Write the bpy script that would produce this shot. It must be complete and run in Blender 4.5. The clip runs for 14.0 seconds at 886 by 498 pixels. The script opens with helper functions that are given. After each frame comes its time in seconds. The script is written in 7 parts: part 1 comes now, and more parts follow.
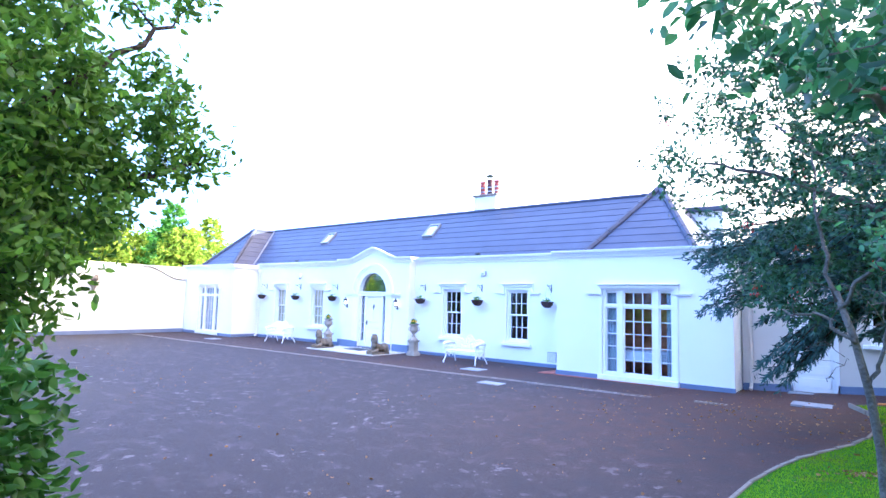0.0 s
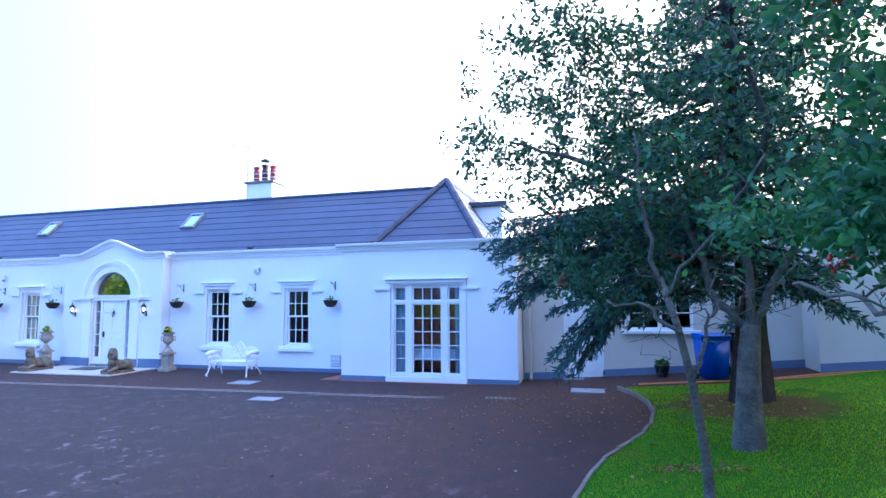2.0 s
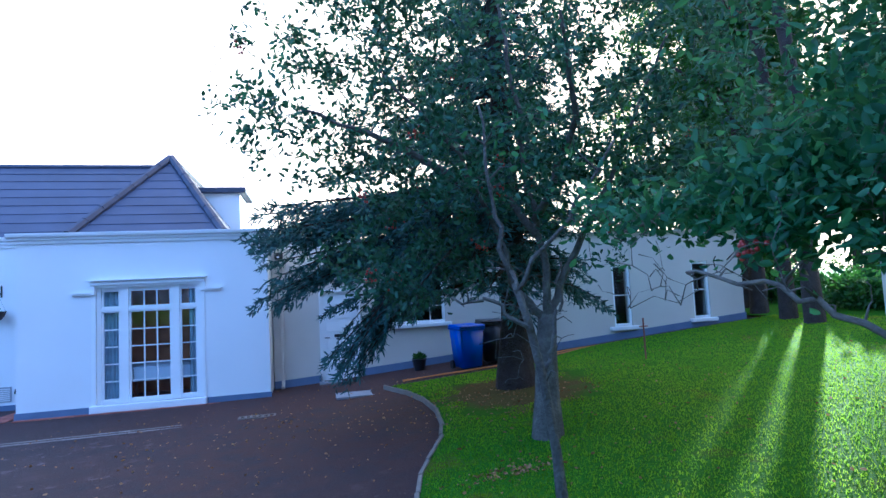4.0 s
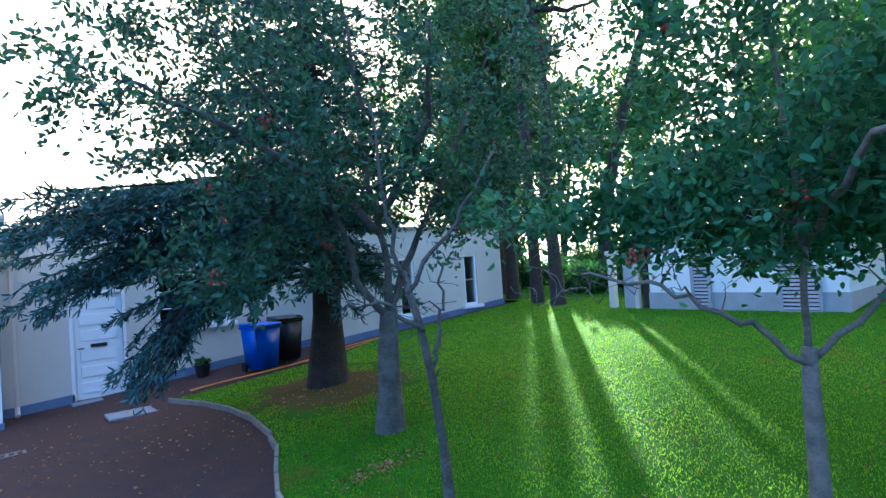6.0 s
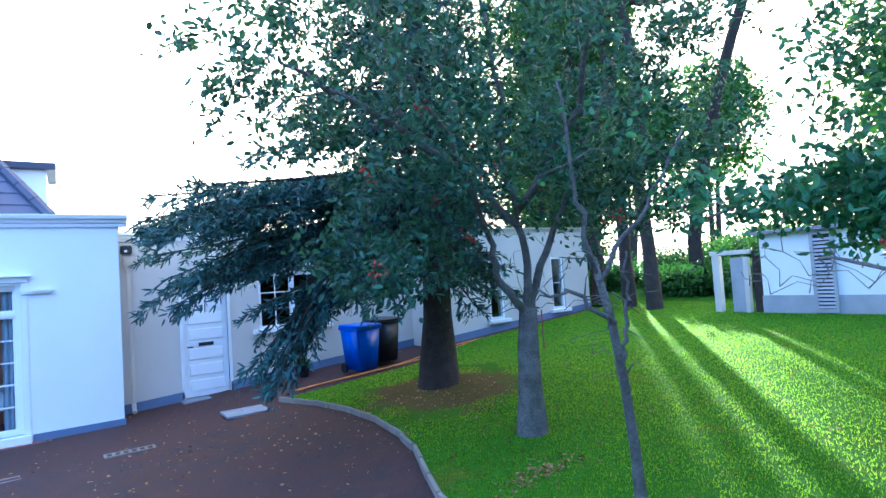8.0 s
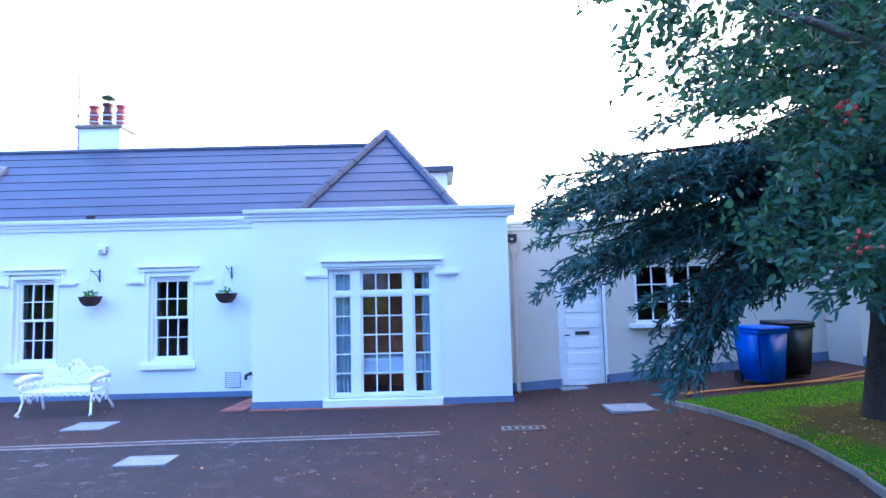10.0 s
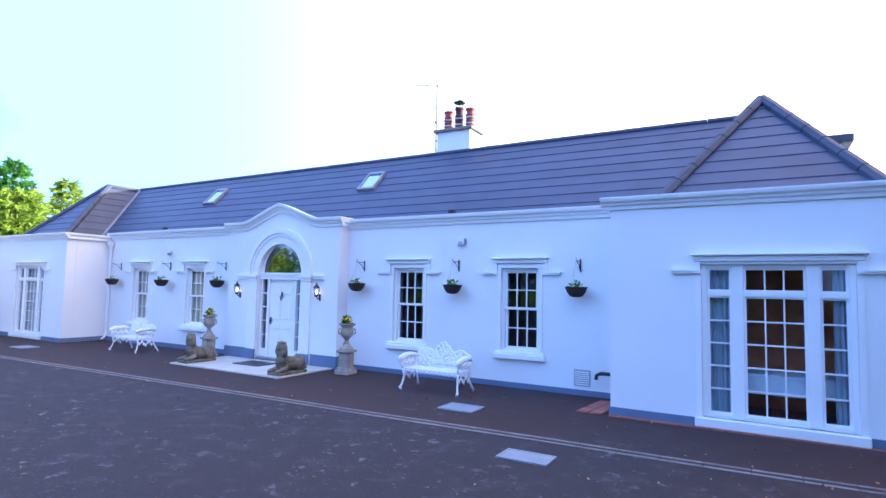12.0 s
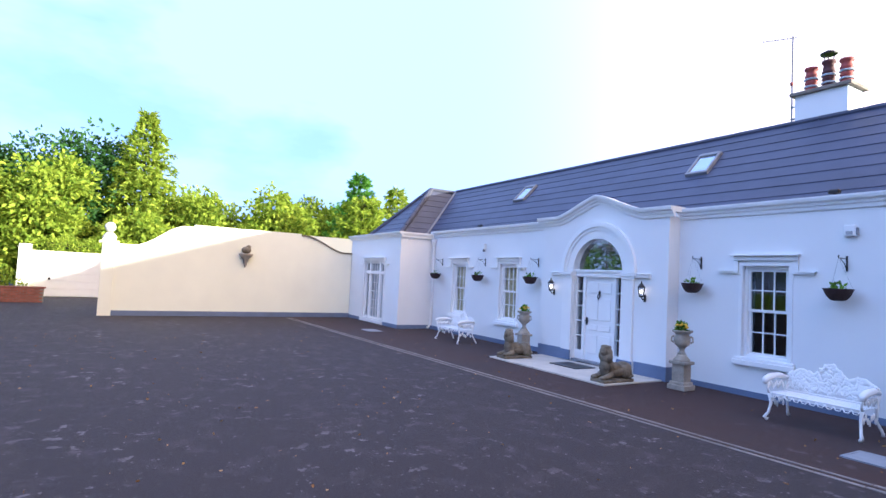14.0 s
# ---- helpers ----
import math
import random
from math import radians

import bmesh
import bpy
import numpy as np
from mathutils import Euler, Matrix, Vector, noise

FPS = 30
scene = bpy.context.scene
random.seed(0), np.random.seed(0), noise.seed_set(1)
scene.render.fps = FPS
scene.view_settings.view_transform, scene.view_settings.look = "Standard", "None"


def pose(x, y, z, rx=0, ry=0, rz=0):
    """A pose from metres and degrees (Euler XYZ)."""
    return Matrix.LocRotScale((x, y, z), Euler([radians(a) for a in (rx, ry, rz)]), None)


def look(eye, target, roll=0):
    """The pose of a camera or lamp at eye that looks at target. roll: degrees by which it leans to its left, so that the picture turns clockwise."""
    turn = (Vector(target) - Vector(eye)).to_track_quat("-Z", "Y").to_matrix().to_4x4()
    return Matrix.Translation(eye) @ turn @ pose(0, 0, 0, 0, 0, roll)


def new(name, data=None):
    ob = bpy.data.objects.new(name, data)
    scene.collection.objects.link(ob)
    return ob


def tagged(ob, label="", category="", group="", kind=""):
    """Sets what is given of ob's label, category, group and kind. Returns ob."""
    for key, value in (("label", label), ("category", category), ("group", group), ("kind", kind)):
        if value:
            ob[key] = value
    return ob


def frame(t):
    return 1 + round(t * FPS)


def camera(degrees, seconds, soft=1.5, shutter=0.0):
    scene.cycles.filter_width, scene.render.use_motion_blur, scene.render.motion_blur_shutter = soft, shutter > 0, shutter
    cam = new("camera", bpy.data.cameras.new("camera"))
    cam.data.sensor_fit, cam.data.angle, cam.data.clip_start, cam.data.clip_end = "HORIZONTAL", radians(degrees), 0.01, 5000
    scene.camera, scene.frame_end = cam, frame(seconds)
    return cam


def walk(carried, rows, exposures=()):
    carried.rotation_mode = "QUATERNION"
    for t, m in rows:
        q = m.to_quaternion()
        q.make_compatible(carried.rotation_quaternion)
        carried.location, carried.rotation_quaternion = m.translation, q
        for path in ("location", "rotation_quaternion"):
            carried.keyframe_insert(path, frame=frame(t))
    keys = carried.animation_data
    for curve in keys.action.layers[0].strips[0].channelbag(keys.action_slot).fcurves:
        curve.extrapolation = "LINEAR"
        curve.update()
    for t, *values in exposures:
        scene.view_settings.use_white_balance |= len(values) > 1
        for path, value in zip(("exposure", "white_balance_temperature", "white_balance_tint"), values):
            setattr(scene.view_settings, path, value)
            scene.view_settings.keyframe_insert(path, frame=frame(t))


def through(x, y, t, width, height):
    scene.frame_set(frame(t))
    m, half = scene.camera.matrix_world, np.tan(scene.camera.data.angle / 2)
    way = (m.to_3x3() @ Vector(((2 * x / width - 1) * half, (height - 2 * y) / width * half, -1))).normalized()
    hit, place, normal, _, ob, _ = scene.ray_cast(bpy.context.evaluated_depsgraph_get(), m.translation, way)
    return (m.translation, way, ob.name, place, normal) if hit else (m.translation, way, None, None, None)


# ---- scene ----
cam = camera(77.7, 14.0)
PATH = [
    (0, (16.507, -16.349, 2.075), (15.263, -14.795, 2.261), 1.5),
    (0.5, (16.214, -16.111, 2.041), (15.018, -14.519, 2.229), 1.3),
    (1, (16.019, -15.657, 2.029), (14.977, -13.961, 2.222), 0.9),
    (1.5, (15.858, -15.214, 2.079), (15.029, -13.403, 2.268), 0.3),
    (2, (15.609, -14.956, 2.08), (15.066, -13.04, 2.267), -0.5),
    (2.5, (15.398, -14.606, 2.081), (15.18, -12.626, 2.257), -1.7),
    (3, (15.135, -14.248, 2.055), (15.172, -12.256, 2.227), -2.3),
    (5.5, (13.751, -13.507, 2.319), (14.833, -11.826, 2.384), -3.4),
    (6, (13.502, -13.309, 2.319), (14.782, -11.773, 2.37), -3.8),
    (6.5, (13.25, -13.052, 2.338), (14.626, -11.602, 2.38), -4.0),
    (7, (12.992, -12.828, 2.337), (14.363, -11.373, 2.386), -4.0),
    (9.5, (12.608, -11.739, 2.028), (12.922, -9.77, 2.179), -2.2),
    (10, (12.384, -11.525, 2.053), (12.395, -9.531, 2.206), -1.4),
    (10.5, (12.095, -11.383, 2.032), (11.816, -9.409, 2.19), -0.7),
    (11, (11.782, -11.259, 2.079), (11.285, -9.328, 2.227), -0.1),
    (11.5, (11.466, -11.05, 2.049), (10.709, -9.205, 2.198), 0.5),
    (12, (11.14, -10.864, 2.04), (10.139, -9.138, 2.182), 1.2),
    (12.5, (10.802, -10.797, 2.047), (9.648, -9.169, 2.184), 1.4),
    (13, (10.423, -10.723, 2.045), (9.015, -9.307, 2.169), 1.9),
    (13.5, (10.066, -10.634, 2.015), (8.466, -9.44, 2.128), 2.6),
    (14, (9.709, -10.572, 1.973), (7.994, -9.548, 2.077), 2.9),
]
EXPOSURES = [(0.0, 3.13, 4260, 22), (1.0, 2.77, 4140, 22), (2.0, 2.3, 3980, 19), (3.0, 1.95, 3860, 17), (5.5, 2.08, 4040, 11), (7.0, 2.52, 4060, 11), (9.5, 2.83, 4060, 18), (11.0, 2.28, 4000, 20), (12.5, 1.94, 4230, 23), (13.2, 1.86, 4370, 23), (14.0, 1.77, 4560, 22)]
walk(cam, [(t, look(eye, target, roll)) for t, eye, target, roll in PATH], EXPOSURES)

# ---- light ----
SUN_AZ, SUN_EL = radians(41.5), radians(11.6)      # azimuth from +x towards +y
world = bpy.data.worlds.new("sky")
scene.world = world
world.use_nodes = True
wn, wl = world.node_tree.nodes, world.node_tree.links
wn.clear()
w_out, w_bg = wn.new("ShaderNodeOutputWorld"), wn.new("ShaderNodeBackground")
w_sky = wn.new("ShaderNodeTexSky")
w_sky.sky_type, w_sky.sun_disc = "NISHITA", False
w_sky.sun_elevation, w_sky.sun_rotation = SUN_EL, radians(90.0) - SUN_AZ
w_sky.air_density, w_sky.dust_density, w_sky.ozone_density = 1.0, 1.6, 1.2
w_geo, w_map, w_noise, w_ramp, w_mix = (wn.new("ShaderNodeTexCoord"), wn.new("ShaderNodeMapping"), wn.new("ShaderNodeTexNoise"),
                                        wn.new("ShaderNodeValToRGB"), wn.new("ShaderNodeMix"))
w_map.inputs["Scale"].default_value = (1.0, 1.0, 2.6)
w_map.inputs["Location"].default_value = (0.3, 1.7, 0.2)
w_noise.inputs["Scale"].default_value, w_noise.inputs["Detail"].default_value, w_noise.inputs["Roughness"].default_value = 1.7, 6.0, 0.52
w_ramp.color_ramp.elements[0].position, w_ramp.color_ramp.elements[1].position = 0.42, 0.72
w_ramp.color_ramp.elements[0].color = (0.62, 0.62, 0.62, 1)
w_mix.data_type = "RGBA"
w_dot, w_side, w_cloud = wn.new("ShaderNodeVectorMath"), wn.new("ShaderNodeMapRange"), wn.new("ShaderNodeMix")   # cloud is warm on the sun's side
w_dot.operation, w_dot.inputs[1].default_value = "DOT_PRODUCT", (math.cos(SUN_AZ), math.sin(SUN_AZ), 0.0)
w_side.inputs["From Min"].default_value, w_side.inputs["From Max"].default_value = -0.35, 1.0
w_side.interpolation_type = "SMOOTHERSTEP"
w_cloud.data_type = "RGBA"
w_cloud.inputs[6].default_value, w_cloud.inputs[7].default_value = (5.9, 6.9, 8.4, 1), (24.0, 14.9, 6.1, 1)
wl.new(w_geo.outputs["Generated"], w_dot.inputs[0])
wl.new(w_dot.outputs["Value"], w_side.inputs["Value"])
wl.new(w_side.outputs[0], w_cloud.inputs["Factor"])
wl.new(w_cloud.outputs[2], w_mix.inputs[7])
wl.new(w_geo.outputs["Generated"], w_map.inputs["Vector"])
wl.new(w_map.outputs["Vector"], w_noise.inputs["Vector"])
w_sep, w_add, w_gain = wn.new("ShaderNodeSeparateXYZ"), wn.new("ShaderNodeMath"), wn.new("ShaderNodeVectorMath")
w_add.operation, w_add.inputs[1].default_value = "MULTIPLY_ADD", 1.6
w_lift = wn.new("ShaderNodeMath")
w_lift.operation, w_lift.inputs[1].default_value = "ADD", 1.68
wl.new(w_geo.outputs["Generated"], w_sep.inputs[0])
wl.new(w_sep.outputs[0], w_add.inputs[0])
w_con = wn.new("ShaderNodeMapRange")
w_con.clamp = False
w_con.inputs["From Min"].default_value, w_con.inputs["From Max"].default_value = 0.36, 0.64
w_con.inputs["To Min"].default_value, w_con.inputs["To Max"].default_value = 0.16, 0.98
wl.new(w_noise.outputs["Fac"], w_con.inputs["Value"])
wl.new(w_con.outputs[0], w_add.inputs[2])
wl.new(w_add.outputs[0], w_lift.inputs[0])
wl.new(w_lift.outputs[0], w_ramp.inputs["Fac"])
w_gain.operation, w_gain.inputs[1].default_value = "MULTIPLY", (0.89, 1.24, 1.24)
wl.new(w_sky.outputs["Color"], w_gain.inputs[0])
wl.new(w_ramp.outputs["Color"], w_mix.inputs["Factor"])
wl.new(w_gain.outputs[0], w_mix.inputs[6])
wl.new(w_mix.outputs[2], w_bg.inputs["Color"])
w_bg.inputs["Strength"].default_value = 0.05
wl.new(w_bg.outputs["Background"], w_out.inputs["Surface"])

sun = new("sun", bpy.data.lights.new("sun", "SUN"))
sun.data.energy, sun.data.angle, sun.data.color = 5.0, radians(1.2), (1.0, 0.80, 0.42)
sun_dir = Vector((math.cos(SUN_EL) * math.cos(SUN_AZ), math.cos(SUN_EL) * math.sin(SUN_AZ), math.sin(SUN_EL)))
sun.matrix_world = look(sun_dir * 60, (0, 0, 0))


# ---- materials ----
def srgb(r, g, b):
    return tuple(((c / 255 + 0.055) / 1.055) ** 2.4 if c > 10 else c / 255 / 12.92 for c in (r, g, b)) + (1.0,)


def material(name, base, rough=0.6, metal=0.0, vary=0.12, scale=3.0, fine=60.0, bump=0.15, dark=0.6, rnd=0.0, spec=0.5, dist=0.01):
    """Base colour with broad mottling and fine grain, both in metres, and a fine relief."""
    m = bpy.data.materials.new(name)
    m.use_nodes = True
    n, l = m.node_tree.nodes, m.node_tree.links
    b = n["Principled BSDF"]
    b.inputs["Roughness"].default_value, b.inputs["Metallic"].default_value = rough, metal
    b.inputs["Specular IOR Level"].default_value = spec
    geo = n.new("ShaderNodeNewGeometry")
    big, small = n.new("ShaderNodeTexNoise"), n.new("ShaderNodeTexNoise")
    big.inputs["Scale"].default_value, big.inputs["Detail"].default_value = scale, 5.0
    small.inputs["Scale"].default_value, small.inputs["Detail"].default_value = fine, 3.0
    l.new(geo.outputs["Position"], big.inputs["Vector"])
    l.new(geo.outputs["Position"], small.inputs["Vector"])
    add = n.new("ShaderNodeMath")
    add.operation = "MULTIPLY_ADD"
    add.inputs[1].default_value = 0.45
    l.new(small.outputs["Fac"], add.inputs[0])
    l.new(big.outputs["Fac"], add.inputs[2])
    ramp = n.new("ShaderNodeMapRange")
    ramp.inputs["From Min"].default_value, ramp.inputs["From Max"].default_value = 0.45, 1.0
    ramp.inputs["To Min"].default_value, ramp.inputs["To Max"].default_value = 1.0 - vary, 1.0 + vary
    l.new(add.outputs[0], ramp.inputs["Value"])
    mul = n.new("ShaderNodeVectorMath")
    mul.operation = "SCALE"
    mul.inputs[0].default_value = base[:3]
    if rnd:
        info = n.new("ShaderNodeObjectInfo")
        rr = n.new("ShaderNodeMapRange")
        rr.inputs["To Min"].default_value, rr.inputs["To Max"].default_value = 1.0 - rnd, 1.0 + rnd
        l.new(info.outputs["Random"], rr.inputs["Value"])
        both = n.new("ShaderNodeMath")
        both.operation = "MULTIPLY"
        l.new(ramp.outputs[0], both.inputs[0])
        l.new(rr.outputs[0], both.inputs[1])
        l.new(both.outputs[0], mul.inputs["Scale"])
    else:
        l.new(ramp.outputs[0], mul.inputs["Scale"])
    l.new(mul.outputs[0], b.inputs["Base Color"])
    if bump:
        bp = n.new("ShaderNodeBump")
        bp.inputs["Strength"].default_value, bp.inputs["Distance"].default_value = bump, dist
        l.new(small.outputs["Fac"], bp.inputs["Height"])
        l.new(bp.outputs[0], b.inputs["Normal"])
    return m


def leaf_material(name, dark, light, through=0.35, rough=0.5, spec=0.3, glow=(1.5, 1.5, 0.8), each=0.55, broad=0.5):
    """Leaves: each one its own shade, part of the light passing through."""
    m = bpy.data.materials.new(name)
    m.use_nodes = True
    n, l = m.node_tree.nodes, m.node_tree.links
    b, out = n["Principled BSDF"], n["Material Output"]
    geo = n.new("ShaderNodeNewGeometry")
    ramp = n.new("ShaderNodeValToRGB")
    ramp.color_ramp.elements[0].color, ramp.color_ramp.elements[1].color = dark, light
    noise_n = n.new("ShaderNodeTexNoise")
    noise_n.inputs["Scale"].default_value = 0.9
    l.new(geo.outputs["Position"], noise_n.inputs["Vector"])
    mix = n.new("ShaderNodeMath")
    mix.operation = "MULTIPLY_ADD"
    mix.inputs[1].default_value, mix.inputs[2].default_value = each, (0.5 - 0.5 * broad) if broad > 0.6 else 0.0
    l.new(geo.outputs["Random Per Island"], mix.inputs[0])
    add = n.new("ShaderNodeMath")
    add.operation = "MULTIPLY_ADD"
    add.inputs[1].default_value = broad
    l.new(noise_n.outputs["Fac"], add.inputs[0])
    l.new(mix.outputs[0], add.inputs[2])
    l.new(add.outputs[0], ramp.inputs["Fac"])
    l.new(ramp.outputs["Color"], b.inputs["Base Color"])
    b.inputs["Roughness"].default_value = rough
    b.inputs["Specular IOR Level"].default_value = spec
    tr = n.new("ShaderNodeBsdfTranslucent")
    warm = n.new("ShaderNodeVectorMath")           # light that has passed through a leaf is yellower
    warm.operation, warm.inputs[1].default_value = "MULTIPLY", glow
    l.new(ramp.outputs["Color"], warm.inputs[0])
    l.new(warm.outputs[0], tr.inputs["Color"])
    ms = n.new("ShaderNodeMixShader")
    ms.inputs["Fac"].default_value = through
    l.new(b.outputs[0], ms.inputs[1])
    l.new(tr.outputs[0], ms.inputs[2])
    l.new(ms.outputs[0], out.inputs["Surface"])
    return m


def glass_material(name, tint=(0.92, 0.95, 0.97, 1), least=0.035):
    m = bpy.data.materials.new(name)
    m.use_nodes = True
    n, l = m.node_tree.nodes, m.node_tree.links
    n.remove(n["Principled BSDF"])
    tr, gl, fr, ms = n.new("ShaderNodeBsdfTransparent"), n.new("ShaderNodeBsdfGlossy"), n.new("ShaderNodeLayerWeight"), n.new("ShaderNodeMixShader")
    tr.inputs["Color"].default_value = tint
    gl.inputs["Roughness"].default_value = 0.02
    fr.inputs["Blend"].default_value = 0.5
    steep, share = n.new("ShaderNodeMath"), n.new("ShaderNodeMath")
    steep.operation, steep.inputs[1].default_value = "POWER", 4.0
    share.operation, share.inputs[1].default_value, share.inputs[2].default_value = "MULTIPLY_ADD", 0.9 - least, least
    l.new(fr.outputs["Facing"], steep.inputs[0])
    l.new(steep.outputs[0], share.inputs[0])
    l.new(share.outputs[0], ms.inputs["Fac"])
    l.new(tr.outputs[0], ms.inputs[1])
    l.new(gl.outputs[0], ms.inputs[2])
    l.new(ms.outputs[0], n["Material Output"].inputs["Surface"])
    return m


def asphalt_material(name):
    """Worn tarmac: grey chippings, pale lichen blotches, brown moss and leaf mould towards the house and the trees."""
    m = bpy.data.materials.new(name)
    m.use_nodes = True
    n, l = m.node_tree.nodes, m.node_tree.links
    b = n["Principled BSDF"]
    b.inputs["Roughness"].default_value = 0.78
    b.inputs["Specular IOR Level"].default_value = 0.32
    geo = n.new("ShaderNodeNewGeometry")

    def noise_tex(scale, detail=4.0, rough=0.55):
        t = n.new("ShaderNodeTexNoise")
        t.inputs["Scale"].default_value, t.inputs["Detail"].default_value, t.inputs["Roughness"].default_value = scale, detail, rough
        l.new(geo.outputs["Position"], t.inputs["Vector"])
        return t

    def ramp(src, a, z):
        r = n.new("ShaderNodeMapRange")
        r.inputs["From Min"].default_value, r.inputs["From Max"].default_value = a, z
        l.new(src, r.inputs["Value"])
        return r.outputs[0]

    def blend(fac, x, y):
        k = n.new("ShaderNodeMix")
        k.data_type = "RGBA"
        l.new(fac, k.inputs["Factor"])
        for slot, v in ((6, x), (7, y)):
            if isinstance(v, tuple):
                k.inputs[slot].default_value = v
            else:
                l.new(v, k.inputs[slot])
        return k.outputs[2]

    grain, blotch, broad, spot = noise_tex(90, 3, 0.7), noise_tex(2.3, 6, 0.65), noise_tex(0.35, 3), noise_tex(4.6, 4, 0.55)
    base = blend(ramp(grain.outputs["Fac"], 0.3, 0.7), (0.012, 0.0092, 0.0105, 1), (0.050, 0.040, 0.044, 1))
    base = blend(ramp(blotch.outputs["Fac"], 0.52, 0.75), base, (0.062, 0.050, 0.057, 1))
    sep = n.new("ShaderNodeSeparateXYZ")
    l.new(geo.outputs["Position"], sep.inputs[0])

    def mul(x, y):
        k = n.new("ShaderNodeMath")
        k.operation = "MULTIPLY"
        l.new(x, k.inputs[0])
        if isinstance(y, float):
            k.inputs[1].default_value = y
        else:
            l.new(y, k.inputs[1])
        return k.outputs[0]

    def most(x, y):
        k = n.new("ShaderNodeMath")
        k.operation = "MAXIMUM"
        l.new(x, k.inputs[0])
        l.new(y, k.inputs[1])
        return k.outputs[0]

    flecks, clumps = noise_tex(17.0, 2, 0.5), noise_tex(0.8, 2, 0.5)
    lichen = most(mul(ramp(spot.outputs["Fac"], 0.605, 0.63), ramp(clumps.outputs["Fac"], 0.48, 0.64)), mul(ramp(flecks.outputs["Fac"], 0.66, 0.69), ramp(blotch.outputs["Fac"], 0.42, 0.55)))
    base = blend(mul(lichen, 0.5), base, (0.225, 0.205, 0.215, 1))
    skew = n.new("ShaderNodeMath")                 # the apron behind the drain, and the strip under the trees
    skew.operation = "MULTIPLY_ADD"
    skew.inputs[1].default_value = -0.033
    l.new(sep.outputs[0], skew.inputs[0])
    l.new(sep.outputs[1], skew.inputs[2])
    apron = mul(ramp(skew.outputs[0], -3.84, -3.78), ramp(broad.outputs["Fac"], 0.15, 0.6))
    trees = mul(ramp(sep.outputs[0], 9.5, 13.5), ramp(blotch.outputs["Fac"], 0.30, 0.56))
    far_off = ramp(sep.outputs[1], -11.5, -6.5)
    trees = mul(trees, far_off)
    base = blend(mul(apron, 0.8), base, (0.048, 0.024, 0.019, 1))
    base = blend(trees, base, (0.056, 0.026, 0.019, 1))
    l.new(base, b.inputs["Base Color"])
    bp = n.new("ShaderNodeBump")
    bp.inputs["Strength"].default_value, bp.inputs["Distance"].default_value = 0.8, 0.010
    l.new(grain.outputs["Fac"], bp.inputs["Height"])
    l.new(bp.outputs[0], b.inputs["Normal"])
    return m


def grass_material(name):
    m = bpy.data.materials.new(name)
    m.use_nodes = True
    n, l = m.node_tree.nodes, m.node_tree.links
    b = n["Principled BSDF"]
    b.inputs["Roughness"].default_value = 0.9
    b.inputs["Specular IOR Level"].default_value = 0.06
    b.inputs["Sheen Weight"].default_value, b.inputs["Sheen Roughness"].default_value = 0.12, 0.5       # the nap of mown turf
    b.inputs["Sheen Tint"].default_value = (0.40, 0.70, 0.03, 1)
    geo = n.new("ShaderNodeNewGeometry")
    outs = []
    for scale, detail in ((0.5, 4.0), (28.0, 4.0), (1.7, 5.0)):
        t = n.new("ShaderNodeTexNoise")
        t.inputs["Scale"].default_value, t.inputs["Detail"].default_value = scale, detail
        l.new(geo.outputs["Position"], t.inputs["Vector"])
        outs.append(t.outputs["Fac"])
    r1, r2 = n.new("ShaderNodeValToRGB"), n.new("ShaderNodeValToRGB")
    r1.color_ramp.elements[0].color, r1.color_ramp.elements[1].color = (0.024, 0.083, 0.002, 1), (0.044, 0.124, 0.003, 1)
    r1.color_ramp.elements[0].position, r1.color_ramp.elements[1].position = 0.35, 0.65
    r2.color_ramp.elements[0].position, r2.color_ramp.elements[1].position = 0.60, 0.72
    l.new(outs[1], r1.inputs["Fac"])
    l.new(outs[2], r2.inputs["Fac"])
    k = n.new("ShaderNodeMix")
    k.data_type = "RGBA"
    l.new(r2.outputs["Color"], k.inputs["Factor"])
    l.new(r1.outputs["Color"], k.inputs[6])
    k.inputs[7].default_value = (0.070, 0.088, 0.008, 1)
    away = n.new("ShaderNodeVectorMath")           # bare needle litter round the foot of the spruce
    away.operation = "DISTANCE"
    away.inputs[1].default_value = (17.8, -5.0, 0.37)
    l.new(geo.outputs["Position"], away.inputs[0])
    fray = n.new("ShaderNodeMath")
    fray.operation, fray.inputs[1].default_value = "MULTIPLY_ADD", 1.6
    l.new(outs[2], fray.inputs[0])
    l.new(away.outputs["Value"], fray.inputs[2])
    litter = n.new("ShaderNodeMapRange")
    litter.inputs["From Min"].default_value, litter.inputs["From Max"].default_value = 2.2, 1.75
    l.new(fray.outputs[0], litter.inputs["Value"])
    k2 = n.new("ShaderNodeMix")
    k2.data_type = "RGBA"
    l.new(litter.outputs[0], k2.inputs["Factor"])
    l.new(k.outputs[2], k2.inputs[6])
    k2.inputs[7].default_value = (0.075, 0.043, 0.024, 1)
    l.new(k2.outputs[2], b.inputs["Base Color"])
    bp = n.new("ShaderNodeBump")
    bp.inputs["Strength"].default_value, bp.inputs["Distance"].default_value = 0.7, 0.02
    l.new(outs[1], bp.inputs["Height"])
    l.new(bp.outputs[0], b.inputs["Normal"])
    return m


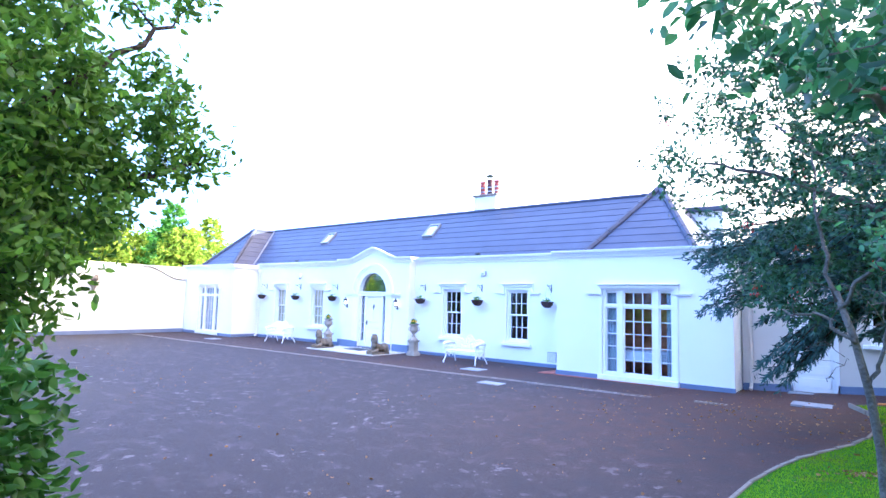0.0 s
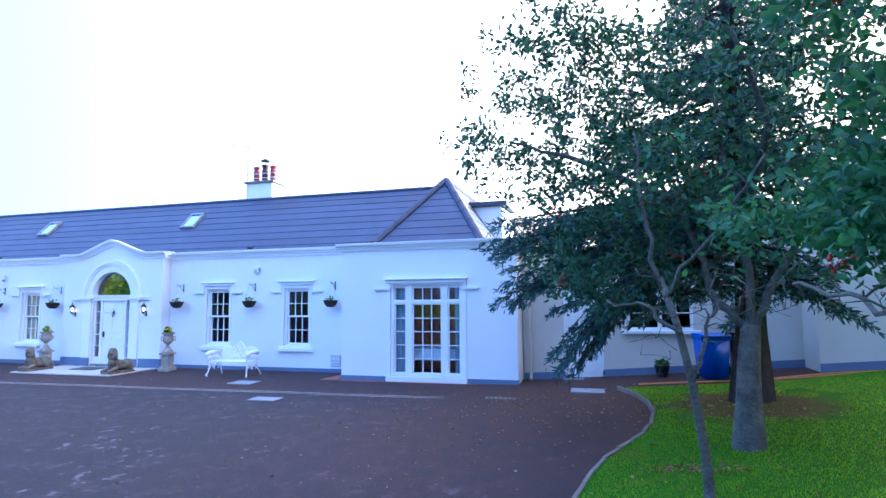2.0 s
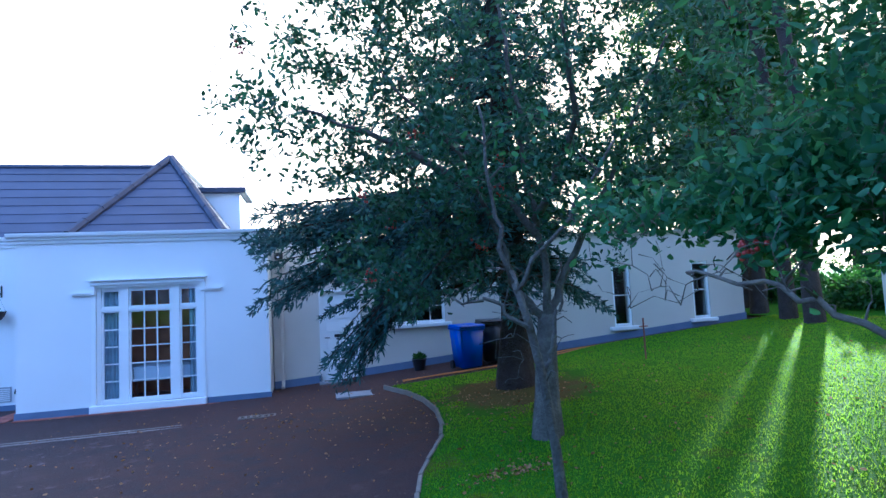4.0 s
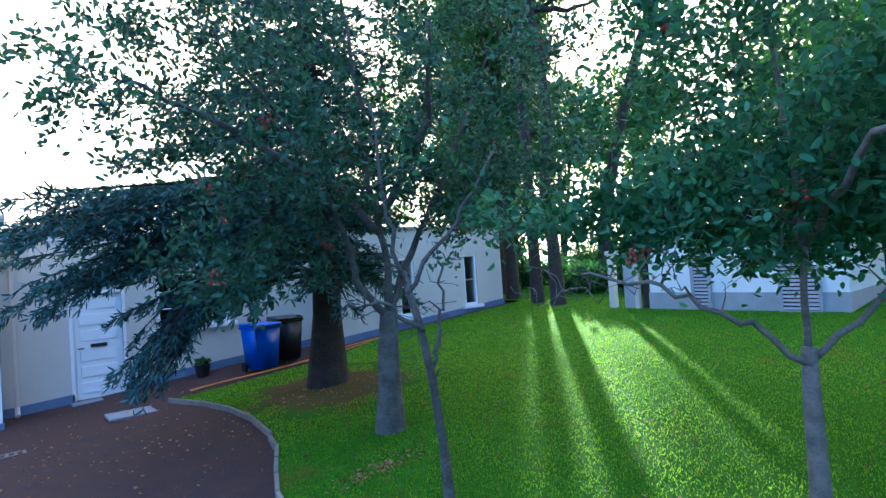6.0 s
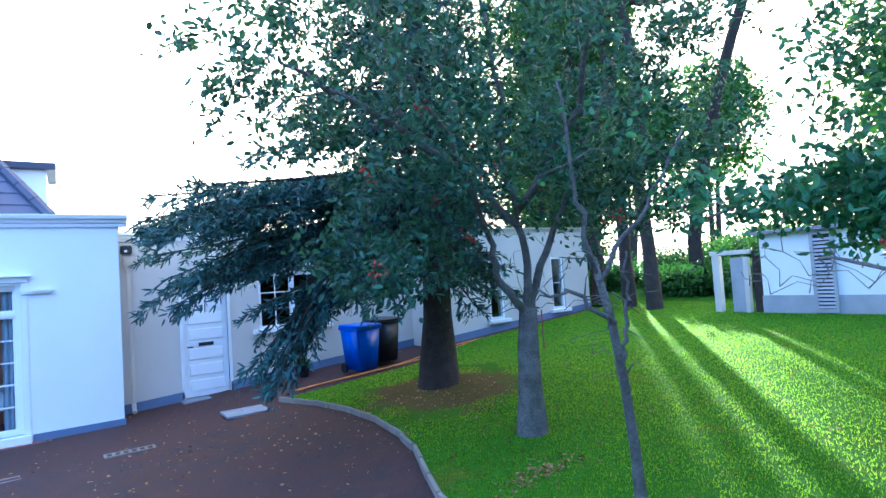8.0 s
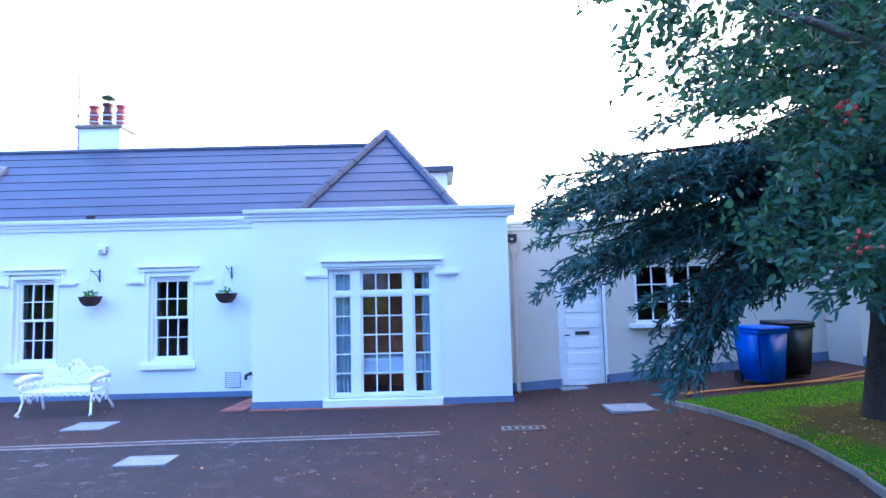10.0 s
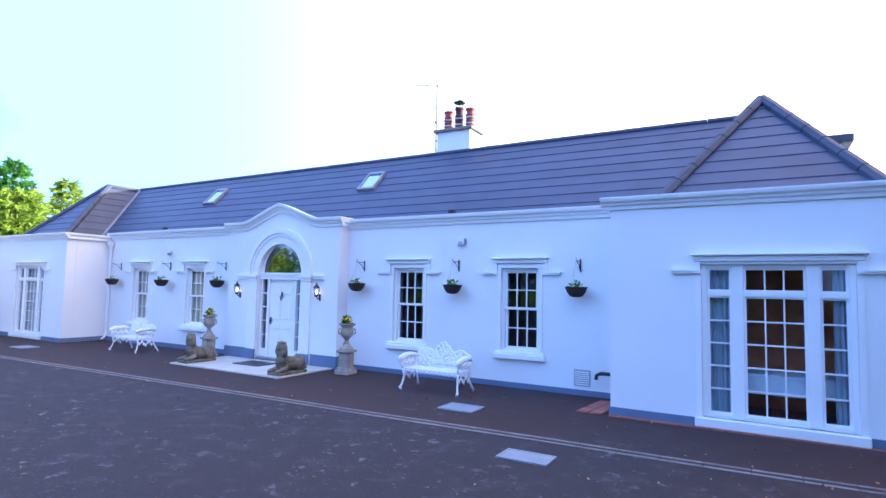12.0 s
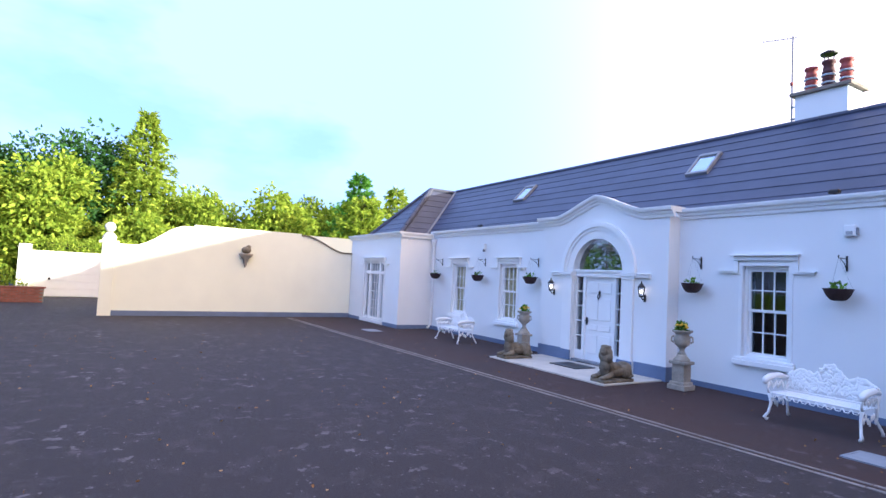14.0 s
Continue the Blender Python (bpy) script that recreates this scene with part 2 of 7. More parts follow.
WALL = material("painted_render", (0.80, 0.81, 0.82), 0.75, vary=0.035, scale=0.8, fine=120, bump=0.25, dist=0.004)
GREY_WALL = material("weathered_render", (0.59, 0.555, 0.49), 0.8, vary=0.07, scale=0.9, fine=90, bump=0.3, dist=0.004)
CREAM = material("garden_wall_render", (0.86, 0.86, 0.72), 0.8, vary=0.05, scale=0.7, fine=100, bump=0.3, dist=0.004)
TRIM = material("white_gloss_paint", (0.83, 0.84, 0.85), 0.35, vary=0.03, scale=2, fine=80, bump=0.05)
PLINTH = material("blue_grey_plinth_paint", (0.14, 0.18, 0.29), 0.7, vary=0.15, scale=2, fine=70, bump=0.2)
SLATE = material("dark_roof_tile", (0.052, 0.060, 0.108), 0.50, vary=0.18, scale=1.3, fine=45, bump=0.25, rnd=0.08)
RIDGE = material("ridge_tile", (0.050, 0.056, 0.092), 0.6, vary=0.2, scale=3, fine=40, bump=0.2, rnd=0.1)
LEAD = material("lead_flashing", (0.22, 0.23, 0.26), 0.5, vary=0.15, scale=4, fine=30, bump=0.1)
STONE = material("weathered_stone", (0.33, 0.30, 0.25), 0.85, vary=0.35, scale=5, fine=45, bump=0.6, dist=0.01)
DARK_STONE = material("mossy_dark_stone", (0.17, 0.145, 0.105), 0.9, vary=0.5, scale=6, fine=40, bump=0.7, dist=0.01)
PAVING = material("pale_paving", (0.50, 0.47, 0.42), 0.8, vary=0.15, scale=2, fine=60, bump=0.3)
DRAIN = material("dirty_concrete", (0.20, 0.18, 0.17), 0.9, vary=0.3, scale=5, fine=50, bump=0.4, rnd=0.15)
KERB = material("concrete_kerb", (0.19, 0.168, 0.14), 0.85, vary=0.25, scale=4, fine=50, bump=0.4, rnd=0.12)
BRICK = material("red_brick", (0.27, 0.10, 0.07), 0.85, vary=0.25, scale=6, fine=60, bump=0.4, rnd=0.2)
TERRACOTTA = material("terracotta", (0.28, 0.055, 0.045), 0.65, vary=0.2, scale=6, fine=50, bump=0.2)
DARK_TERRA = material("dark_terracotta", (0.075, 0.022, 0.024), 0.7, vary=0.3, scale=6, fine=50, bump=0.2)
BLACK = material("black_iron", (0.014, 0.014, 0.016), 0.45, vary=0.2, fine=60, bump=0.1)
# the gloom of unlit rooms, painted as near-black
ROOM_GLOOM = material("interior_gloom", (0.035, 0.030, 0.030), 0.9, vary=0.2, bump=0)
ROOM = material("room_wall", (0.30, 0.24, 0.19), 0.9, vary=0.1, bump=0)
# orange wood, its colour raised to carry the room's warm light
PANEL = material("lit_orange_wood_panel", (0.72, 0.29, 0.11), 0.5, vary=0.35, scale=3, fine=30, bump=0.1)
WOOD = material("brown_wood", (0.36, 0.13, 0.06), 0.5, vary=0.3, scale=4, fine=40, bump=0.1)
CURTAIN = material("pale_curtain", (0.40, 0.45, 0.50), 0.9, vary=0.1, scale=8, bump=0.1)
DARK_CLOTH = material("grey_curtain", (0.11, 0.115, 0.14), 0.9, vary=0.1, scale=8, bump=0.1)
CREAM_BLIND = material("cream_blind", (0.66, 0.58, 0.36), 0.9, vary=0.08, scale=8, bump=0.1)
CLOTH = material("white_tablecloth", (0.75, 0.77, 0.82), 0.9, vary=0.05, bump=0.1)
METAL = material("galvanised_cover", (0.27, 0.29, 0.33), 0.6, metal=0.2, vary=0.15, scale=5, fine=30, bump=0.2)
BARK = material("grey_bark", (0.100, 0.097, 0.085), 0.9, vary=0.55, scale=7, fine=35, bump=0.9, dist=0.03)
DARK_BARK = material("dark_bark", (0.038, 0.030, 0.025), 0.95, vary=0.4, scale=7, fine=30, bump=1.0, dist=0.04)
PALE_BARK = material("pale_lichened_bark", (0.165, 0.15, 0.125), 0.9, vary=0.45, scale=9, fine=40, bump=0.7, dist=0.02)
BLUE = material("blue_plastic", (0.010, 0.075, 0.52), 0.35, vary=0.06, fine=80, bump=0.03)
BLACK_PLASTIC = material("black_plastic", (0.012, 0.013, 0.018), 0.4, vary=0.1, bump=0.03)
HOSE = material("orange_hose", (0.55, 0.22, 0.03), 0.5, vary=0.1, bump=0.05)
SOIL = material("leaf_mould", (0.075, 0.045, 0.028), 0.95, vary=0.4, scale=3, fine=40, bump=0.8, dist=0.02)
LOUVRE = material("grey_paint", (0.36, 0.37, 0.40), 0.6, vary=0.12, scale=4, fine=60, bump=0.15)
BASKET = material("dark_wicker", (0.040, 0.022, 0.022), 0.85, vary=0.4, scale=20, fine=80, bump=0.8)
YELLOW = material("yellow_petals", (0.75, 0.50, 0.02), 0.6, vary=0.1, bump=0)
BERRY = material("red_berries", (0.32, 0.035, 0.02), 0.4, vary=0.2, bump=0)
GLASS = glass_material("window_glass", least=0.024)
FAN_GLASS = glass_material("old_fanlight_glass", (0.45, 0.48, 0.5, 1), 0.26)
SKY_PANE = material("coated_roof_glass", (0.55, 0.60, 0.68), 0.08, metal=0.85, vary=0.04, bump=0)
ASPHALT = asphalt_material("worn_asphalt")
GRASS = grass_material("lawn_grass")
LEAF_BEAM = leaf_material("whitebeam_leaf", (0.008, 0.036, 0.019, 1), (0.115, 0.275, 0.14, 1), 0.42, 0.45, 0.3, each=0.75, broad=0.35)
LEAF_ROWAN = leaf_material("rowan_leaf", (0.004, 0.018, 0.012, 1), (0.092, 0.20, 0.135, 1), 0.36, 0.45, 0.3, each=0.75, broad=0.35)
LEAF_SPRUCE = leaf_material("spruce_needles", (0.005, 0.018, 0.021, 1), (0.098, 0.20, 0.205, 1), 0.18, 0.55, 0.3, each=0.75, broad=0.35)
# yellow evening sun is partly put into this leaf colour
LEAF_SUNNY = leaf_material("sunlit_leaf", (0.040, 0.105, 0.006, 1), (0.42, 0.50, 0.028, 1), 0.42, 0.6, 0.1, each=0.75, broad=0.35)
LEAF_MID = leaf_material("mid_green_leaf", (0.040, 0.135, 0.012, 1), (0.16, 0.33, 0.035, 1), 0.5)
LEAF_BEECH = leaf_material("beech_leaf", (0.008, 0.034, 0.007, 1), (0.17, 0.33, 0.04, 1), 0.42, each=0.75, broad=0.35)
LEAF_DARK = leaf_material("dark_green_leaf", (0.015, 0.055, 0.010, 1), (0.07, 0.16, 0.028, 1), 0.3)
LEAF_HEDGE = leaf_material("hedge_leaf", (0.012, 0.050, 0.010, 1), (0.080, 0.185, 0.030, 1), 0.35)
LEAF_FALLEN = leaf_material("fallen_leaf", (0.12, 0.05, 0.02, 1), (0.42, 0.28, 0.14, 1), 0.1, 0.8, 0.1)
GRASS_BLADE = leaf_material("grass_blade", (0.016, 0.063, 0.002, 1), (0.040, 0.102, 0.003, 1), 0.74, 0.85, 0.03, (10.8, 6.4, 0.8), 0.12, 1.0)


# ---- building blocks ----
def mesh_object(name, bm, mat, smooth=False):
    bmesh.ops.recalc_face_normals(bm, faces=bm.faces[:])
    me = bpy.data.meshes.new(name)
    bm.to_mesh(me)
    bm.free()
    me.materials.append(mat)
    if smooth:
        me.polygons.foreach_set("use_smooth", [True] * len(me.polygons))
    return new(name, me)


def part(name, bm, mat, parent, label="", smooth=False):
    ob = mesh_object(name, bm, mat, smooth)
    ob.parent = parent
    return tagged(ob, label)


def thing(name, label, category, group="", at=None, kind=""):
    ob = new(name)
    if at is not None:
        ob.matrix_world = at
    return tagged(ob, label, category, group, kind)


def box(bm, x0, x1, y0, y1, z0, z1, bevel=0.0):
    r = bmesh.ops.create_cube(bm, size=1.0, matrix=Matrix.Translation(((x0 + x1) / 2, (y0 + y1) / 2, (z0 + z1) / 2)) @
                              Matrix.Diagonal((abs(x1 - x0), abs(y1 - y0), abs(z1 - z0), 1)))
    if bevel:
        edges = list({e for v in r["verts"] for e in v.link_edges})
        bmesh.ops.bevel(bm, geom=edges, offset=bevel, segments=1, affect="EDGES")
    return r["verts"]


def boxes(*rows, bevel=0.0):
    bm = bmesh.new()
    for r in rows:
        box(bm, *r, bevel=bevel)
    return bm


def lathe(bm, profile, at=(0, 0, 0), segments=20, closed=True):
    """Turns (radius, height) pairs about a vertical axis."""
    rings = []
    for r, z in profile:
        rings.append([bm.verts.new((at[0] + r * math.cos(2 * math.pi * k / segments), at[1] + r * math.sin(2 * math.pi * k / segments), at[2] + z))
                      for k in range(segments)])
    for a, b in zip(rings, rings[1:]):
        for k in range(segments):
            bm.faces.new((a[k], a[(k + 1) % segments], b[(k + 1) % segments], b[k]))
    if closed:
        bm.faces.new(rings[0][::-1])
        bm.faces.new(rings[-1])
    return bm


def tube(bm, points, radii, sides=8):
    """A tapered tube along points."""
    pts = [Vector(p) for p in points]
    if not hasattr(radii, "__len__"):
        radii = [radii] * len(pts)
    rings, side = [], None
    for i, p in enumerate(pts):
        d = (pts[min(i + 1, len(pts) - 1)] - pts[max(i - 1, 0)]).normalized()
        if side is None or abs(d.dot(side)) > 0.95:
            side = d.orthogonal().normalized()
        side = (side - d * d.dot(side)).normalized()
        up = d.cross(side)
        rings.append([bm.verts.new(p + (side * math.cos(2 * math.pi * k / sides) + up * math.sin(2 * math.pi * k / sides)) * radii[i]) for k in range(sides)])
    for a, b in zip(rings, rings[1:]):
        for k in range(sides):
            bm.faces.new((a[k], a[(k + 1) % sides], b[(k + 1) % sides], b[k]))
    bm.faces.new(rings[0][::-1])
    bm.faces.new(rings[-1])
    return bm


def blob(bm, at, size, turn=None, segments=12, rings=8):
    m = Matrix.Translation(at) @ (turn or Matrix.Identity(4)) @ Matrix.Diagonal((*size, 1))
    bmesh.ops.create_uvsphere(bm, u_segments=segments, v_segments=rings, radius=1.0, matrix=m)


def holed_wall(x0, x1, z0, z1, y0, y1, holes):
    """A wall in the x-z plane from y0 to y1 with rectangular openings (x0, x1, z0, z1) through it."""
    bm = bmesh.new()
    xs = sorted({x0, x1, *[h[0] for h in holes], *[h[1] for h in holes]})
    zs = sorted({z0, z1, *[h[2] for h in holes], *[h[3] for h in holes]})
    xs, zs = [x for x in xs if x0 <= x <= x1], [z for z in zs if z0 <= z <= z1]
    cache = {}

    def v(i, k, y):
        key = (i, k, y)
        if key not in cache:
            cache[key] = bm.verts.new((xs[i], y, zs[k]))
        return cache[key]

    def solid(i, k):
        if not (0 <= i < len(xs) - 1 and 0 <= k < len(zs) - 1):
            return False
        cx, cz = (xs[i] + xs[i + 1]) / 2, (zs[k] + zs[k + 1]) / 2
        return not any(h[0] < cx < h[1] and h[2] < cz < h[3] for h in holes)

    for i in range(len(xs) - 1):
        for k in range(len(zs) - 1):
            if not solid(i, k):
                continue
            for y in (y0, y1):
                bm.faces.new((v(i, k, y), v(i + 1, k, y), v(i + 1, k + 1, y), v(i, k + 1, y)))
            for di, dk, a, b in ((-1, 0, (i, k), (i, k + 1)), (1, 0, (i + 1, k), (i + 1, k + 1)), (0, -1, (i, k), (i + 1, k)), (0, 1, (i, k + 1), (i + 1, k + 1))):
                if not solid(i + di, k + dk):
                    bm.faces.new((v(*a, y0), v(*b, y0), v(*b, y1), v(*a, y1)))
    return bm


def flat_mesh(name, verts, faces, mat, smooth=False):
    me = bpy.data.meshes.new(name)
    me.from_pydata(verts, [], faces)
    me.materials.append(mat)
    if smooth:
        me.polygons.foreach_set("use_smooth", [True] * len(me.polygons))
    return new(name, me)


# ---- the ground ----
def ramp_z(x):
    """The ground is level before the house and climbs gently past its corner."""
    u = min(max(x - 12.6, 0.0), 19.0)
    return 0.078 * (u - 0.9 * (1 - math.exp(-u / 0.9)))


KERB_LINE = [(15.98, -2.85), (16.22, -3.6), (16.36, -4.4), (16.38, -5.3), (16.28, -6.1), (16.08, -6.9), (15.84, -7.45), (15.6, -8.05), (15.44, -8.7),
             (15.32, -9.4), (15.26, -10.2), (15.36, -11.2), (15.7, -12.5), (16.5, -13.9), (18.0, -15.2), (20.5, -16.4), (24.0, -17.2), (30.0, -17.8)]


def kerb_x(y):
    pts = KERB_LINE
    if y >= pts[0][1]:
        return pts[0][0]
    for (xa, ya), (xb, yb) in zip(pts, pts[1:]):
        if yb <= y <= ya:
            return xa + (xb - xa) * (y - ya) / (yb - ya)
    return pts[-1][0]


def sheet(name, xs, ys, height, mat):
    verts = [(x, y, height(x, y)) for y in ys for x in xs]
    w = len(xs)
    faces = [(j * w + i, j * w + i + 1, (j + 1) * w + i + 1, (j + 1) * w + i) for j in range(len(ys) - 1) for i in range(w - 1)]
    return flat_mesh(name, verts, faces, mat, True)


far = [-1500, -500, -200, -100, -60]
ground = sheet("ground", far + list(range(-50, 51, 5)) + [-v for v in far[::-1]], far + list(range(-50, 51, 5)) + [-v for v in far[::-1]],
               lambda x, y: ramp_z(x) - 0.10, GRASS)
tagged(ground, "rough grass stretching away past the garden", "ground", kind="structure")
xs = [-40, -32] + [-26 + 1.5 * k for k in range(26)] + [13.6 + 0.5 * k for k in range(34)]
driveway = sheet("road", xs, [-46, -34, -27] + [-24 + 0.8 * k for k in range(31)], lambda x, y: ramp_z(x) + 0.012 * noise.noise((x * 0.3, y * 0.3, 0)), ASPHALT)
tagged(driveway, "worn grey asphalt forecourt with pale lichen blotches and mossy edges", "driveway", kind="structure")


def lawn_edge(x):
    return -2.7 if x < 19.2 else (-2.7 + 0.75 * min((x - 19.2) / 1.6, 1.0))


def lawn_z(x, y):
    return ramp_z(x) + 0.055 + 0.03 * noise.noise((x * 0.25, y * 0.25, 3.0))


verts, faces, rows_n, cols_n = [], [], 60, 46
for j in range(rows_n + 1):
    y = -17.0 + (14.3 * j / rows_n)
    xa = kerb_x(y) + 0.02
    for i in range(cols_n + 1):
        x = xa + (46.0 - xa) * (i / cols_n) ** 1.5
        yy = y if j < rows_n else lawn_edge(x)
        verts.append((x, yy, lawn_z(x, yy)))
for j in range(rows_n):
    for i in range(cols_n):
        a = j * (cols_n + 1) + i
        faces.append((a, a + 1, a + cols_n + 2, a + cols_n + 1))
lawn = tagged(flat_mesh("lawn", verts, faces, GRASS, True), "mown green lawn patched with sun and moss", "lawn", kind="structure")
back = sheet("lawn_behind", [25.9 + 1.0 * k for k in range(21)], [-2.0 + 1.0 * k for k in range(24)], lawn_z, GRASS)
tagged(back, "shaded grass running on past the outbuilding", "lawn", kind="structure")

# ---- the house ----
MAIN_L, MAIN_R = -8.72, 8.93
WING_Y = -1.40
X0 = 0.05                       # middle of the porch
EAVES = 3.50
house = thing("house", "long white rendered single-storey house with a dark tiled hipped roof", "house")
WINDOWS = [-6.78, -3.95, 3.92, 6.73]
WIN_W, WIN_B, WIN_T = 0.86, 0.74, 2.50
holes = [(x - WIN_W / 2, x + WIN_W / 2, WIN_B, WIN_T) for x in WINDOWS] + [(X0 - 0.95, X0 + 0.95, 0.0, 3.3)]
part("front_wall", holed_wall(MAIN_L, MAIN_R, 0.0, EAVES, 0.0, 0.30, holes), WALL, house, "smooth white rendered wall")
FD_HALF, FD_B, FD_T = 0.98, 0.16, 2.50
WINGS = [(8.93, 13.64, 11.30), (-13.64, -8.72, -11.05)]
for xa, xb, mid in WINGS:
    part("wing_front_wall", holed_wall(xa, xb, 0.0, EAVES, WING_Y, WING_Y + 0.30, [(mid - FD_HALF, mid + FD_HALF, FD_B, FD_T)]), WALL, house)
    for xs0, xs1 in ((xa, xa + 0.3), (xb - 0.3, xb)):
        part("wing_side_wall", boxes((xs0, xs1, WING_Y + 0.303, 7.0, -0.05, EAVES)), WALL, house)
part("back_wall", boxes((MAIN_L, MAIN_R, 4.7, 5.0, -0.05, EAVES)), WALL, house)
for xa, xb, mid in WINGS:
    part("wing_back_wall", boxes((xa + 0.303, xb - 0.303, 6.7, 7.0, -0.05, EAVES)), WALL, house)
part("room_floor", boxes((MAIN_L + 0.01, MAIN_R - 0.01, 0.302, 4.698, -0.03, 0.09)), WOOD, house)
part("room_ceiling", boxes((MAIN_L + 0.01, MAIN_R - 0.01, 0.302, 4.698, 2.75, 2.85)), ROOM, house)
part("room_wall", boxes((MAIN_L + 0.01, MAIN_R - 0.01, 3.2, 3.3, 0.09, 2.75)), ROOM, house)
for x in (-5.2, -2.2, 2.2, 5.4):
    part("partition_wall", boxes((x - 0.06, x + 0.06, 0.302, 3.198, 0.09, 2.75)), ROOM, house)
for xa, xb, mid in WINGS:
    part("wing_floor", boxes((xa + 0.303, xb - 0.303, WING_Y + 0.303, 6.697, -0.03, 0.09)), WOOD, house)
    part("wing_ceiling", boxes((xa + 0.303, xb - 0.303, WING_Y + 0.303, 6.697, 2.75, 2.85)), ROOM, house)
    part("wing_room_wall", boxes((xa + 0.303, xb - 0.303, 0.35, 0.43, 0.09, 2.75)), PANEL, house)

# porch, with its arched doorway and the swept pediment
PORCH_Y, ARCH_R, ARCH_Z = -0.36, 0.78, 2.36
PORCH_L, PORCH_R = X0 - 2.02, X0 + 2.02


def pediment(x):
    """Top of the porch wall: level shoulders, then an ogee up to the point."""
    u = abs(x - X0)
    if u >= 1.35:
        return 3.56
    s = 1 - u / 1.35
    return 3.56 + 0.45 * (0.62 * s + 0.38 * s * s * (3 - 2 * s))


def arch_top(x):
    u = x - X0
    return ARCH_Z + math.sqrt(max(ARCH_R ** 2 - u * u, 0.0)) * 1.04


def porch_wall():
    bm = bmesh.new()
    xs = sorted({PORCH_L, PORCH_R, X0 - 1.35, X0 + 1.35, *[X0 + 2.0 * k / 40 - 1.0 for k in range(41)], *[X0 - ARCH_R * math.cos(math.pi * k / 28) for k in range(29)],
                 *[PORCH_L + 0.25 * k for k in range(5)], *[PORCH_R - 0.25 * k for k in range(5)]})
    xs = [a for i, a in enumerate(xs) if i == 0 or a - xs[i - 1] > 1e-4]
    for y in (PORCH_Y, PORCH_Y + 0.24):
        for a, b in zip(xs, xs[1:]):
            m = (a + b) / 2 - X0
            low = (lambda x: arch_top(x)) if abs(m) < ARCH_R else (lambda x: 0.0)
            bm.faces.new([bm.verts.new(p) for p in ((a, y, low(a)), (b, y, low(b)), (b, y, pediment(b)), (a, y, pediment(a)))])
    y0, y1 = PORCH_Y, PORCH_Y + 0.24
    for a, b in zip(xs, xs[1:]):
        if abs((a + b) / 2 - X0) < ARCH_R:
            bm.faces.new([bm.verts.new(p) for p in ((a, y0, arch_top(a)), (a, y1, arch_top(a)), (b, y1, arch_top(b)), (b, y0, arch_top(b)))])
        bm.faces.new([bm.verts.new(p) for p in ((a, y0, pediment(a)), (b, y0, pediment(b)), (b, y1, pediment(b)), (a, y1, pediment(a)))])
    for x in (X0 - ARCH_R, X0 + ARCH_R):
        bm.faces.new([bm.verts.new(p) for p in ((x, y0, 0), (x, y1, 0), (x, y1, ARCH_Z), (x, y0, ARCH_Z))])
    for x in (PORCH_L, PORCH_R):
        bm.faces.new([bm.verts.new(p) for p in ((x, y0, 0), (x, 0.0, 0), (x, 0.0, 3.56), (x, y0, 3.56))])
    bmesh.ops.remove_doubles(bm, verts=bm.verts[:], dist=1e-5)
    return bm


part("porch_wall", porch_wall(), WALL, house, "rendered porch front with a swept pediment")
part("porch_top", boxes((PORCH_L + 0.01, PORCH_R - 0.01, PORCH_Y + 0.245, 0.25, 3.40, 3.52)), LEAD, house)


def swept(points, section, closed=False):
    """Sweeps a section of (out, up) pairs, out being towards -y, along points in the x-z plane."""
    bm = bmesh.new()
    rings = [[bm.verts.new((px, py - o, pz + u)) for o, u in section] for px, py, pz in points]
    n = len(section)
    for a, b in zip(rings, rings[1:]):
        for k in range(n):
            bm.faces.new((a[k], a[(k + 1) % n], b[(k + 1) % n], b[k]))
    bm.faces.new(rings[0])
    bm.faces.new(rings[-1][::-1])
    return bm


CORNICE = [(-0.02, 0.0), (0.035, 0.0), (0.045, 0.06), (0.075, 0.08), (0.085, 0.12), (0.135, 0.15), (0.15, 0.20), (0.15, 0.225), (-0.02, 0.225)]
part("porch_cornice", swept([(x, PORCH_Y, pediment(x) - 0.03) for x in [PORCH_L - 0.13, PORCH_L + 0.3] + [X0 - 1.35 + 2.7 * k / 40 for k in range(41)] + [PORCH_R - 0.3, PORCH_R + 0.13]], CORNICE), TRIM, house, "moulded cornice following the pediment")
for x0, x1 in ((PORCH_R, PORCH_R + 0.13), (PORCH_L - 0.13, PORCH_L)):
    part("porch_cornice_return", boxes((x0, x1, PORCH_Y + 0.025, 0.0, 3.64, 3.755)), TRIM, house)
for xa, xb in ((MAIN_L, PORCH_L - 0.002), (PORCH_R + 0.002, MAIN_R)):
    part("cornice", swept([(xa, 0.0, 3.49), (xb, 0.0, 3.49)], CORNICE), TRIM, house, "stepped white eaves cornice")
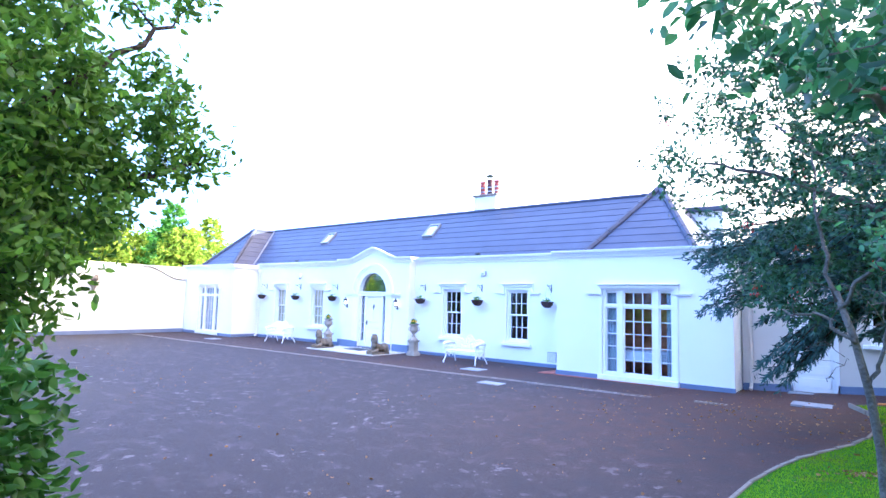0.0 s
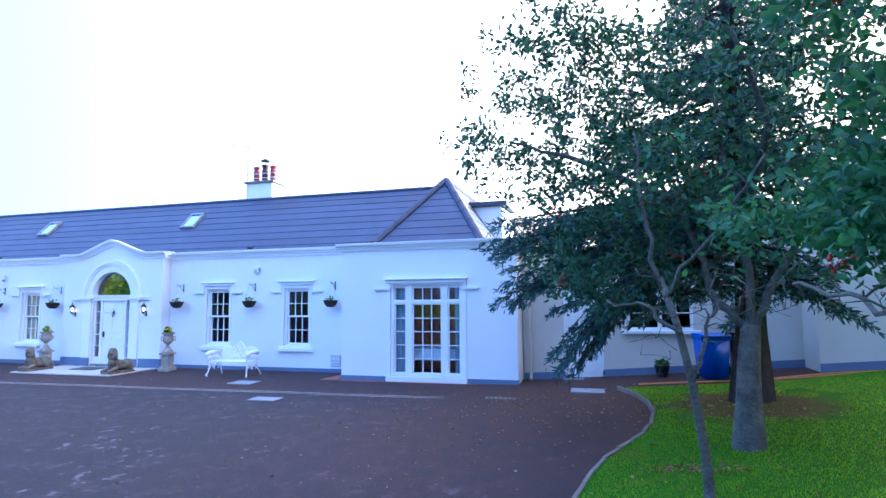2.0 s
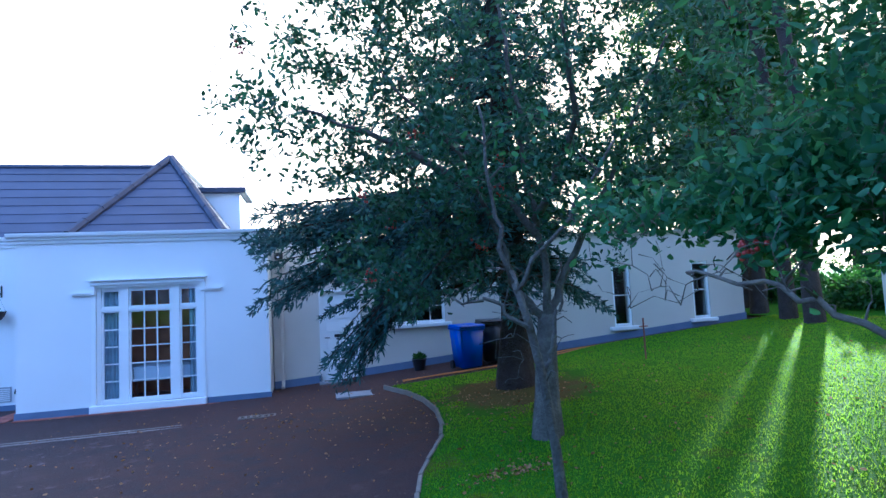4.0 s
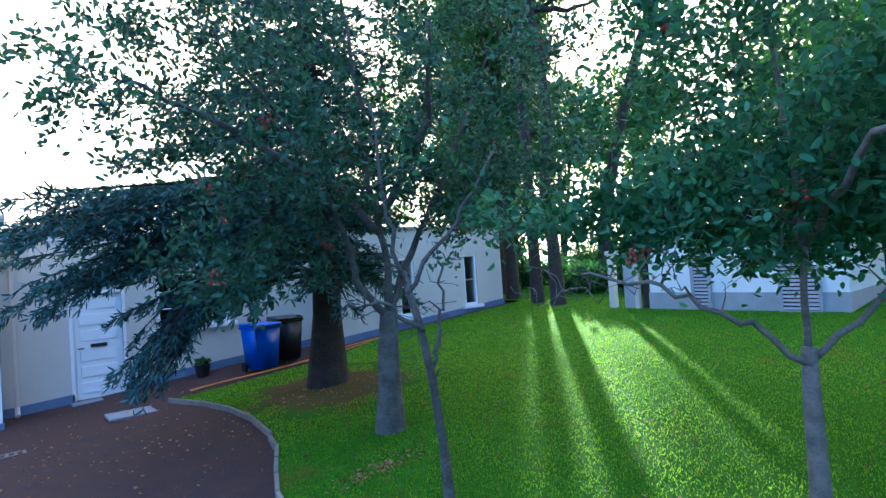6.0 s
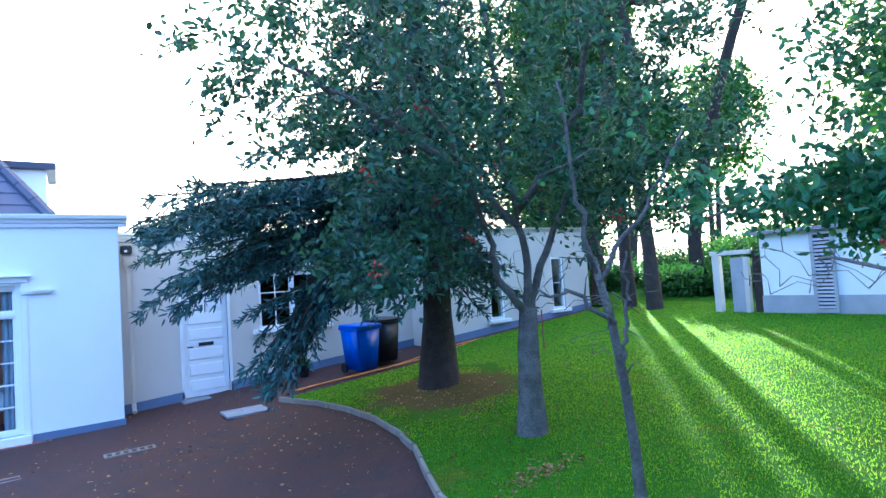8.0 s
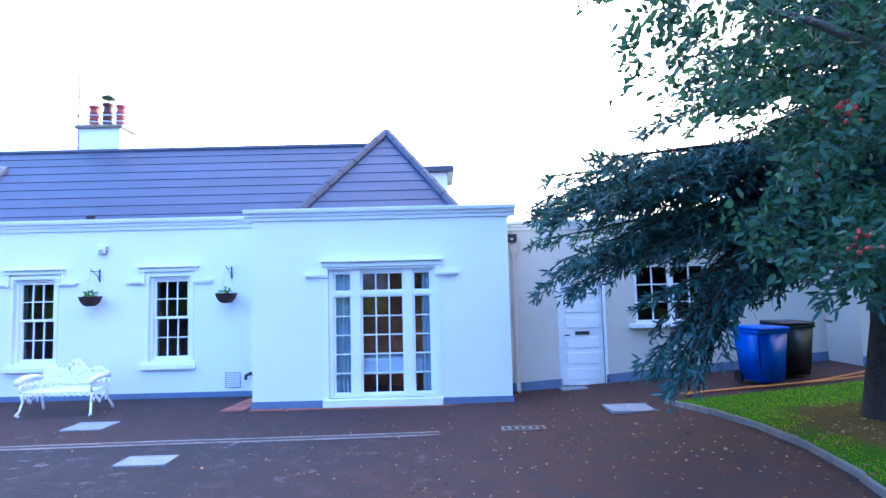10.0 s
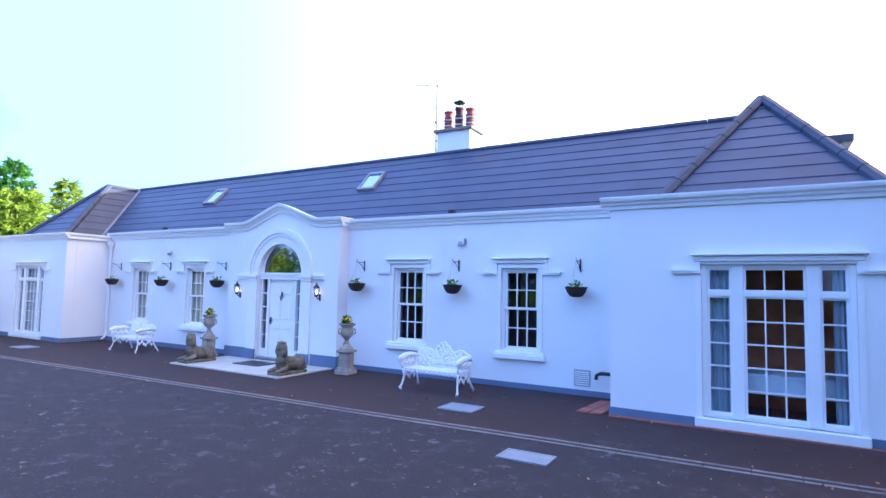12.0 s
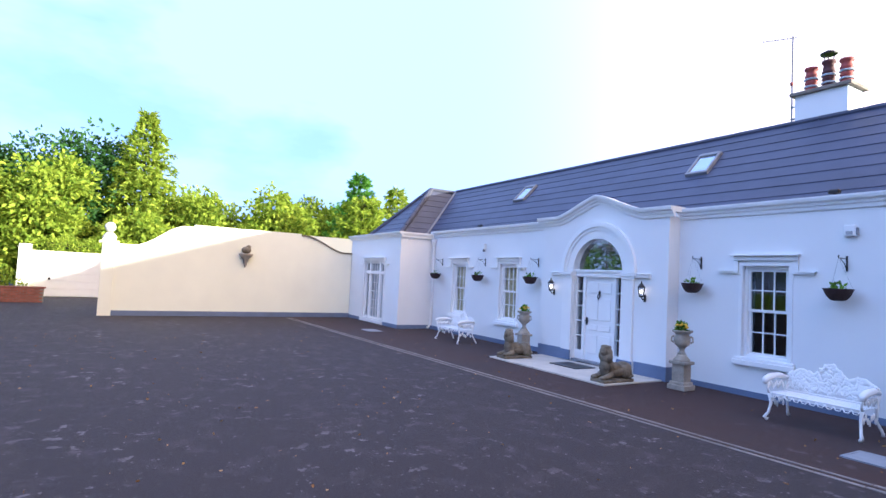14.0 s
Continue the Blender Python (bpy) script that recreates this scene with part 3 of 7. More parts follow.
for xa, xb, mid in WINGS:
    part("wing_cornice", swept([(xa - 0.14, WING_Y, 3.42), (xb + 0.14, WING_Y, 3.42)], [(o, u * 0.9) for o, u in CORNICE]), TRIM, house)
    for xs0, xs1 in ((xa - 0.12, xa), (xb, xb + 0.12)):
        part("wing_cornice_return", boxes((xs0, xs1, WING_Y + 0.025, 0.0 if xs0 != 13.64 else 7.0, 3.55, 3.62), (xs0 + 0.05 * (xs0 < mid), xs1 - 0.05 * (xs0 > mid), WING_Y + 0.025, 0.0 if xs0 != 13.64 else 7.0, 3.42, 3.547)), TRIM, house)
    part("parapet", boxes((xa, xb, WING_Y + 0.003, WING_Y + 0.28, 3.502, 3.60)), WALL, house)
    part("parapet", boxes((xa, xa + 0.25, WING_Y + 0.283, 2.0, 3.502, 3.60)), WALL, house)
    part("parapet", boxes((xb - 0.25, xb, WING_Y + 0.283, 2.0, 3.502, 3.60)), WALL, house)
part("parapet", boxes((MAIN_L, MAIN_R, 0.003, 0.2, 3.502, 3.66)), WALL, house)
part("plinth", boxes((MAIN_L, PORCH_L - 0.002, -0.025, -0.001, 0.0, 0.13)), PLINTH, house)
part("plinth", boxes((PORCH_R + 0.002, MAIN_R, -0.025, -0.001, 0.0, 0.11)), PLINTH, house)
part("porch_plinth", boxes((PORCH_L - 0.025, X0 - 1.20, PORCH_Y - 0.025, PORCH_Y - 0.001, 0.0, 0.31)), PLINTH, house)
part("porch_plinth", boxes((X0 + 1.20, PORCH_R + 0.025, PORCH_Y - 0.025, PORCH_Y - 0.001, 0.0, 0.31)), PLINTH, house)
for x0, x1 in ((PORCH_R + 0.001, PORCH_R + 0.024), (PORCH_L - 0.024, PORCH_L - 0.001)):
    part("porch_plinth", boxes((x0, x1, PORCH_Y, -0.026, 0.0, 0.31)), PLINTH, house)
for xa, xb, mid in WINGS:
    part("wing_plinth", boxes((xa - 0.02, mid - 1.09, WING_Y - 0.025, WING_Y - 0.001, 0.0, 0.14)), PLINTH, house)
    part("wing_plinth", boxes((mid + 1.09, xb + 0.02, WING_Y - 0.025, WING_Y - 0.001, 0.0, 0.14)), PLINTH, house)
    inner = (xa - 0.024, xa - 0.001) if xa > 0 else (xb + 0.001, xb + 0.024)
    part("wing_plinth", boxes((*inner, WING_Y, -0.026, 0.0, 0.14)), PLINTH, house)


# roof: tile courses lie on a deck, each a little proud of the one above it
def course_strip(corners, gauge, thick=0.009):
    """Tile courses on a roof plane given by eave (a, b) and ridge (d, c) corners. Gives (mesh data list)."""
    a, b, c, d = [Vector(p) for p in corners]
    slope = max((d - a).length, (c - b).length)
    height = abs(((c + d) / 2 - (a + b) / 2).z)
    nrm = (b - a).cross(((c + d) / 2 - (a + b) / 2)).normalized()
    if nrm.z < 0:
        nrm = -nrm
    mid_slope = ((c + d) / 2 - (a + b) / 2)
    perp = mid_slope - (b - a).normalized() * mid_slope.dot((b - a).normalized())
    count = max(2, round(perp.length / gauge))
    out = []
    for k in range(count):
        s0, s1 = k / count, min((k + 1.06) / count, 1.0)
        p = [a.lerp(d, s0), b.lerp(c, s0), b.lerp(c, s1), a.lerp(d, s1)]
        bm = bmesh.new()
        lift0, lift1 = nrm * (thick + 0.012), nrm * 0.008
        top = [bm.verts.new(p[0] + lift0), bm.verts.new(p[1] + lift0), bm.verts.new(p[2] + lift1), bm.verts.new(p[3] + lift1)]
        low = [bm.verts.new(p[0]), bm.verts.new(p[1]), bm.verts.new(p[2]), bm.verts.new(p[3])]
        bm.faces.new(top)
        bm.faces.new(low[::-1])
        for i in range(4):
            bm.faces.new((top[i], top[(i + 1) % 4], low[(i + 1) % 4], low[i]))
        out.append(bm)
    return out


roof = new("roof")
roof.parent = house
tagged(roof, "hipped roof of dark blue-grey flat tiles in even courses")
RIDGE_Y, RIDGE_Z, EAVE_Y, EAVE_Z = 2.28, 5.80, 0.12, 3.62
APEX_Y, APEX_Z = 1.05, 5.74
planes = []
RXA, LXA = 11.20, -11.00          # middles of the wing roofs
BASE_IN, BASE_Y = 1.50, -1.05
for mid, s in ((RXA, 1), (LXA, -1)):
    apex, back_apex = (mid, APEX_Y, APEX_Z), (mid, 7.2, APEX_Z)
    l0, r0 = (mid - BASE_IN, BASE_Y, EAVE_Z), (mid + BASE_IN, BASE_Y, EAVE_Z)
    l1, r1 = (mid - BASE_IN, 7.2, EAVE_Z), (mid + BASE_IN, 7.2, EAVE_Z)
    planes.append((l0, r0, (mid + 0.01, APEX_Y, APEX_Z), (mid - 0.01, APEX_Y, APEX_Z)))
    planes.append((l1, l0, apex, back_apex))
    planes.append((r0, r1, back_apex, apex))
main_l, main_r = LXA + 0.3, RXA - 0.3
planes.append(((LXA + BASE_IN - 0.3, EAVE_Y, EAVE_Z), (RXA - BASE_IN + 0.3, EAVE_Y, EAVE_Z), (RXA - 0.05, RIDGE_Y, RIDGE_Z), (LXA + 0.05, RIDGE_Y, RIDGE_Z)))
planes.append(((RXA - BASE_IN + 0.3, 2 * RIDGE_Y - EAVE_Y, EAVE_Z), (LXA + BASE_IN - 0.3, 2 * RIDGE_Y - EAVE_Y, EAVE_Z), (LXA + 0.05, RIDGE_Y, RIDGE_Z), (RXA - 0.05, RIDGE_Y, RIDGE_Z)))
for corners in planes:
    for bm in course_strip(corners, 0.325):
        part("tile_course", bm, SLATE, roof)


def ridge_run(a, b, r=0.085, step=0.45):
    a, b = Vector(a), Vector(b)
    count = max(1, round((b - a).length / step))
    for k in range(count):
        p, q = a.lerp(b, k / count), a.lerp(b, (k + 0.985) / count)
        part("ridge_tile", tube(bmesh.new(), [p, q], [r, r * 0.94], 8), RIDGE, roof)


ridge_run((LXA + 0.1, RIDGE_Y, RIDGE_Z), (RXA - 0.1, RIDGE_Y, RIDGE_Z), 0.075, 0.9)
for mid in (RXA, LXA):
    ridge_run((mid - BASE_IN, BASE_Y, EAVE_Z + 0.01), (mid, APEX_Y, APEX_Z + 0.02), 0.11)
    ridge_run((mid + BASE_IN, BASE_Y, EAVE_Z + 0.01), (mid, APEX_Y, APEX_Z + 0.02), 0.11)
    ridge_run((mid, APEX_Y, APEX_Z + 0.02), (mid, 7.2, APEX_Z + 0.02), 0.085, 0.9)
part("valley_flashing", tube(bmesh.new(), [(LXA + BASE_IN, EAVE_Y, EAVE_Z + 0.05), (LXA + 0.1, RIDGE_Y, RIDGE_Z + 0.02)], 0.05, 6), LEAD, roof, "pale lead valley flashing")


# ---- windows and doors ----
def bars(bm, x0, x1, z0, z1, y, cols, rows, w=0.022, d=0.03):
    """Glazing bars that divide a light into cols x rows."""
    for k in range(1, cols):
        x = x0 + (x1 - x0) * k / cols
        box(bm, x - w / 2, x + w / 2, y - d, y, z0, z1)
    for k in range(1, rows):
        z = z0 + (z1 - z0) * k / rows
        box(bm, x0, x1, y - d - 0.002, y - 0.002, z - w / 2, z + w / 2)


def pane(parent, x0, x1, z0, z1, y):
    ob = part("pane", boxes((x0, x1, y, y + 0.006, z0, z1)), GLASS, parent)
    ob.visible_shadow = False
    return ob


def hood(parent, mid, half, top, drop, foot, y):
    """Label mould over an opening: a cornice, short drops and outward feet."""
    bm = boxes((mid - half, mid + half, y - 0.06, y - 0.001, top - 0.12, top - 0.035), bevel=0.006)
    box(bm, mid - half - 0.035, mid + half + 0.035, y - 0.12, y - 0.002, top - 0.034, top, 0.006)
    for s in (-1, 1):
        a, b = mid + s * (half - 0.09), mid + s * half
        box(bm, min(a, b), max(a, b), y - 0.045, y - 0.001, drop, top - 0.121)
        a, b = mid + s * (half - 0.09), mid + s * (half + foot)
        box(bm, min(a, b), max(a, b), y - 0.055, y - 0.002, drop - 0.05, drop - 0.001, 0.005)
        a, b = mid + s * (half - 0.02), mid + s * (half + foot + 0.03)
        box(bm, min(a, b), max(a, b), y - 0.075, y - 0.003, drop - 0.012, drop + 0.012)
    return part("hood_mould", bm, TRIM, parent, "white label moulding with outward feet")


def sash_window(mid, blind=None):
    w = new("window")
    w.parent = house
    tagged(w, "white sliding sash window with glazing bars")
    h, b, t, y = WIN_W / 2, WIN_B, WIN_T, 0.10
    fr = boxes((mid - h, mid - h + 0.06, y - 0.03, y + 0.1, b, t), (mid + h - 0.06, mid + h, y - 0.03, y + 0.1, b, t),
               (mid - h + 0.06, mid + h - 0.06, y - 0.03, y + 0.1, t - 0.06, t), (mid - h + 0.06, mid + h - 0.06, y - 0.03, y + 0.1, b, b + 0.05), bevel=0.004)
    part("window_frame", fr, TRIM, w)
    rail = b + 0.5 * (t - b)
    for name, z0, z1, yy in (("upper_sash", rail, t - 0.06, y), ("lower_sash", b + 0.05, rail + 0.04, y + 0.045)):
        x0, x1 = mid - h + 0.06, mid + h - 0.06
        s = boxes((x0, x0 + 0.045, yy, yy + 0.04, z0, z1), (x1 - 0.045, x1, yy, yy + 0.04, z0, z1),
                  (x0 + 0.045, x1 - 0.045, yy, yy + 0.04, z0, z0 + 0.05), (x0 + 0.045, x1 - 0.045, yy, yy + 0.04, z1 - 0.045, z1))
        bars(s, x0 + 0.045, x1 - 0.045, z0 + 0.05, z1 - 0.045, yy + 0.035, 3, 2)
        part(name, s, TRIM, w)
        pane(w, x0 + 0.04, x1 - 0.04, z0 + 0.045, z1 - 0.04, yy + 0.037)
    part("window_sill", boxes((mid - 0.57, mid + 0.57, -0.10, 0.10, b - 0.15, b - 0.05), (mid - 0.55, mid + 0.55, -0.05, 0.07, b - 0.05, b + 0.005), bevel=0.01), TRIM, w)
    part("reveal_trim", boxes((mid - h - 0.07, mid - h - 0.001, -0.02, -0.001, b, t + 0.07), (mid + h + 0.001, mid + h + 0.07, -0.02, -0.001, b, t + 0.07), (mid - h, mid + h, -0.02, -0.001, t, t + 0.07)), TRIM, w)
    hood(w, mid, 0.60, 2.72, 2.40, 0.27, 0.0)
    if blind:
        part("curtain", folds(mid - h + 0.03, mid + h - 0.03, b, t, 0.24), blind, w)
    else:
        for s in (-1, 1):
            part("curtain", folds(mid + s * h * 0.98 - 0.09, mid + s * h * 0.98 + 0.09, b, t, 0.26), DARK_CLOTH, w)
    return w


def folds(x0, x1, z0, z1, y, pitch=0.07, deep=0.025):
    """A hanging cloth with folds."""
    bm = bmesh.new()
    n = max(6, int((x1 - x0) / pitch * 4))
    for off in (0.0, 0.006):
        cols = [(x0 + (x1 - x0) * k / n, y + off + deep * math.sin(2 * math.pi * k / 4 + 0.4 * math.sin(k))) for k in range(n + 1)]
        for (xa, ya), (xb, yb) in zip(cols, cols[1:]):
            bm.faces.new([bm.verts.new(p) for p in ((xa, ya, z0), (xb, yb, z0), (xb, yb, z1), (xa, ya, z1))])
    return bm


for x, cloth in zip(WINDOWS, (CREAM_BLIND, CREAM_BLIND, None, None)):
    sash_window(x, cloth)


def french_window(mid, furnished):
    w = new("french_window")
    w.parent = house
    tagged(w, "tall white glazed door between narrow sidelights")
    y, h, b, t = WING_Y + 0.06, FD_HALF, FD_B, FD_T
    cols = [(-0.98, -0.90), (-0.56, -0.40), (0.40, 0.56), (0.90, 0.98)]
    fr = bmesh.new()
    for a, c in cols:
        box(fr, mid + a, mid + c, y - 0.02, y + 0.10, b, t, 0.005)
    for a, c in ((-0.90, -0.56), (-0.40, 0.40), (0.56, 0.90)):
        box(fr, mid + a, mid + c, y, y + 0.09, t - 0.06, t)
        box(fr, mid + a, mid + c, y, y + 0.09, b, b + 0.06)
        box(fr, mid + a, mid + c, y - 0.01, y + 0.09, 2.01, 2.08)
    part("window_frame", fr, TRIM, w)
    for name, a, c, nc in (("sidelight", -0.90, -0.56, 1), ("glazed_door", -0.40, 0.40, 3), ("sidelight", 0.56, 0.90, 1)):
        x0, x1 = mid + a, mid + c
        s = bmesh.new()
        for z0, z1, nr in ((b + 0.06, 2.01, 5), (2.08, t - 0.06, 1)):
            box(s, x0, x0 + 0.035, y + 0.02, y + 0.06, z0, z1)
            box(s, x1 - 0.035, x1, y + 0.02, y + 0.06, z0, z1)
            box(s, x0 + 0.035, x1 - 0.035, y + 0.02, y + 0.06, z0, z0 + 0.03)
            box(s, x0 + 0.035, x1 - 0.035, y + 0.02, y + 0.06, z1 - 0.03, z1)
            bars(s, x0 + 0.035, x1 - 0.035, z0 + 0.03, z1 - 0.03, y + 0.055, nc, nr)
            pane(w, x0 + 0.03, x1 - 0.03, z0 + 0.025, z1 - 0.025, y + 0.057)
        part(name, s, TRIM, w)
    part("window_sill", boxes((mid - 1.08, mid + 1.08, WING_Y - 0.10, WING_Y + 0.06, 0.02, b), bevel=0.012), TRIM, w)
    part("reveal_trim", boxes((mid - h - 0.08, mid - h - 0.001, WING_Y - 0.02, WING_Y - 0.001, b + 0.003, t + 0.08), (mid + h + 0.001, mid + h + 0.08, WING_Y - 0.02, WING_Y - 0.001, b + 0.003, t + 0.08), (mid - h, mid + h, WING_Y - 0.02, WING_Y - 0.001, t, t + 0.08)), TRIM, w)
    hood(w, mid, 1.08, 2.66, 2.40, 0.30, WING_Y)
    part("curtain", folds(mid - 0.92, mid - 0.55, b, t, y + 0.13), CURTAIN, w, "pale drawn curtain")
    part("curtain", folds(mid + 0.72, mid + 0.95, b, t, y + 0.13), CURTAIN, w, "pale drawn curtain")
    if not furnished:
        part("curtain", folds(mid - 0.42, mid + 0.92, b, t, y + 0.16), CURTAIN, w)


french_window(11.30, True)
french_window(-11.05, False)
table = thing("dining_table", "dining table under a white cloth inside the wing window", "table", at=pose(11.45, -0.68, 0.09))
part("tablecloth", boxes((-0.85, 0.85, -0.42, 0.42, 0.44, 0.74), bevel=0.03), CLOTH, table, "white cloth hanging over the sides")
for sx in (-0.7, 0.7):
    for sy in (-0.33, 0.33):
        part("leg", tube(bmesh.new(), [(sx, sy, 0), (sx, sy, 0.45)], 0.035), WOOD, table)

# front door with fanlight
DOOR_Y = PORCH_Y + 0.10
door = new("front_doorway")
door.parent = house
tagged(door, "panelled white front door with sidelights and a half-round fanlight")
fr = boxes((X0 - 0.78, X0 - 0.745, DOOR_Y, DOOR_Y + 0.1, 0.08, 2.18), (X0 + 0.745, X0 + 0.78, DOOR_Y, DOOR_Y + 0.1, 0.08, 2.18),
           (X0 - 0.53, X0 - 0.45, DOOR_Y - 0.02, DOOR_Y + 0.1, 0.08, 2.18), (X0 + 0.45, X0 + 0.53, DOOR_Y - 0.02, DOOR_Y + 0.1, 0.08, 2.18),
           (X0 - 0.78, X0 + 0.78, DOOR_Y - 0.05, DOOR_Y + 0.1, 2.18, 2.36), (X0 - 0.80, X0 + 0.80, DOOR_Y - 0.08, DOOR_Y + 0.05, 2.30, 2.355),
           (X0 - 0.745, X0 - 0.53, DOOR_Y, DOOR_Y + 0.09, 0.08, 0.32), (X0 + 0.53, X0 + 0.745, DOOR_Y, DOOR_Y + 0.09, 0.08, 0.32))
part("door_frame", fr, TRIM, door)
for a in (-0.745, 0.53):
    for k in range(1, 5):
        part("glazing_bar", boxes((X0 + a, X0 + a + 0.215, DOOR_Y + 0.02, DOOR_Y + 0.05, 0.305 + 0.372 * k, 0.335 + 0.372 * k)), TRIM, door)
    pane(door, X0 + a, X0 + a + 0.215, 0.32, 2.18, DOOR_Y + 0.055)
leaf = part("door_leaf", boxes((X0 - 0.45, X0 + 0.45, DOOR_Y + 0.03, DOOR_Y + 0.075, 0.10, 2.18)), TRIM, door)
for x0, x1 in ((-0.36, -0.05), (0.05, 0.36)):
    for z0, z1 in ((0.28, 0.74), (0.86, 1.00), (1.12, 1.66), (1.78, 2.04)):
        part("door_panel", boxes((X0 + x0, X0 + x1, DOOR_Y + 0.012, DOOR_Y + 0.029, z0, z1), bevel=0.008), TRIM, leaf)
kn = bmesh.new()
tube(kn, [(X0 + 0.0, DOOR_Y + 0.02, 1.78), (X0 - 0.04, DOOR_Y - 0.02, 1.72), (X0, DOOR_Y - 0.03, 1.63), (X0 + 0.04, DOOR_Y - 0.02, 1.72), (X0, DOOR_Y + 0.02, 1.78)], 0.014)
blob(kn, (X0, DOOR_Y + 0.01, 1.80), (0.03, 0.02, 0.045))
part("knocker", kn, BLACK, door, "black iron door knocker")
hd = boxes((X0 - 0.42, X0 - 0.38, DOOR_Y + 0.0, DOOR_Y + 0.03, 0.98, 1.16))
tube(hd, [(X0 - 0.40, DOOR_Y - 0.04, 1.08), (X0 - 0.28, DOOR_Y - 0.045, 1.08)], 0.012)
part("door_handle", hd, BLACK, door, "black lever handle")
part("threshold", boxes((X0 - 0.75, X0 + 0.75, PORCH_Y - 0.04, DOOR_Y + 0.08, 0.052, 0.10)), LEAD, door)
fan = bmesh.new()
ring = [(X0 + 0.765 * math.cos(math.pi * k / 24), ARCH_Z + 0.765 * 1.04 * math.sin(math.pi * k / 24)) for k in range(25)]
for y in (DOOR_Y + 0.05, DOOR_Y + 0.056):
    fan.faces.new([fan.verts.new((x, y, z)) for x, z in ring])
fl = part("fanlight_pane", fan, FAN_GLASS, door, "half-round fanlight reflecting the trees")
fl.visible_shadow = False
rim = bmesh.new()
tube(rim, [(X0 + 0.755 * math.cos(math.pi * k / 24), DOOR_Y + 0.03, ARCH_Z + 0.755 * 1.04 * math.sin(math.pi * k / 24)) for k in range(25)], 0.022, 6)
part("fanlight_frame", rim, TRIM, door)


def arch_band(r0, r1, out):
    bm, pts = bmesh.new(), []
    for k in range(33):
        a = math.pi * k / 32
        c, s = math.cos(a), math.sin(a) * 1.03
        pts.append([bm.verts.new((X0 + r * c, y, ARCH_Z - 0.06 + r * s)) for r, y in ((r0, PORCH_Y - 0.001), (r0, PORCH_Y - out), (r1, PORCH_Y - out), (r1, PORCH_Y - 0.001))])
    for a, b in zip(pts, pts[1:]):
        for k in range(4):
            bm.faces.new((a[k], a[(k + 1) % 4], b[(k + 1) % 4], b[k]))
    bm.faces.new(pts[0])
    bm.faces.new(pts[-1][::-1])
    return bm


part("arch_moulding", arch_band(0.80, 1.00, 0.03), TRIM, door, "raised plaster arch")
part("arch_moulding", arch_band(1.0, 1.08, 0.055), TRIM, door)
part("arch_moulding", arch_band(1.08, 1.20, 0.085), TRIM, door)
for s in (-1, 1):
    a, b = sorted((X0 + s * 0.80, X0 + s * 1.14))
    part("pilaster", boxes((a, b, PORCH_Y - 0.06, PORCH_Y - 0.002, 0.05, 2.22), bevel=0.006), TRIM, door)
    part("pilaster_base", boxes((a - 0.04, b + 0.04, PORCH_Y - 0.10, PORCH_Y - 0.061, 0.05, 0.30), bevel=0.006), PLINTH, door)
    a, b = sorted((X0 + s * 0.78, X0 + s * 1.22))
    part("capital", boxes((a, b, PORCH_Y - 0.11, PORCH_Y - 0.003, 2.22, 2.29), (a + 0.03, b - 0.03, PORCH_Y - 0.08, PORCH_Y - 0.062, 2.14, 2.22), bevel=0.006), TRIM, door)
    a, b = sorted((X0 + s * 1.222, X0 + s * 1.58))
    part("impost_band", boxes((a, b, PORCH_Y - 0.06, PORCH_Y - 0.002, 2.19, 2.26), (a, b, PORCH_Y - 0.085, PORCH_Y - 0.002, 2.263, 2.29), bevel=0.005), TRIM, door)
# near-black wall paints in the unlit hall behind the door glass
part("hall_wall", boxes((X0 - 1.0, X0 + 1.0, 1.6, 1.7, 0.0, 3.3)), ROOM_GLOOM, house)


# roof lights, chimney, dormer
def on_roof(y):
    return EAVE_Z + (RIDGE_Z - EAVE_Z) * (y - EAVE_Y) / (RIDGE_Y - EAVE_Y)


tilt = math.degrees(math.atan2(RIDGE_Z - EAVE_Z, RIDGE_Y - EAVE_Y))
for x in (1.62, -5.07):
    rl = new("roof_window")
    rl.parent = house
    tagged(rl, "small centre-pivot roof window catching the sky")
    rl.matrix_world = pose(x, 1.45, on_roof(1.45) + 0.03, tilt, 0, 0)
    part("window_frame", boxes((-0.29, -0.23, -0.41, 0.41, -0.02, 0.075), (0.23, 0.29, -0.41, 0.41, -0.02, 0.075), (-0.23, 0.23, -0.41, -0.33, -0.02, 0.075), (-0.23, 0.23, 0.31, 0.41, -0.02, 0.085), bevel=0.006), LEAD, rl)
    part("pane", boxes((-0.23, 0.23, -0.33, 0.31, 0.04, 0.046)), SKY_PANE, rl)
    part("roof_blind", boxes((-0.23, 0.23, -0.33, 0.31, 0.0, 0.03)), CURTAIN, rl)
chimney = new("chimney")
chimney.parent = house
tagged(chimney, "white rendered chimney with three red banded pots")
part("chimney_shaft", boxes((3.24, 4.28, 2.30, 2.95, 5.3, 6.42)), WALL, chimney)
part("flashing", boxes((3.20, 4.32, 2.24, 3.0, 5.55, 5.86)), LEAD, chimney)
part("crown", boxes((3.15, 4.37, 2.22, 3.03, 6.421, 6.50), bevel=0.01), KERB, chimney)
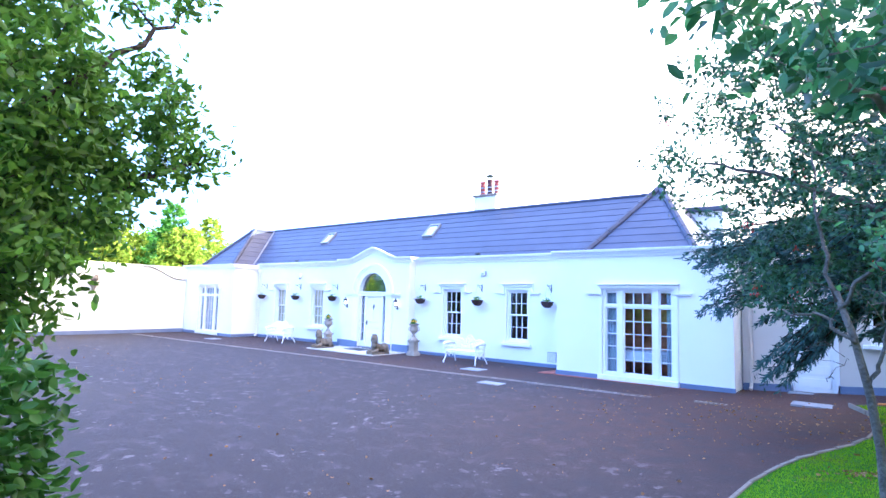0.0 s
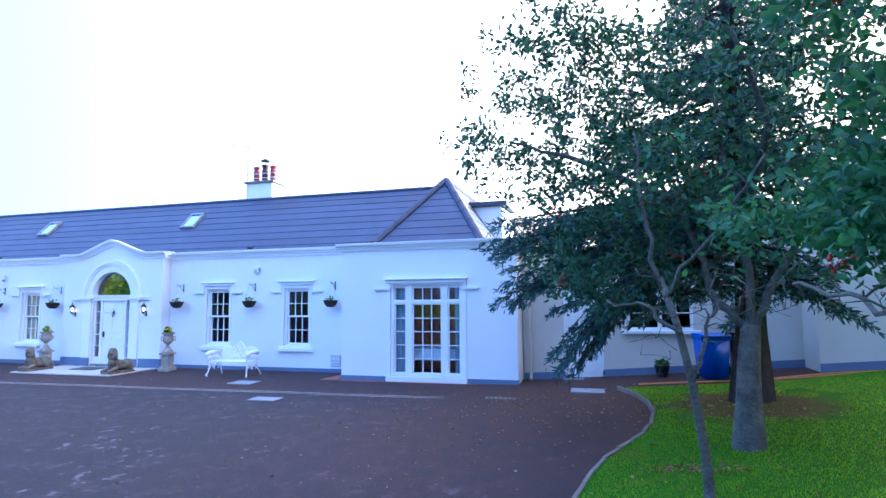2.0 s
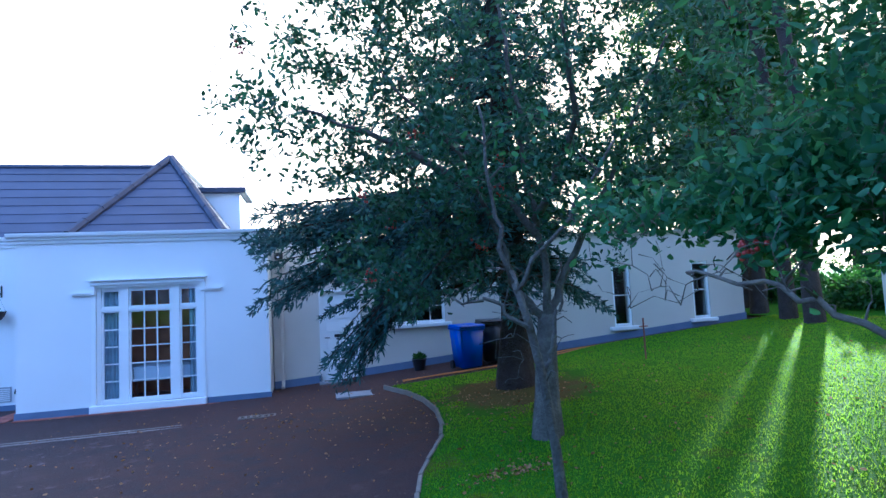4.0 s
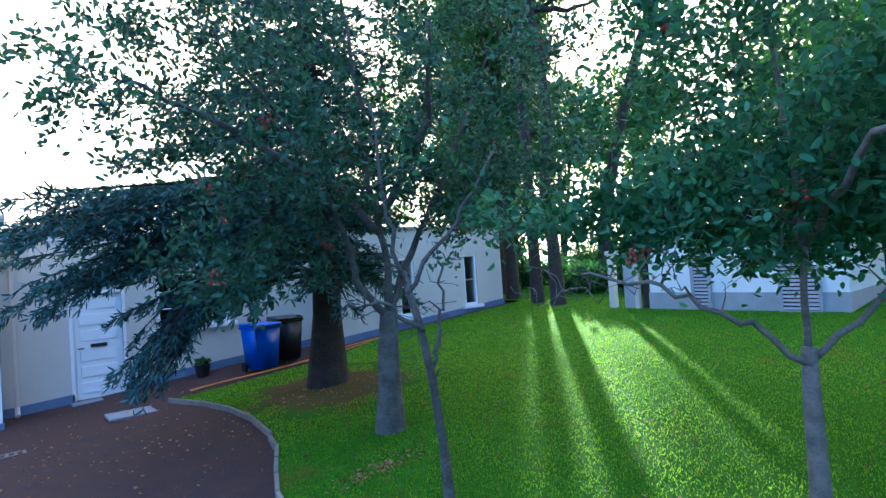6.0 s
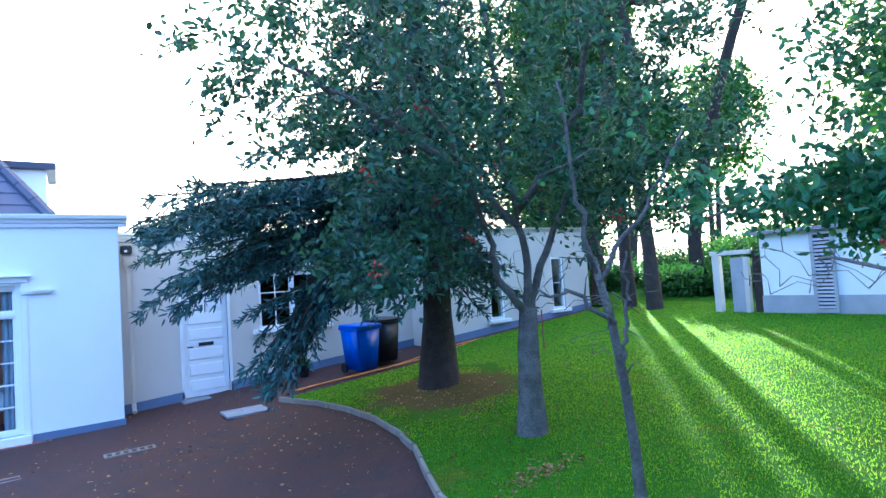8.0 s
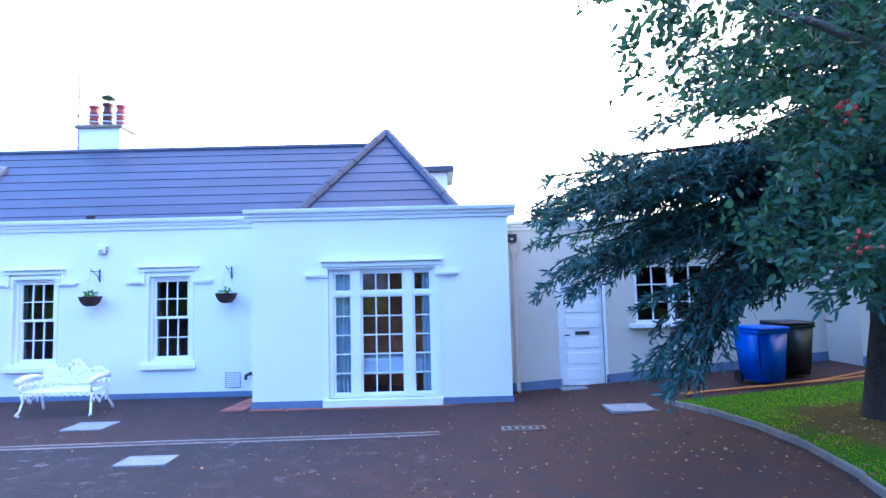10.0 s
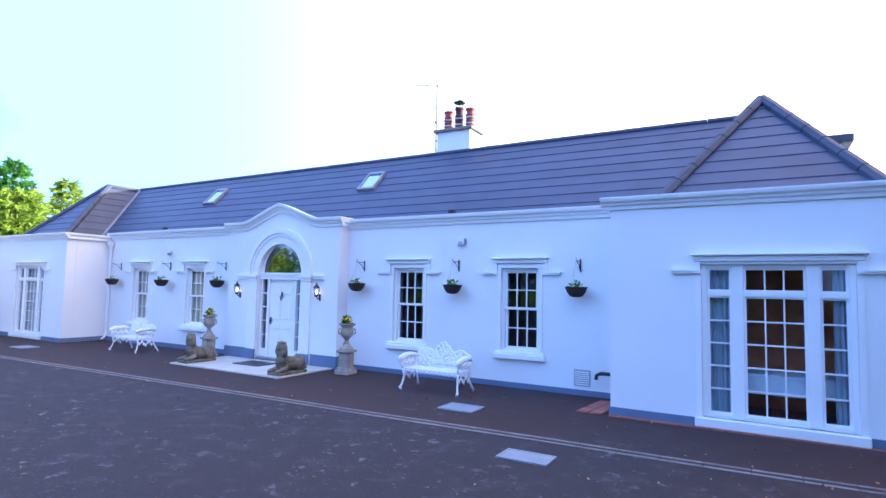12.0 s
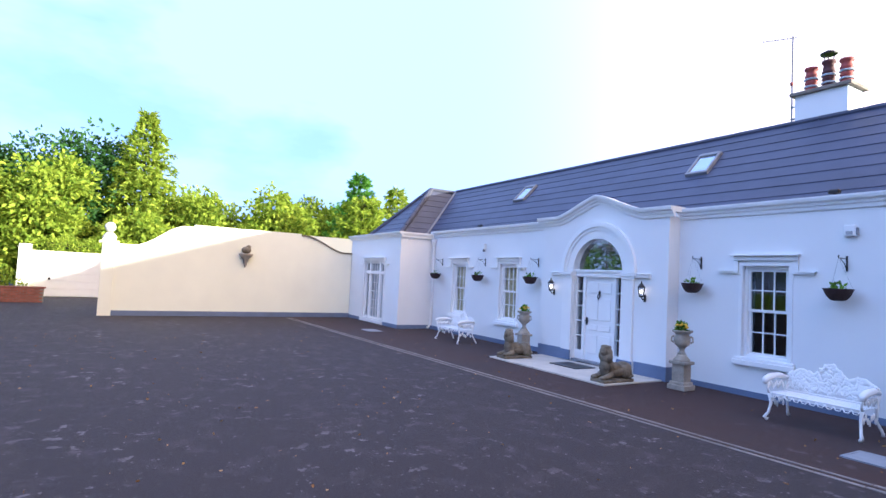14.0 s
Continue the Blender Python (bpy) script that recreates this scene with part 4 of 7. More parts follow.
for k, x in enumerate((3.42, 3.77, 4.12)):
    tall = 0.06 if k == 1 else 0.0
    pot = part("chimney_pot", lathe(bmesh.new(), [(0.14, 6.50), (0.14, 6.56), (0.115, 6.60), (0.115, 6.72), (0.135, 6.75), (0.115, 6.78), (0.115, 6.88), (0.135, 6.91), (0.115, 6.94), (0.10, 7.02 + tall), (0.135, 7.05 + tall), (0.135, 7.10 + tall), (0.08, 7.12 + tall)], (x, 2.62, 0), 16), DARK_TERRA if k == 1 else TERRACOTTA, chimney, "darker terracotta chimney pot" if k == 1 else "red terracotta chimney pot", True)
    part("pot_band", lathe(bmesh.new(), [(0.137, 6.645), (0.143, 6.655), (0.143, 6.675), (0.137, 6.685)], (x, 2.62, 0), 16), CURTAIN, pot)
    part("pot_band", lathe(bmesh.new(), [(0.137, 6.815), (0.143, 6.825), (0.143, 6.845), (0.137, 6.855)], (x, 2.62, 0), 16), CURTAIN, pot)
cowl = lathe(bmesh.new(), [(0.16, 7.30), (0.17, 7.33), (0.05, 7.40)], (3.77, 2.62, 0), 14)
for a in range(3):
    tube(cowl, [(3.77 + 0.09 * math.cos(a * 2.1), 2.62 + 0.09 * math.sin(a * 2.1), 7.14), (3.77 + 0.11 * math.cos(a * 2.1), 2.62 + 0.11 * math.sin(a * 2.1), 7.31)], 0.012, 5)
part("cowl", cowl, BLACK, chimney, "dark metal rain cowl")
aerial = thing("tv_aerial", "thin grey aerial on a pole strapped to the chimney", "aerial")
part("pole", tube(bmesh.new(), [(3.02, 2.6, 5.6), (3.02, 2.6, 7.98)], 0.018, 6), LEAD, aerial)
ant = bmesh.new()
tube(ant, [(2.45, 2.35, 7.97), (3.10, 2.63, 7.93)], 0.010, 5)
for k in range(7):
    c = Vector((2.47 + 0.09 * k, 2.36 + 0.04 * k, 7.97))
    tube(ant, [c + Vector((-0.05, 0.12, 0)), c + Vector((0.05, -0.12, 0))], 0.006, 4)
part("antenna", ant, LEAD, aerial)
part("bracket", boxes((3.0, 3.24, 2.57, 2.63, 6.0, 6.03), (3.0, 3.24, 2.57, 2.63, 6.28, 6.31)), LEAD, aerial)
blobm = bmesh.new()
blob(blobm, (3.02, 2.58, 6.85), (0.04, 0.04, 0.05), segments=8, rings=6)
part("junction_box", blobm, TERRACOTTA, aerial)
dormer = new("dormer")
dormer.parent = house
tagged(dormer, "white flat-roofed dormer with a dark overhanging top")
part("cheek", boxes((11.5, 12.62, 2.75, 4.4, 3.9, 5.16)), WALL, dormer)
part("dormer_roof", boxes((11.3, 12.80, 2.60, 4.55, 5.161, 5.32), bevel=0.02), RIDGE, dormer)


# ---- outbuildings ----
def z_wall(x0, x1, top, y0, y1, holes, mat, name, parent, label=""):
    return part(name, holed_wall(x0, x1, -0.1, top, y0, y1, holes), mat, parent, label)


annexe = thing("annexe", "low flat-roofed annexe in greyed white render beside the house", "outbuilding")
AY, BY = -0.50, -1.40
z_wall(13.66, 20.05, 3.24, AY, AY + 0.28, [(14.76, 15.60, -0.1, 2.18), (16.25, 17.75, 1.32, 2.50)], GREY_WALL, "front_wall", annexe)
z_wall(20.05, 25.70, 3.24, BY, BY + 0.28, [(21.86, 22.36, 0.98, 2.52), (24.16, 24.66, 1.05, 2.52)], GREY_WALL, "far_front_wall", annexe)
part("side_wall", boxes((20.05, 20.33, BY + 0.283, AY + 0.4, -0.1, 3.24)), GREY_WALL, annexe)
part("end_wall", boxes((25.42, 25.70, BY + 0.283, 5.5, -0.1, 3.24)), GREY_WALL, annexe)
part("back_wall", boxes((13.66, 25.70, 5.5, 5.8, -0.1, 3.24)), GREY_WALL, annexe)
part("flat_roof", boxes((13.66, 25.66, AY + 0.29, 5.49, 3.05, 3.15), (20.34, 25.41, BY + 0.29, AY + 0.285, 3.05, 3.15)), LEAD, annexe)
# back and floor coloured near-black for the shade behind the annexe windows
part("room_back", boxes((13.66, 25.4, 2.2, 2.3, 0.0, 3.0)), ROOM_GLOOM, annexe)
part("room_floor", boxes((13.66, 25.4, AY + 0.285, 2.19, 0.0, 0.12)), ROOM_GLOOM, annexe)
part("coping", swept([(13.66, AY, 3.241), (20.04, AY, 3.241)], [(o * 0.8, u * 0.8) for o, u in CORNICE]), TRIM, annexe, "white parapet coping")
part("coping", swept([(20.0, BY, 3.241), (25.80, BY, 3.241)], [(o * 0.6, u * 0.5) for o, u in CORNICE]), GREY_WALL, annexe)
for xa, xb, y in ((13.66, 14.74, AY), (15.62, 20.04, AY), (20.05, 25.72, BY)):
    bm = bmesh.new()
    n = max(1, int((xb - xa) / 0.6))
    top = [(xa + (xb - xa) * k / n) for k in range(n + 1)]
    ring = [[bm.verts.new((a, yy, ramp_z(a) + zz)) for yy, zz in ((y - 0.02, -0.05), (y - 0.02, 0.17), (y - 0.001, 0.17), (y - 0.001, -0.05))] for a in top]
    for a, b in zip(ring, ring[1:]):
        for k in range(4):
            bm.faces.new((a[k], a[(k + 1) % 4], b[(k + 1) % 4], b[k]))
    bm.faces.new(ring[0])
    bm.faces.new(ring[-1][::-1])
    part("plinth", bm, PLINTH, annexe)
wdoor = new("side_door")
wdoor.parent = annexe
tagged(wdoor, "white door with horizontal panels and a letter plate")
part("door_frame", boxes((14.70, 14.76, AY - 0.02, AY + 0.12, 0.06, 2.24), (15.60, 15.66, AY - 0.02, AY + 0.12, 0.06, 2.24), (14.76, 15.60, AY - 0.02, AY + 0.12, 2.18, 2.24)), TRIM, wdoor)
part("door_leaf", boxes((14.76, 15.60, AY + 0.05, AY + 0.10, 0.13, 2.18)), TRIM, wdoor)
for z0 in (0.24, 0.55, 0.86, 1.25, 1.56, 1.87):
    part("door_panel", boxes((14.86, 15.50, AY + 0.034, AY + 0.049, z0, z0 + 0.22), bevel=0.01), TRIM, wdoor)
part("letter_plate", boxes((15.04, 15.32, AY + 0.025, AY + 0.049, 1.12, 1.19), bevel=0.004), BLACK, wdoor, "dark letter plate")
part("door_handle", tube(bmesh.new(), [(14.82, AY + 0.0, 1.12), (14.93, AY - 0.005, 1.12)], 0.012), BLACK, wdoor)
part("door_step", boxes((14.66, 15.70, AY - 0.36, AY - 0.03, 0.02, 0.13), bevel=0.01), LEAD, wdoor)


def casement(parent, x0, x1, z0, z1, y, lights, rows, label):
    w = new("window")
    w.parent = parent
    tagged(w, label)
    fr = boxes((x0, x0 + 0.06, y + 0.03, y + 0.12, z0, z1), (x1 - 0.06, x1, y + 0.03, y + 0.12, z0, z1), (x0 + 0.06, x1 - 0.06, y + 0.03, y + 0.12, z1 - 0.06, z1), (x0 + 0.06, x1 - 0.06, y + 0.03, y + 0.12, z0, z0 + 0.06))
    for k in range(1, lights):
        x = x0 + (x1 - x0) * k / lights
        box(fr, x - 0.05, x + 0.05, y + 0.03, y + 0.12, z0 + 0.06, z1 - 0.06)
    step = (x1 - x0) / lights
    for k in range(lights):
        bars(fr, x0 + step * k + 0.06, x0 + step * (k + 1) - 0.05, z0 + 0.06, z1 - 0.06, y + 0.085, 2 if step > 0.6 else 1, rows)
    part("window_frame", fr, TRIM, w)
    pane(w, x0 + 0.05, x1 - 0.05, z0 + 0.05, z1 - 0.05, y + 0.09)
    part("window_sill", boxes((x0 - 0.14, x1 + 0.14, y - 0.10, y + 0.06, z0 - 0.09, z0), bevel=0.01), TRIM, w)


casement(annexe, 16.25, 17.75, 1.32, 2.50, AY, 2, 3, "white casement window with dark panes")
casement(annexe, 21.86, 22.36, 0.98, 2.52, BY, 1, 2, "narrow white window with blue-tinted panes")
casement(annexe, 24.16, 24.66, 1.05, 2.52, BY, 1, 2, "narrow white window with blue-tinted panes")
part("window_head", boxes((16.0, 18.0, AY - 0.05, AY - 0.001, 2.62, 2.74), bevel=0.01), GREY_WALL, annexe)

# garden shed with louvred doors
shed = thing("garden_store", "low white garden store with a grey base and louvred doors", "shed")
SX, SZ = 25.2, 0.88
part("base_wall", boxes((SX, SX + 2.6, -10.4, -6.55, SZ - 0.1, SZ + 0.45)), LOUVRE, shed, "grey painted base course")
part("wall", boxes((SX + 0.02, SX + 2.58, -10.38, -6.57, SZ + 0.451, SZ + 1.75)), WALL, shed)
part("shed_roof", boxes((SX - 0.12, SX + 2.7, -10.5, -6.45, SZ + 1.751, SZ + 1.83), bevel=0.01), LEAD, shed)
for y0, y1, z0, z1 in ((-7.98, -7.56, 0.10, 1.72), (-9.98, -9.26, 0.04, 1.70)):
    d = new("louvred_door")
    d.parent = shed
    tagged(d, "grey louvred timber door")
    part("door_frame", boxes((SX - 0.05, SX - 0.002, y0, y0 + 0.06, SZ + z0, SZ + z1), (SX - 0.05, SX - 0.002, y1 - 0.06, y1, SZ + z0, SZ + z1),
                             (SX - 0.05, SX - 0.002, y0 + 0.06, y1 - 0.06, SZ + z0, SZ + z0 + 0.07), (SX - 0.05, SX - 0.002, y0 + 0.06, y1 - 0.06, SZ + z1 - 0.06, SZ + z1)), LOUVRE, d)
    # black sheet stands for the shade behind the slats
    part("dark_backing", boxes((SX - 0.008, SX - 0.003, y0 + 0.06, y1 - 0.06, SZ + z0 + 0.07, SZ + z1 - 0.06)), BLACK, d)
    count = int((z1 - z0 - 0.14) / 0.075)
    slat = boxes((-0.005, 0.005, y0 + 0.062, y1 - 0.062, -0.028, 0.028))
    first = part("slat", slat, LOUVRE, d)
    for k in range(count):
        s = first if k == 0 else new("slat", first.data)
        s.parent = d
        s.matrix_world = pose(SX - 0.030, 0, SZ + z0 + 0.11 + 0.075 * k, 0, 35, 0)
gate = thing("timber_doorway", "white posts framing an open doorway with a grey boarded door", "doorway")
part("post", boxes((SX - 0.02, SX + 0.14, -5.66, -5.50, SZ - 0.05, SZ + 1.36), bevel=0.008), GREY_WALL, gate)
part("post", boxes((SX - 0.02, SX + 0.12, -6.30, -6.20, SZ - 0.05, SZ + 1.30), bevel=0.008), GREY_WALL, gate)
part("post", boxes((SX + 0.02, SX + 0.16, -6.52, -6.38, SZ - 0.05, SZ + 1.42), bevel=0.01), DARK_BARK, gate, "dark weathered post")
part("lintel", boxes((SX - 0.03, SX + 0.15, -6.36, -5.46, SZ + 1.361, SZ + 1.46), bevel=0.008), GREY_WALL, gate)
part("boarded_door", boxes((SX + 0.02, SX + 0.05, -6.198, -5.90, SZ, SZ + 1.30), bevel=0.004), LOUVRE, gate, "narrow grey boarded panel")

# garden wall, swept down at both ends, with its ball-topped pier
garden_wall = thing("garden_wall", "cream rendered garden wall with swept ends and a ball-topped pier", "wall")
GX, GY0, GY1 = -13.55, -1.43, -10.55


def sweep_top(y):
    def ease(v):
        return v * v * (3 - 2 * v)

    if y > -1.75:
        return 2.80
    if y > -3.55:
        return 2.80 + 0.62 * ease((-1.75 - y) / 1.80)
    if y > -3.74:
        return 3.42
    if y > -7.94:
        return 3.53
    if y > -8.25:
        return 3.45
    if y > -9.95:
        return 2.62 + 0.83 * ease((y + 9.95) / 1.70)
    return 2.62


bm = bmesh.new()
ys = sorted({GY0 + (GY1 - GY0) * k / 80 for k in range(81)} | {-3.739, -3.741, -7.939, -7.941}, reverse=True)
cols = [[bm.verts.new((x, y, z)) for x, z in ((GX, -0.05), (GX, sweep_top(y)), (GX - 0.25, sweep_top(y)), (GX - 0.25, -0.05))] for y in ys]
for a, b in zip(cols, cols[1:]):
    for k in range(4):
        bm.faces.new((a[k], a[(k + 1) % 4], b[(k + 1) % 4], b[k]))
bm.faces.new(cols[0])
bm.faces.new(cols[-1][::-1])
part("wall_body", bm, CREAM, garden_wall)
bm = bmesh.new()
cols = [[bm.verts.new((x, y, sweep_top(y) + z)) for x, z in ((GX + 0.05, 0.003), (GX + 0.05, 0.06), (GX - 0.30, 0.06), (GX - 0.30, 0.003))] for y in ys if y > -3.74]
for a, b in zip(cols, cols[1:]):
    for k in range(4):
        bm.faces.new((a[k], a[(k + 1) % 4], b[(k + 1) % 4], b[k]))
part("coping", bm, DARK_STONE, garden_wall, "weathered dark coping on the swept end")
part("rear_wall", boxes((GX - 2.3, GX - 2.05, -4.6, 1.2, -0.05, 3.62)), CREAM, garden_wall, "taller wall behind the swept end")
part("plinth", boxes((GX + 0.001, GX + 0.02, GY1 + 0.025, GY0, 0.0, 0.19)), PLINTH, garden_wall)
pier = part("pier", boxes((GX - 0.32, GX + 0.06, GY1 - 0.40, GY1 + 0.02, -0.05, 2.78), (GX - 0.42, GX + 0.16, GY1 - 0.50, GY1 + 0.12, 2.62, 2.70), bevel=0.012), CREAM, garden_wall)
part("ball_finial", lathe(bmesh.new(), [(0.22, 2.78), (0.24, 2.84), (0.13, 2.98), (0.07, 3.04)] + [(max(0.02, 0.18 * math.cos(a)), 3.20 + 0.18 * math.sin(a)) for a in [-1.15 + 0.27 * k for k in range(10)]], (GX - 0.13, GY1 - 0.19, 0), 18), CREAM, garden_wall, "round stone ball", True)
bracket = thing("wall_planter", "small dark stone wall planter on a scrolled bracket", "planter")
part("bracket", lathe(bmesh.new(), [(0.02, 1.98), (0.06, 2.10), (0.10, 2.30), (0.24, 2.44), (0.27, 2.50), (0.27, 2.54)], (GX + 0.10, -6.0, 0), 14), STONE, bracket, "pale scrolled bracket", True)
b2 = bmesh.new()
blob(b2, (GX + 0.16, -6.0, 2.68), (0.15, 0.19, 0.15), segments=10, rings=7)
blob(b2, (GX + 0.16, -5.92, 2.80), (0.09, 0.10, 0.09), segments=9, rings=6)
part("carved_top", b2, DARK_STONE, bracket, "dark carved top", True)

# garage at the end of the drive, and the brick planter before it
garage = thing("garage", "white garage with a sectional door and a grassy bank on top", "garage")
part("wall", boxes((-28.0, -24.6, -10.9, -9.4, -0.1, 2.32), (-28.0, -24.6, -14.6, -13.9, -0.1, 2.32), (-28.0, -24.6, -13.899, -10.901, 1.96, 2.32)), CREAM, garage)
part("corner_pier", boxes((-24.6, -24.2, -14.6, -14.1, -0.1, 2.62), bevel=0.02), CREAM, garage)
gd = part("garage_door", boxes((-24.72, -24.66, -13.90, -10.90, 0.0, 1.96)), TRIM, garage, "white sectional up-and-over door")
for k in range(5):
    part("door_section", boxes((-24.658, -24.63, -13.86, -10.94, 0.03 + 0.385 * k, 0.395 + 0.385 * k), bevel=0.006), TRIM, gd)
part("door_handle", boxes((-24.63, -24.58, -13.35, -13.25, 0.85, 0.98)), BLACK, gd)
planter = thing("brick_planter", "low red brick planter wall", "planter")
part("wall_core", boxes((-20.3, -19.96, -20.0, -13.10, -0.05, 0.60)), KERB, planter)
brick_mesh = boxes((-0.015, 0.015, -0.105, 0.105, -0.03, 0.03), bevel=0.004)
proto = part("brick", brick_mesh, BRICK, planter)
k = 0
for row in range(8):
    for col in range(28):
        b = proto if k == 0 else new("brick", proto.data)
        b.parent = planter
        b.location = (-19.955, -13.22 - 0.225 * col - 0.11 * (row % 2), 0.04 + 0.075 * row)
        k += 1
part("planter_cap", boxes((-20.36, -19.92, -20.0, -13.04, 0.602, 0.68), bevel=0.01), BRICK, planter)


# ---- things on the forecourt ----
def drain_y(x):
    return -3.80 + 0.033 * x


drain = thing("drainage_channel", "narrow concrete drainage channel across the forecourt", "drain")
step = 0.5
proto = part("channel_strip", boxes((-0.245, 0.245, -0.026, 0.026, -0.02, 0.010), bevel=0.004), DRAIN, drain)
k = 0
for i in range(int((13.2 + 13.0) / step)):
    x = -13.0 + step * (i + 0.5)
    for off in (-0.078, 0.078):
        b = proto if k == 0 else new("channel_strip", proto.data)
        b.parent = drain
        b.matrix_world = pose(x, drain_y(x) + off, ramp_z(x) + 0.012 * noise.noise((x * 0.3, drain_y(x) * 0.3, 0)), 0, 0, 1.9)
        k += 1
gr = thing("drain_grating", "slotted iron gully grating at the end of the channel", "drain")
gbm = boxes((13.22, 13.86, -3.44, -3.41, 0.0, 0.045), (13.22, 13.86, -3.27, -3.24, 0.0, 0.045))
for k in range(7):
    box(gbm, 13.22 + 0.1 * k, 13.26 + 0.1 * k, -3.41, -3.27, 0.0, 0.044)
part("grating", gbm, KERB, gr)
# black slab under the bars stands for the shade in the gully
part("sump_dark", boxes((13.22, 13.86, -3.43, -3.25, -0.05, 0.022)), BLACK, gr)


def cover(x0, x1, y0, y1):
    z = ramp_z((x0 + x1) / 2)
    c = thing("manhole_cover", "pale galvanised access cover let into the asphalt", "manhole cover", "covers in the forecourt")
    part("frame", boxes((x0, x1, y0, y0 + 0.03, z - 0.02, z + 0.020), (x0, x1, y1 - 0.03, y1, z - 0.02, z + 0.020), (x0, x0 + 0.03, y0 + 0.03, y1 - 0.03, z - 0.02, z + 0.020), (x1 - 0.03, x1, y0 + 0.03, y1 - 0.03, z - 0.02, z + 0.020)), METAL, c)
    part("plate", boxes((x0 + 0.035, x1 - 0.035, y0 + 0.035, y1 - 0.035, z - 0.02, z + 0.017)), METAL, c)


cover(6.33, 6.98, -2.66, -2.13)
cover(8.30, 8.94, -4.59, -4.19)
cover(14.95, 15.75, -3.0, -2.45)
cover(-8.5, -7.8, -2.9, -2.4)
step_slab = tagged(part("paving_slab", boxes((X0 - 1.86, X0 + 1.96, -2.15, PORCH_Y - 0.03, -0.03, 0.034), bevel=0.008), PAVING, None), "pale stone slab before the front door", "doorstep")
mat = tagged(part("door_mat", boxes((X0 - 0.5, X0 + 0.4, -1.35, -0.72, 0.035, 0.055), bevel=0.006), BLACK, None), "dark rubber doormat on the pale slab", "doormat")


def sphinx(at):
    """A recumbent stone beast, head towards -y: one plain mesh."""
    bm = bmesh.new()
    box(bm, -0.20, 0.20, -0.62, 0.62, 0.0, 0.08, 0.02)
    blob(bm, (0, 0.12, 0.27), (0.17, 0.44, 0.17))
    blob(bm, (-0.10, 0.40, 0.24), (0.12, 0.20, 0.19))
    blob(bm, (0.10, 0.40, 0.24), (0.12, 0.20, 0.19))
    blob(bm, (0, -0.26, 0.37), (0.15, 0.18, 0.27))
    tube(bm, [(0, -0.30, 0.30), (0, -0.28, 0.48), (0, -0.10, 0.36), (0, 0.15, 0.32)], [0.15, 0.14, 0.15, 0.15], 10)
    for s in (-1, 1):
        tube(bm, [(s * 0.12, -0.22, 0.20), (s * 0.12, -0.40, 0.14), (s * 0.12, -0.60, 0.12)], [0.085, 0.065, 0.055], 8)
        blob(bm, (s * 0.12, -0.58, 0.12), (0.065, 0.09, 0.05))
        blob(bm, (s * 0.09, 0.58, 0.13), (0.07, 0.08, 0.06))
    tube(bm, [(0, -0.26, 0.50), (0, -0.30, 0.62), (0, -0.32, 0.70)], [0.15, 0.12, 0.11], 12)
    blob(bm, (0, -0.37, 0.76), (0.10, 0.10, 0.13))
    blob(bm, (0, -0.29, 0.75), (0.165, 0.12, 0.15))
    for s in (-1, 1):
        blob(bm, (s * 0.125, -0.30, 0.64), (0.055, 0.08, 0.12), segments=9, rings=6)
    blob(bm, (0, -0.29, 0.88), (0.13, 0.11, 0.045))
    blob(bm, (0, -0.47, 0.74), (0.025, 0.025, 0.035), segments=7, rings=5)
    blob(bm, (0, 0.46, 0.36), (0.19, 0.17, 0.13))
    tube(bm, [(0.05, 0.62, 0.20), (0.17, 0.60, 0.14), (0.20, 0.40, 0.12)], [0.03, 0.028, 0.03], 7)
    ob = mesh_object("statue", bm, DARK_STONE, True)
    ob.matrix_world = at @ Matrix.Diagonal((0.98, 0.70, 0.80, 1))
    return tagged(ob, "recumbent carved stone beast, dark with moss, beside the front step", "statue", "pair of stone statues")


sphinx(pose(X0 + 1.72, -1.64, 0.034))
sphinx(pose(X0 - 1.48, -1.64, 0.034))


def foliage_tuft(bm, at, radius, count, size, rng):
    for _ in range(count):
        d = Vector((rng.gauss(0, 1), rng.gauss(0, 1), abs(rng.gauss(0, 0.8)))).normalized()
        p = Vector(at) + d * radius * rng.uniform(0.3, 1.0)
        s = d.orthogonal().normalized() * size * 0.4
        bm.faces.new([bm.verts.new(q) for q in (p - d * size * 0.5, p + s, p + d * size * 0.7, p - s)])


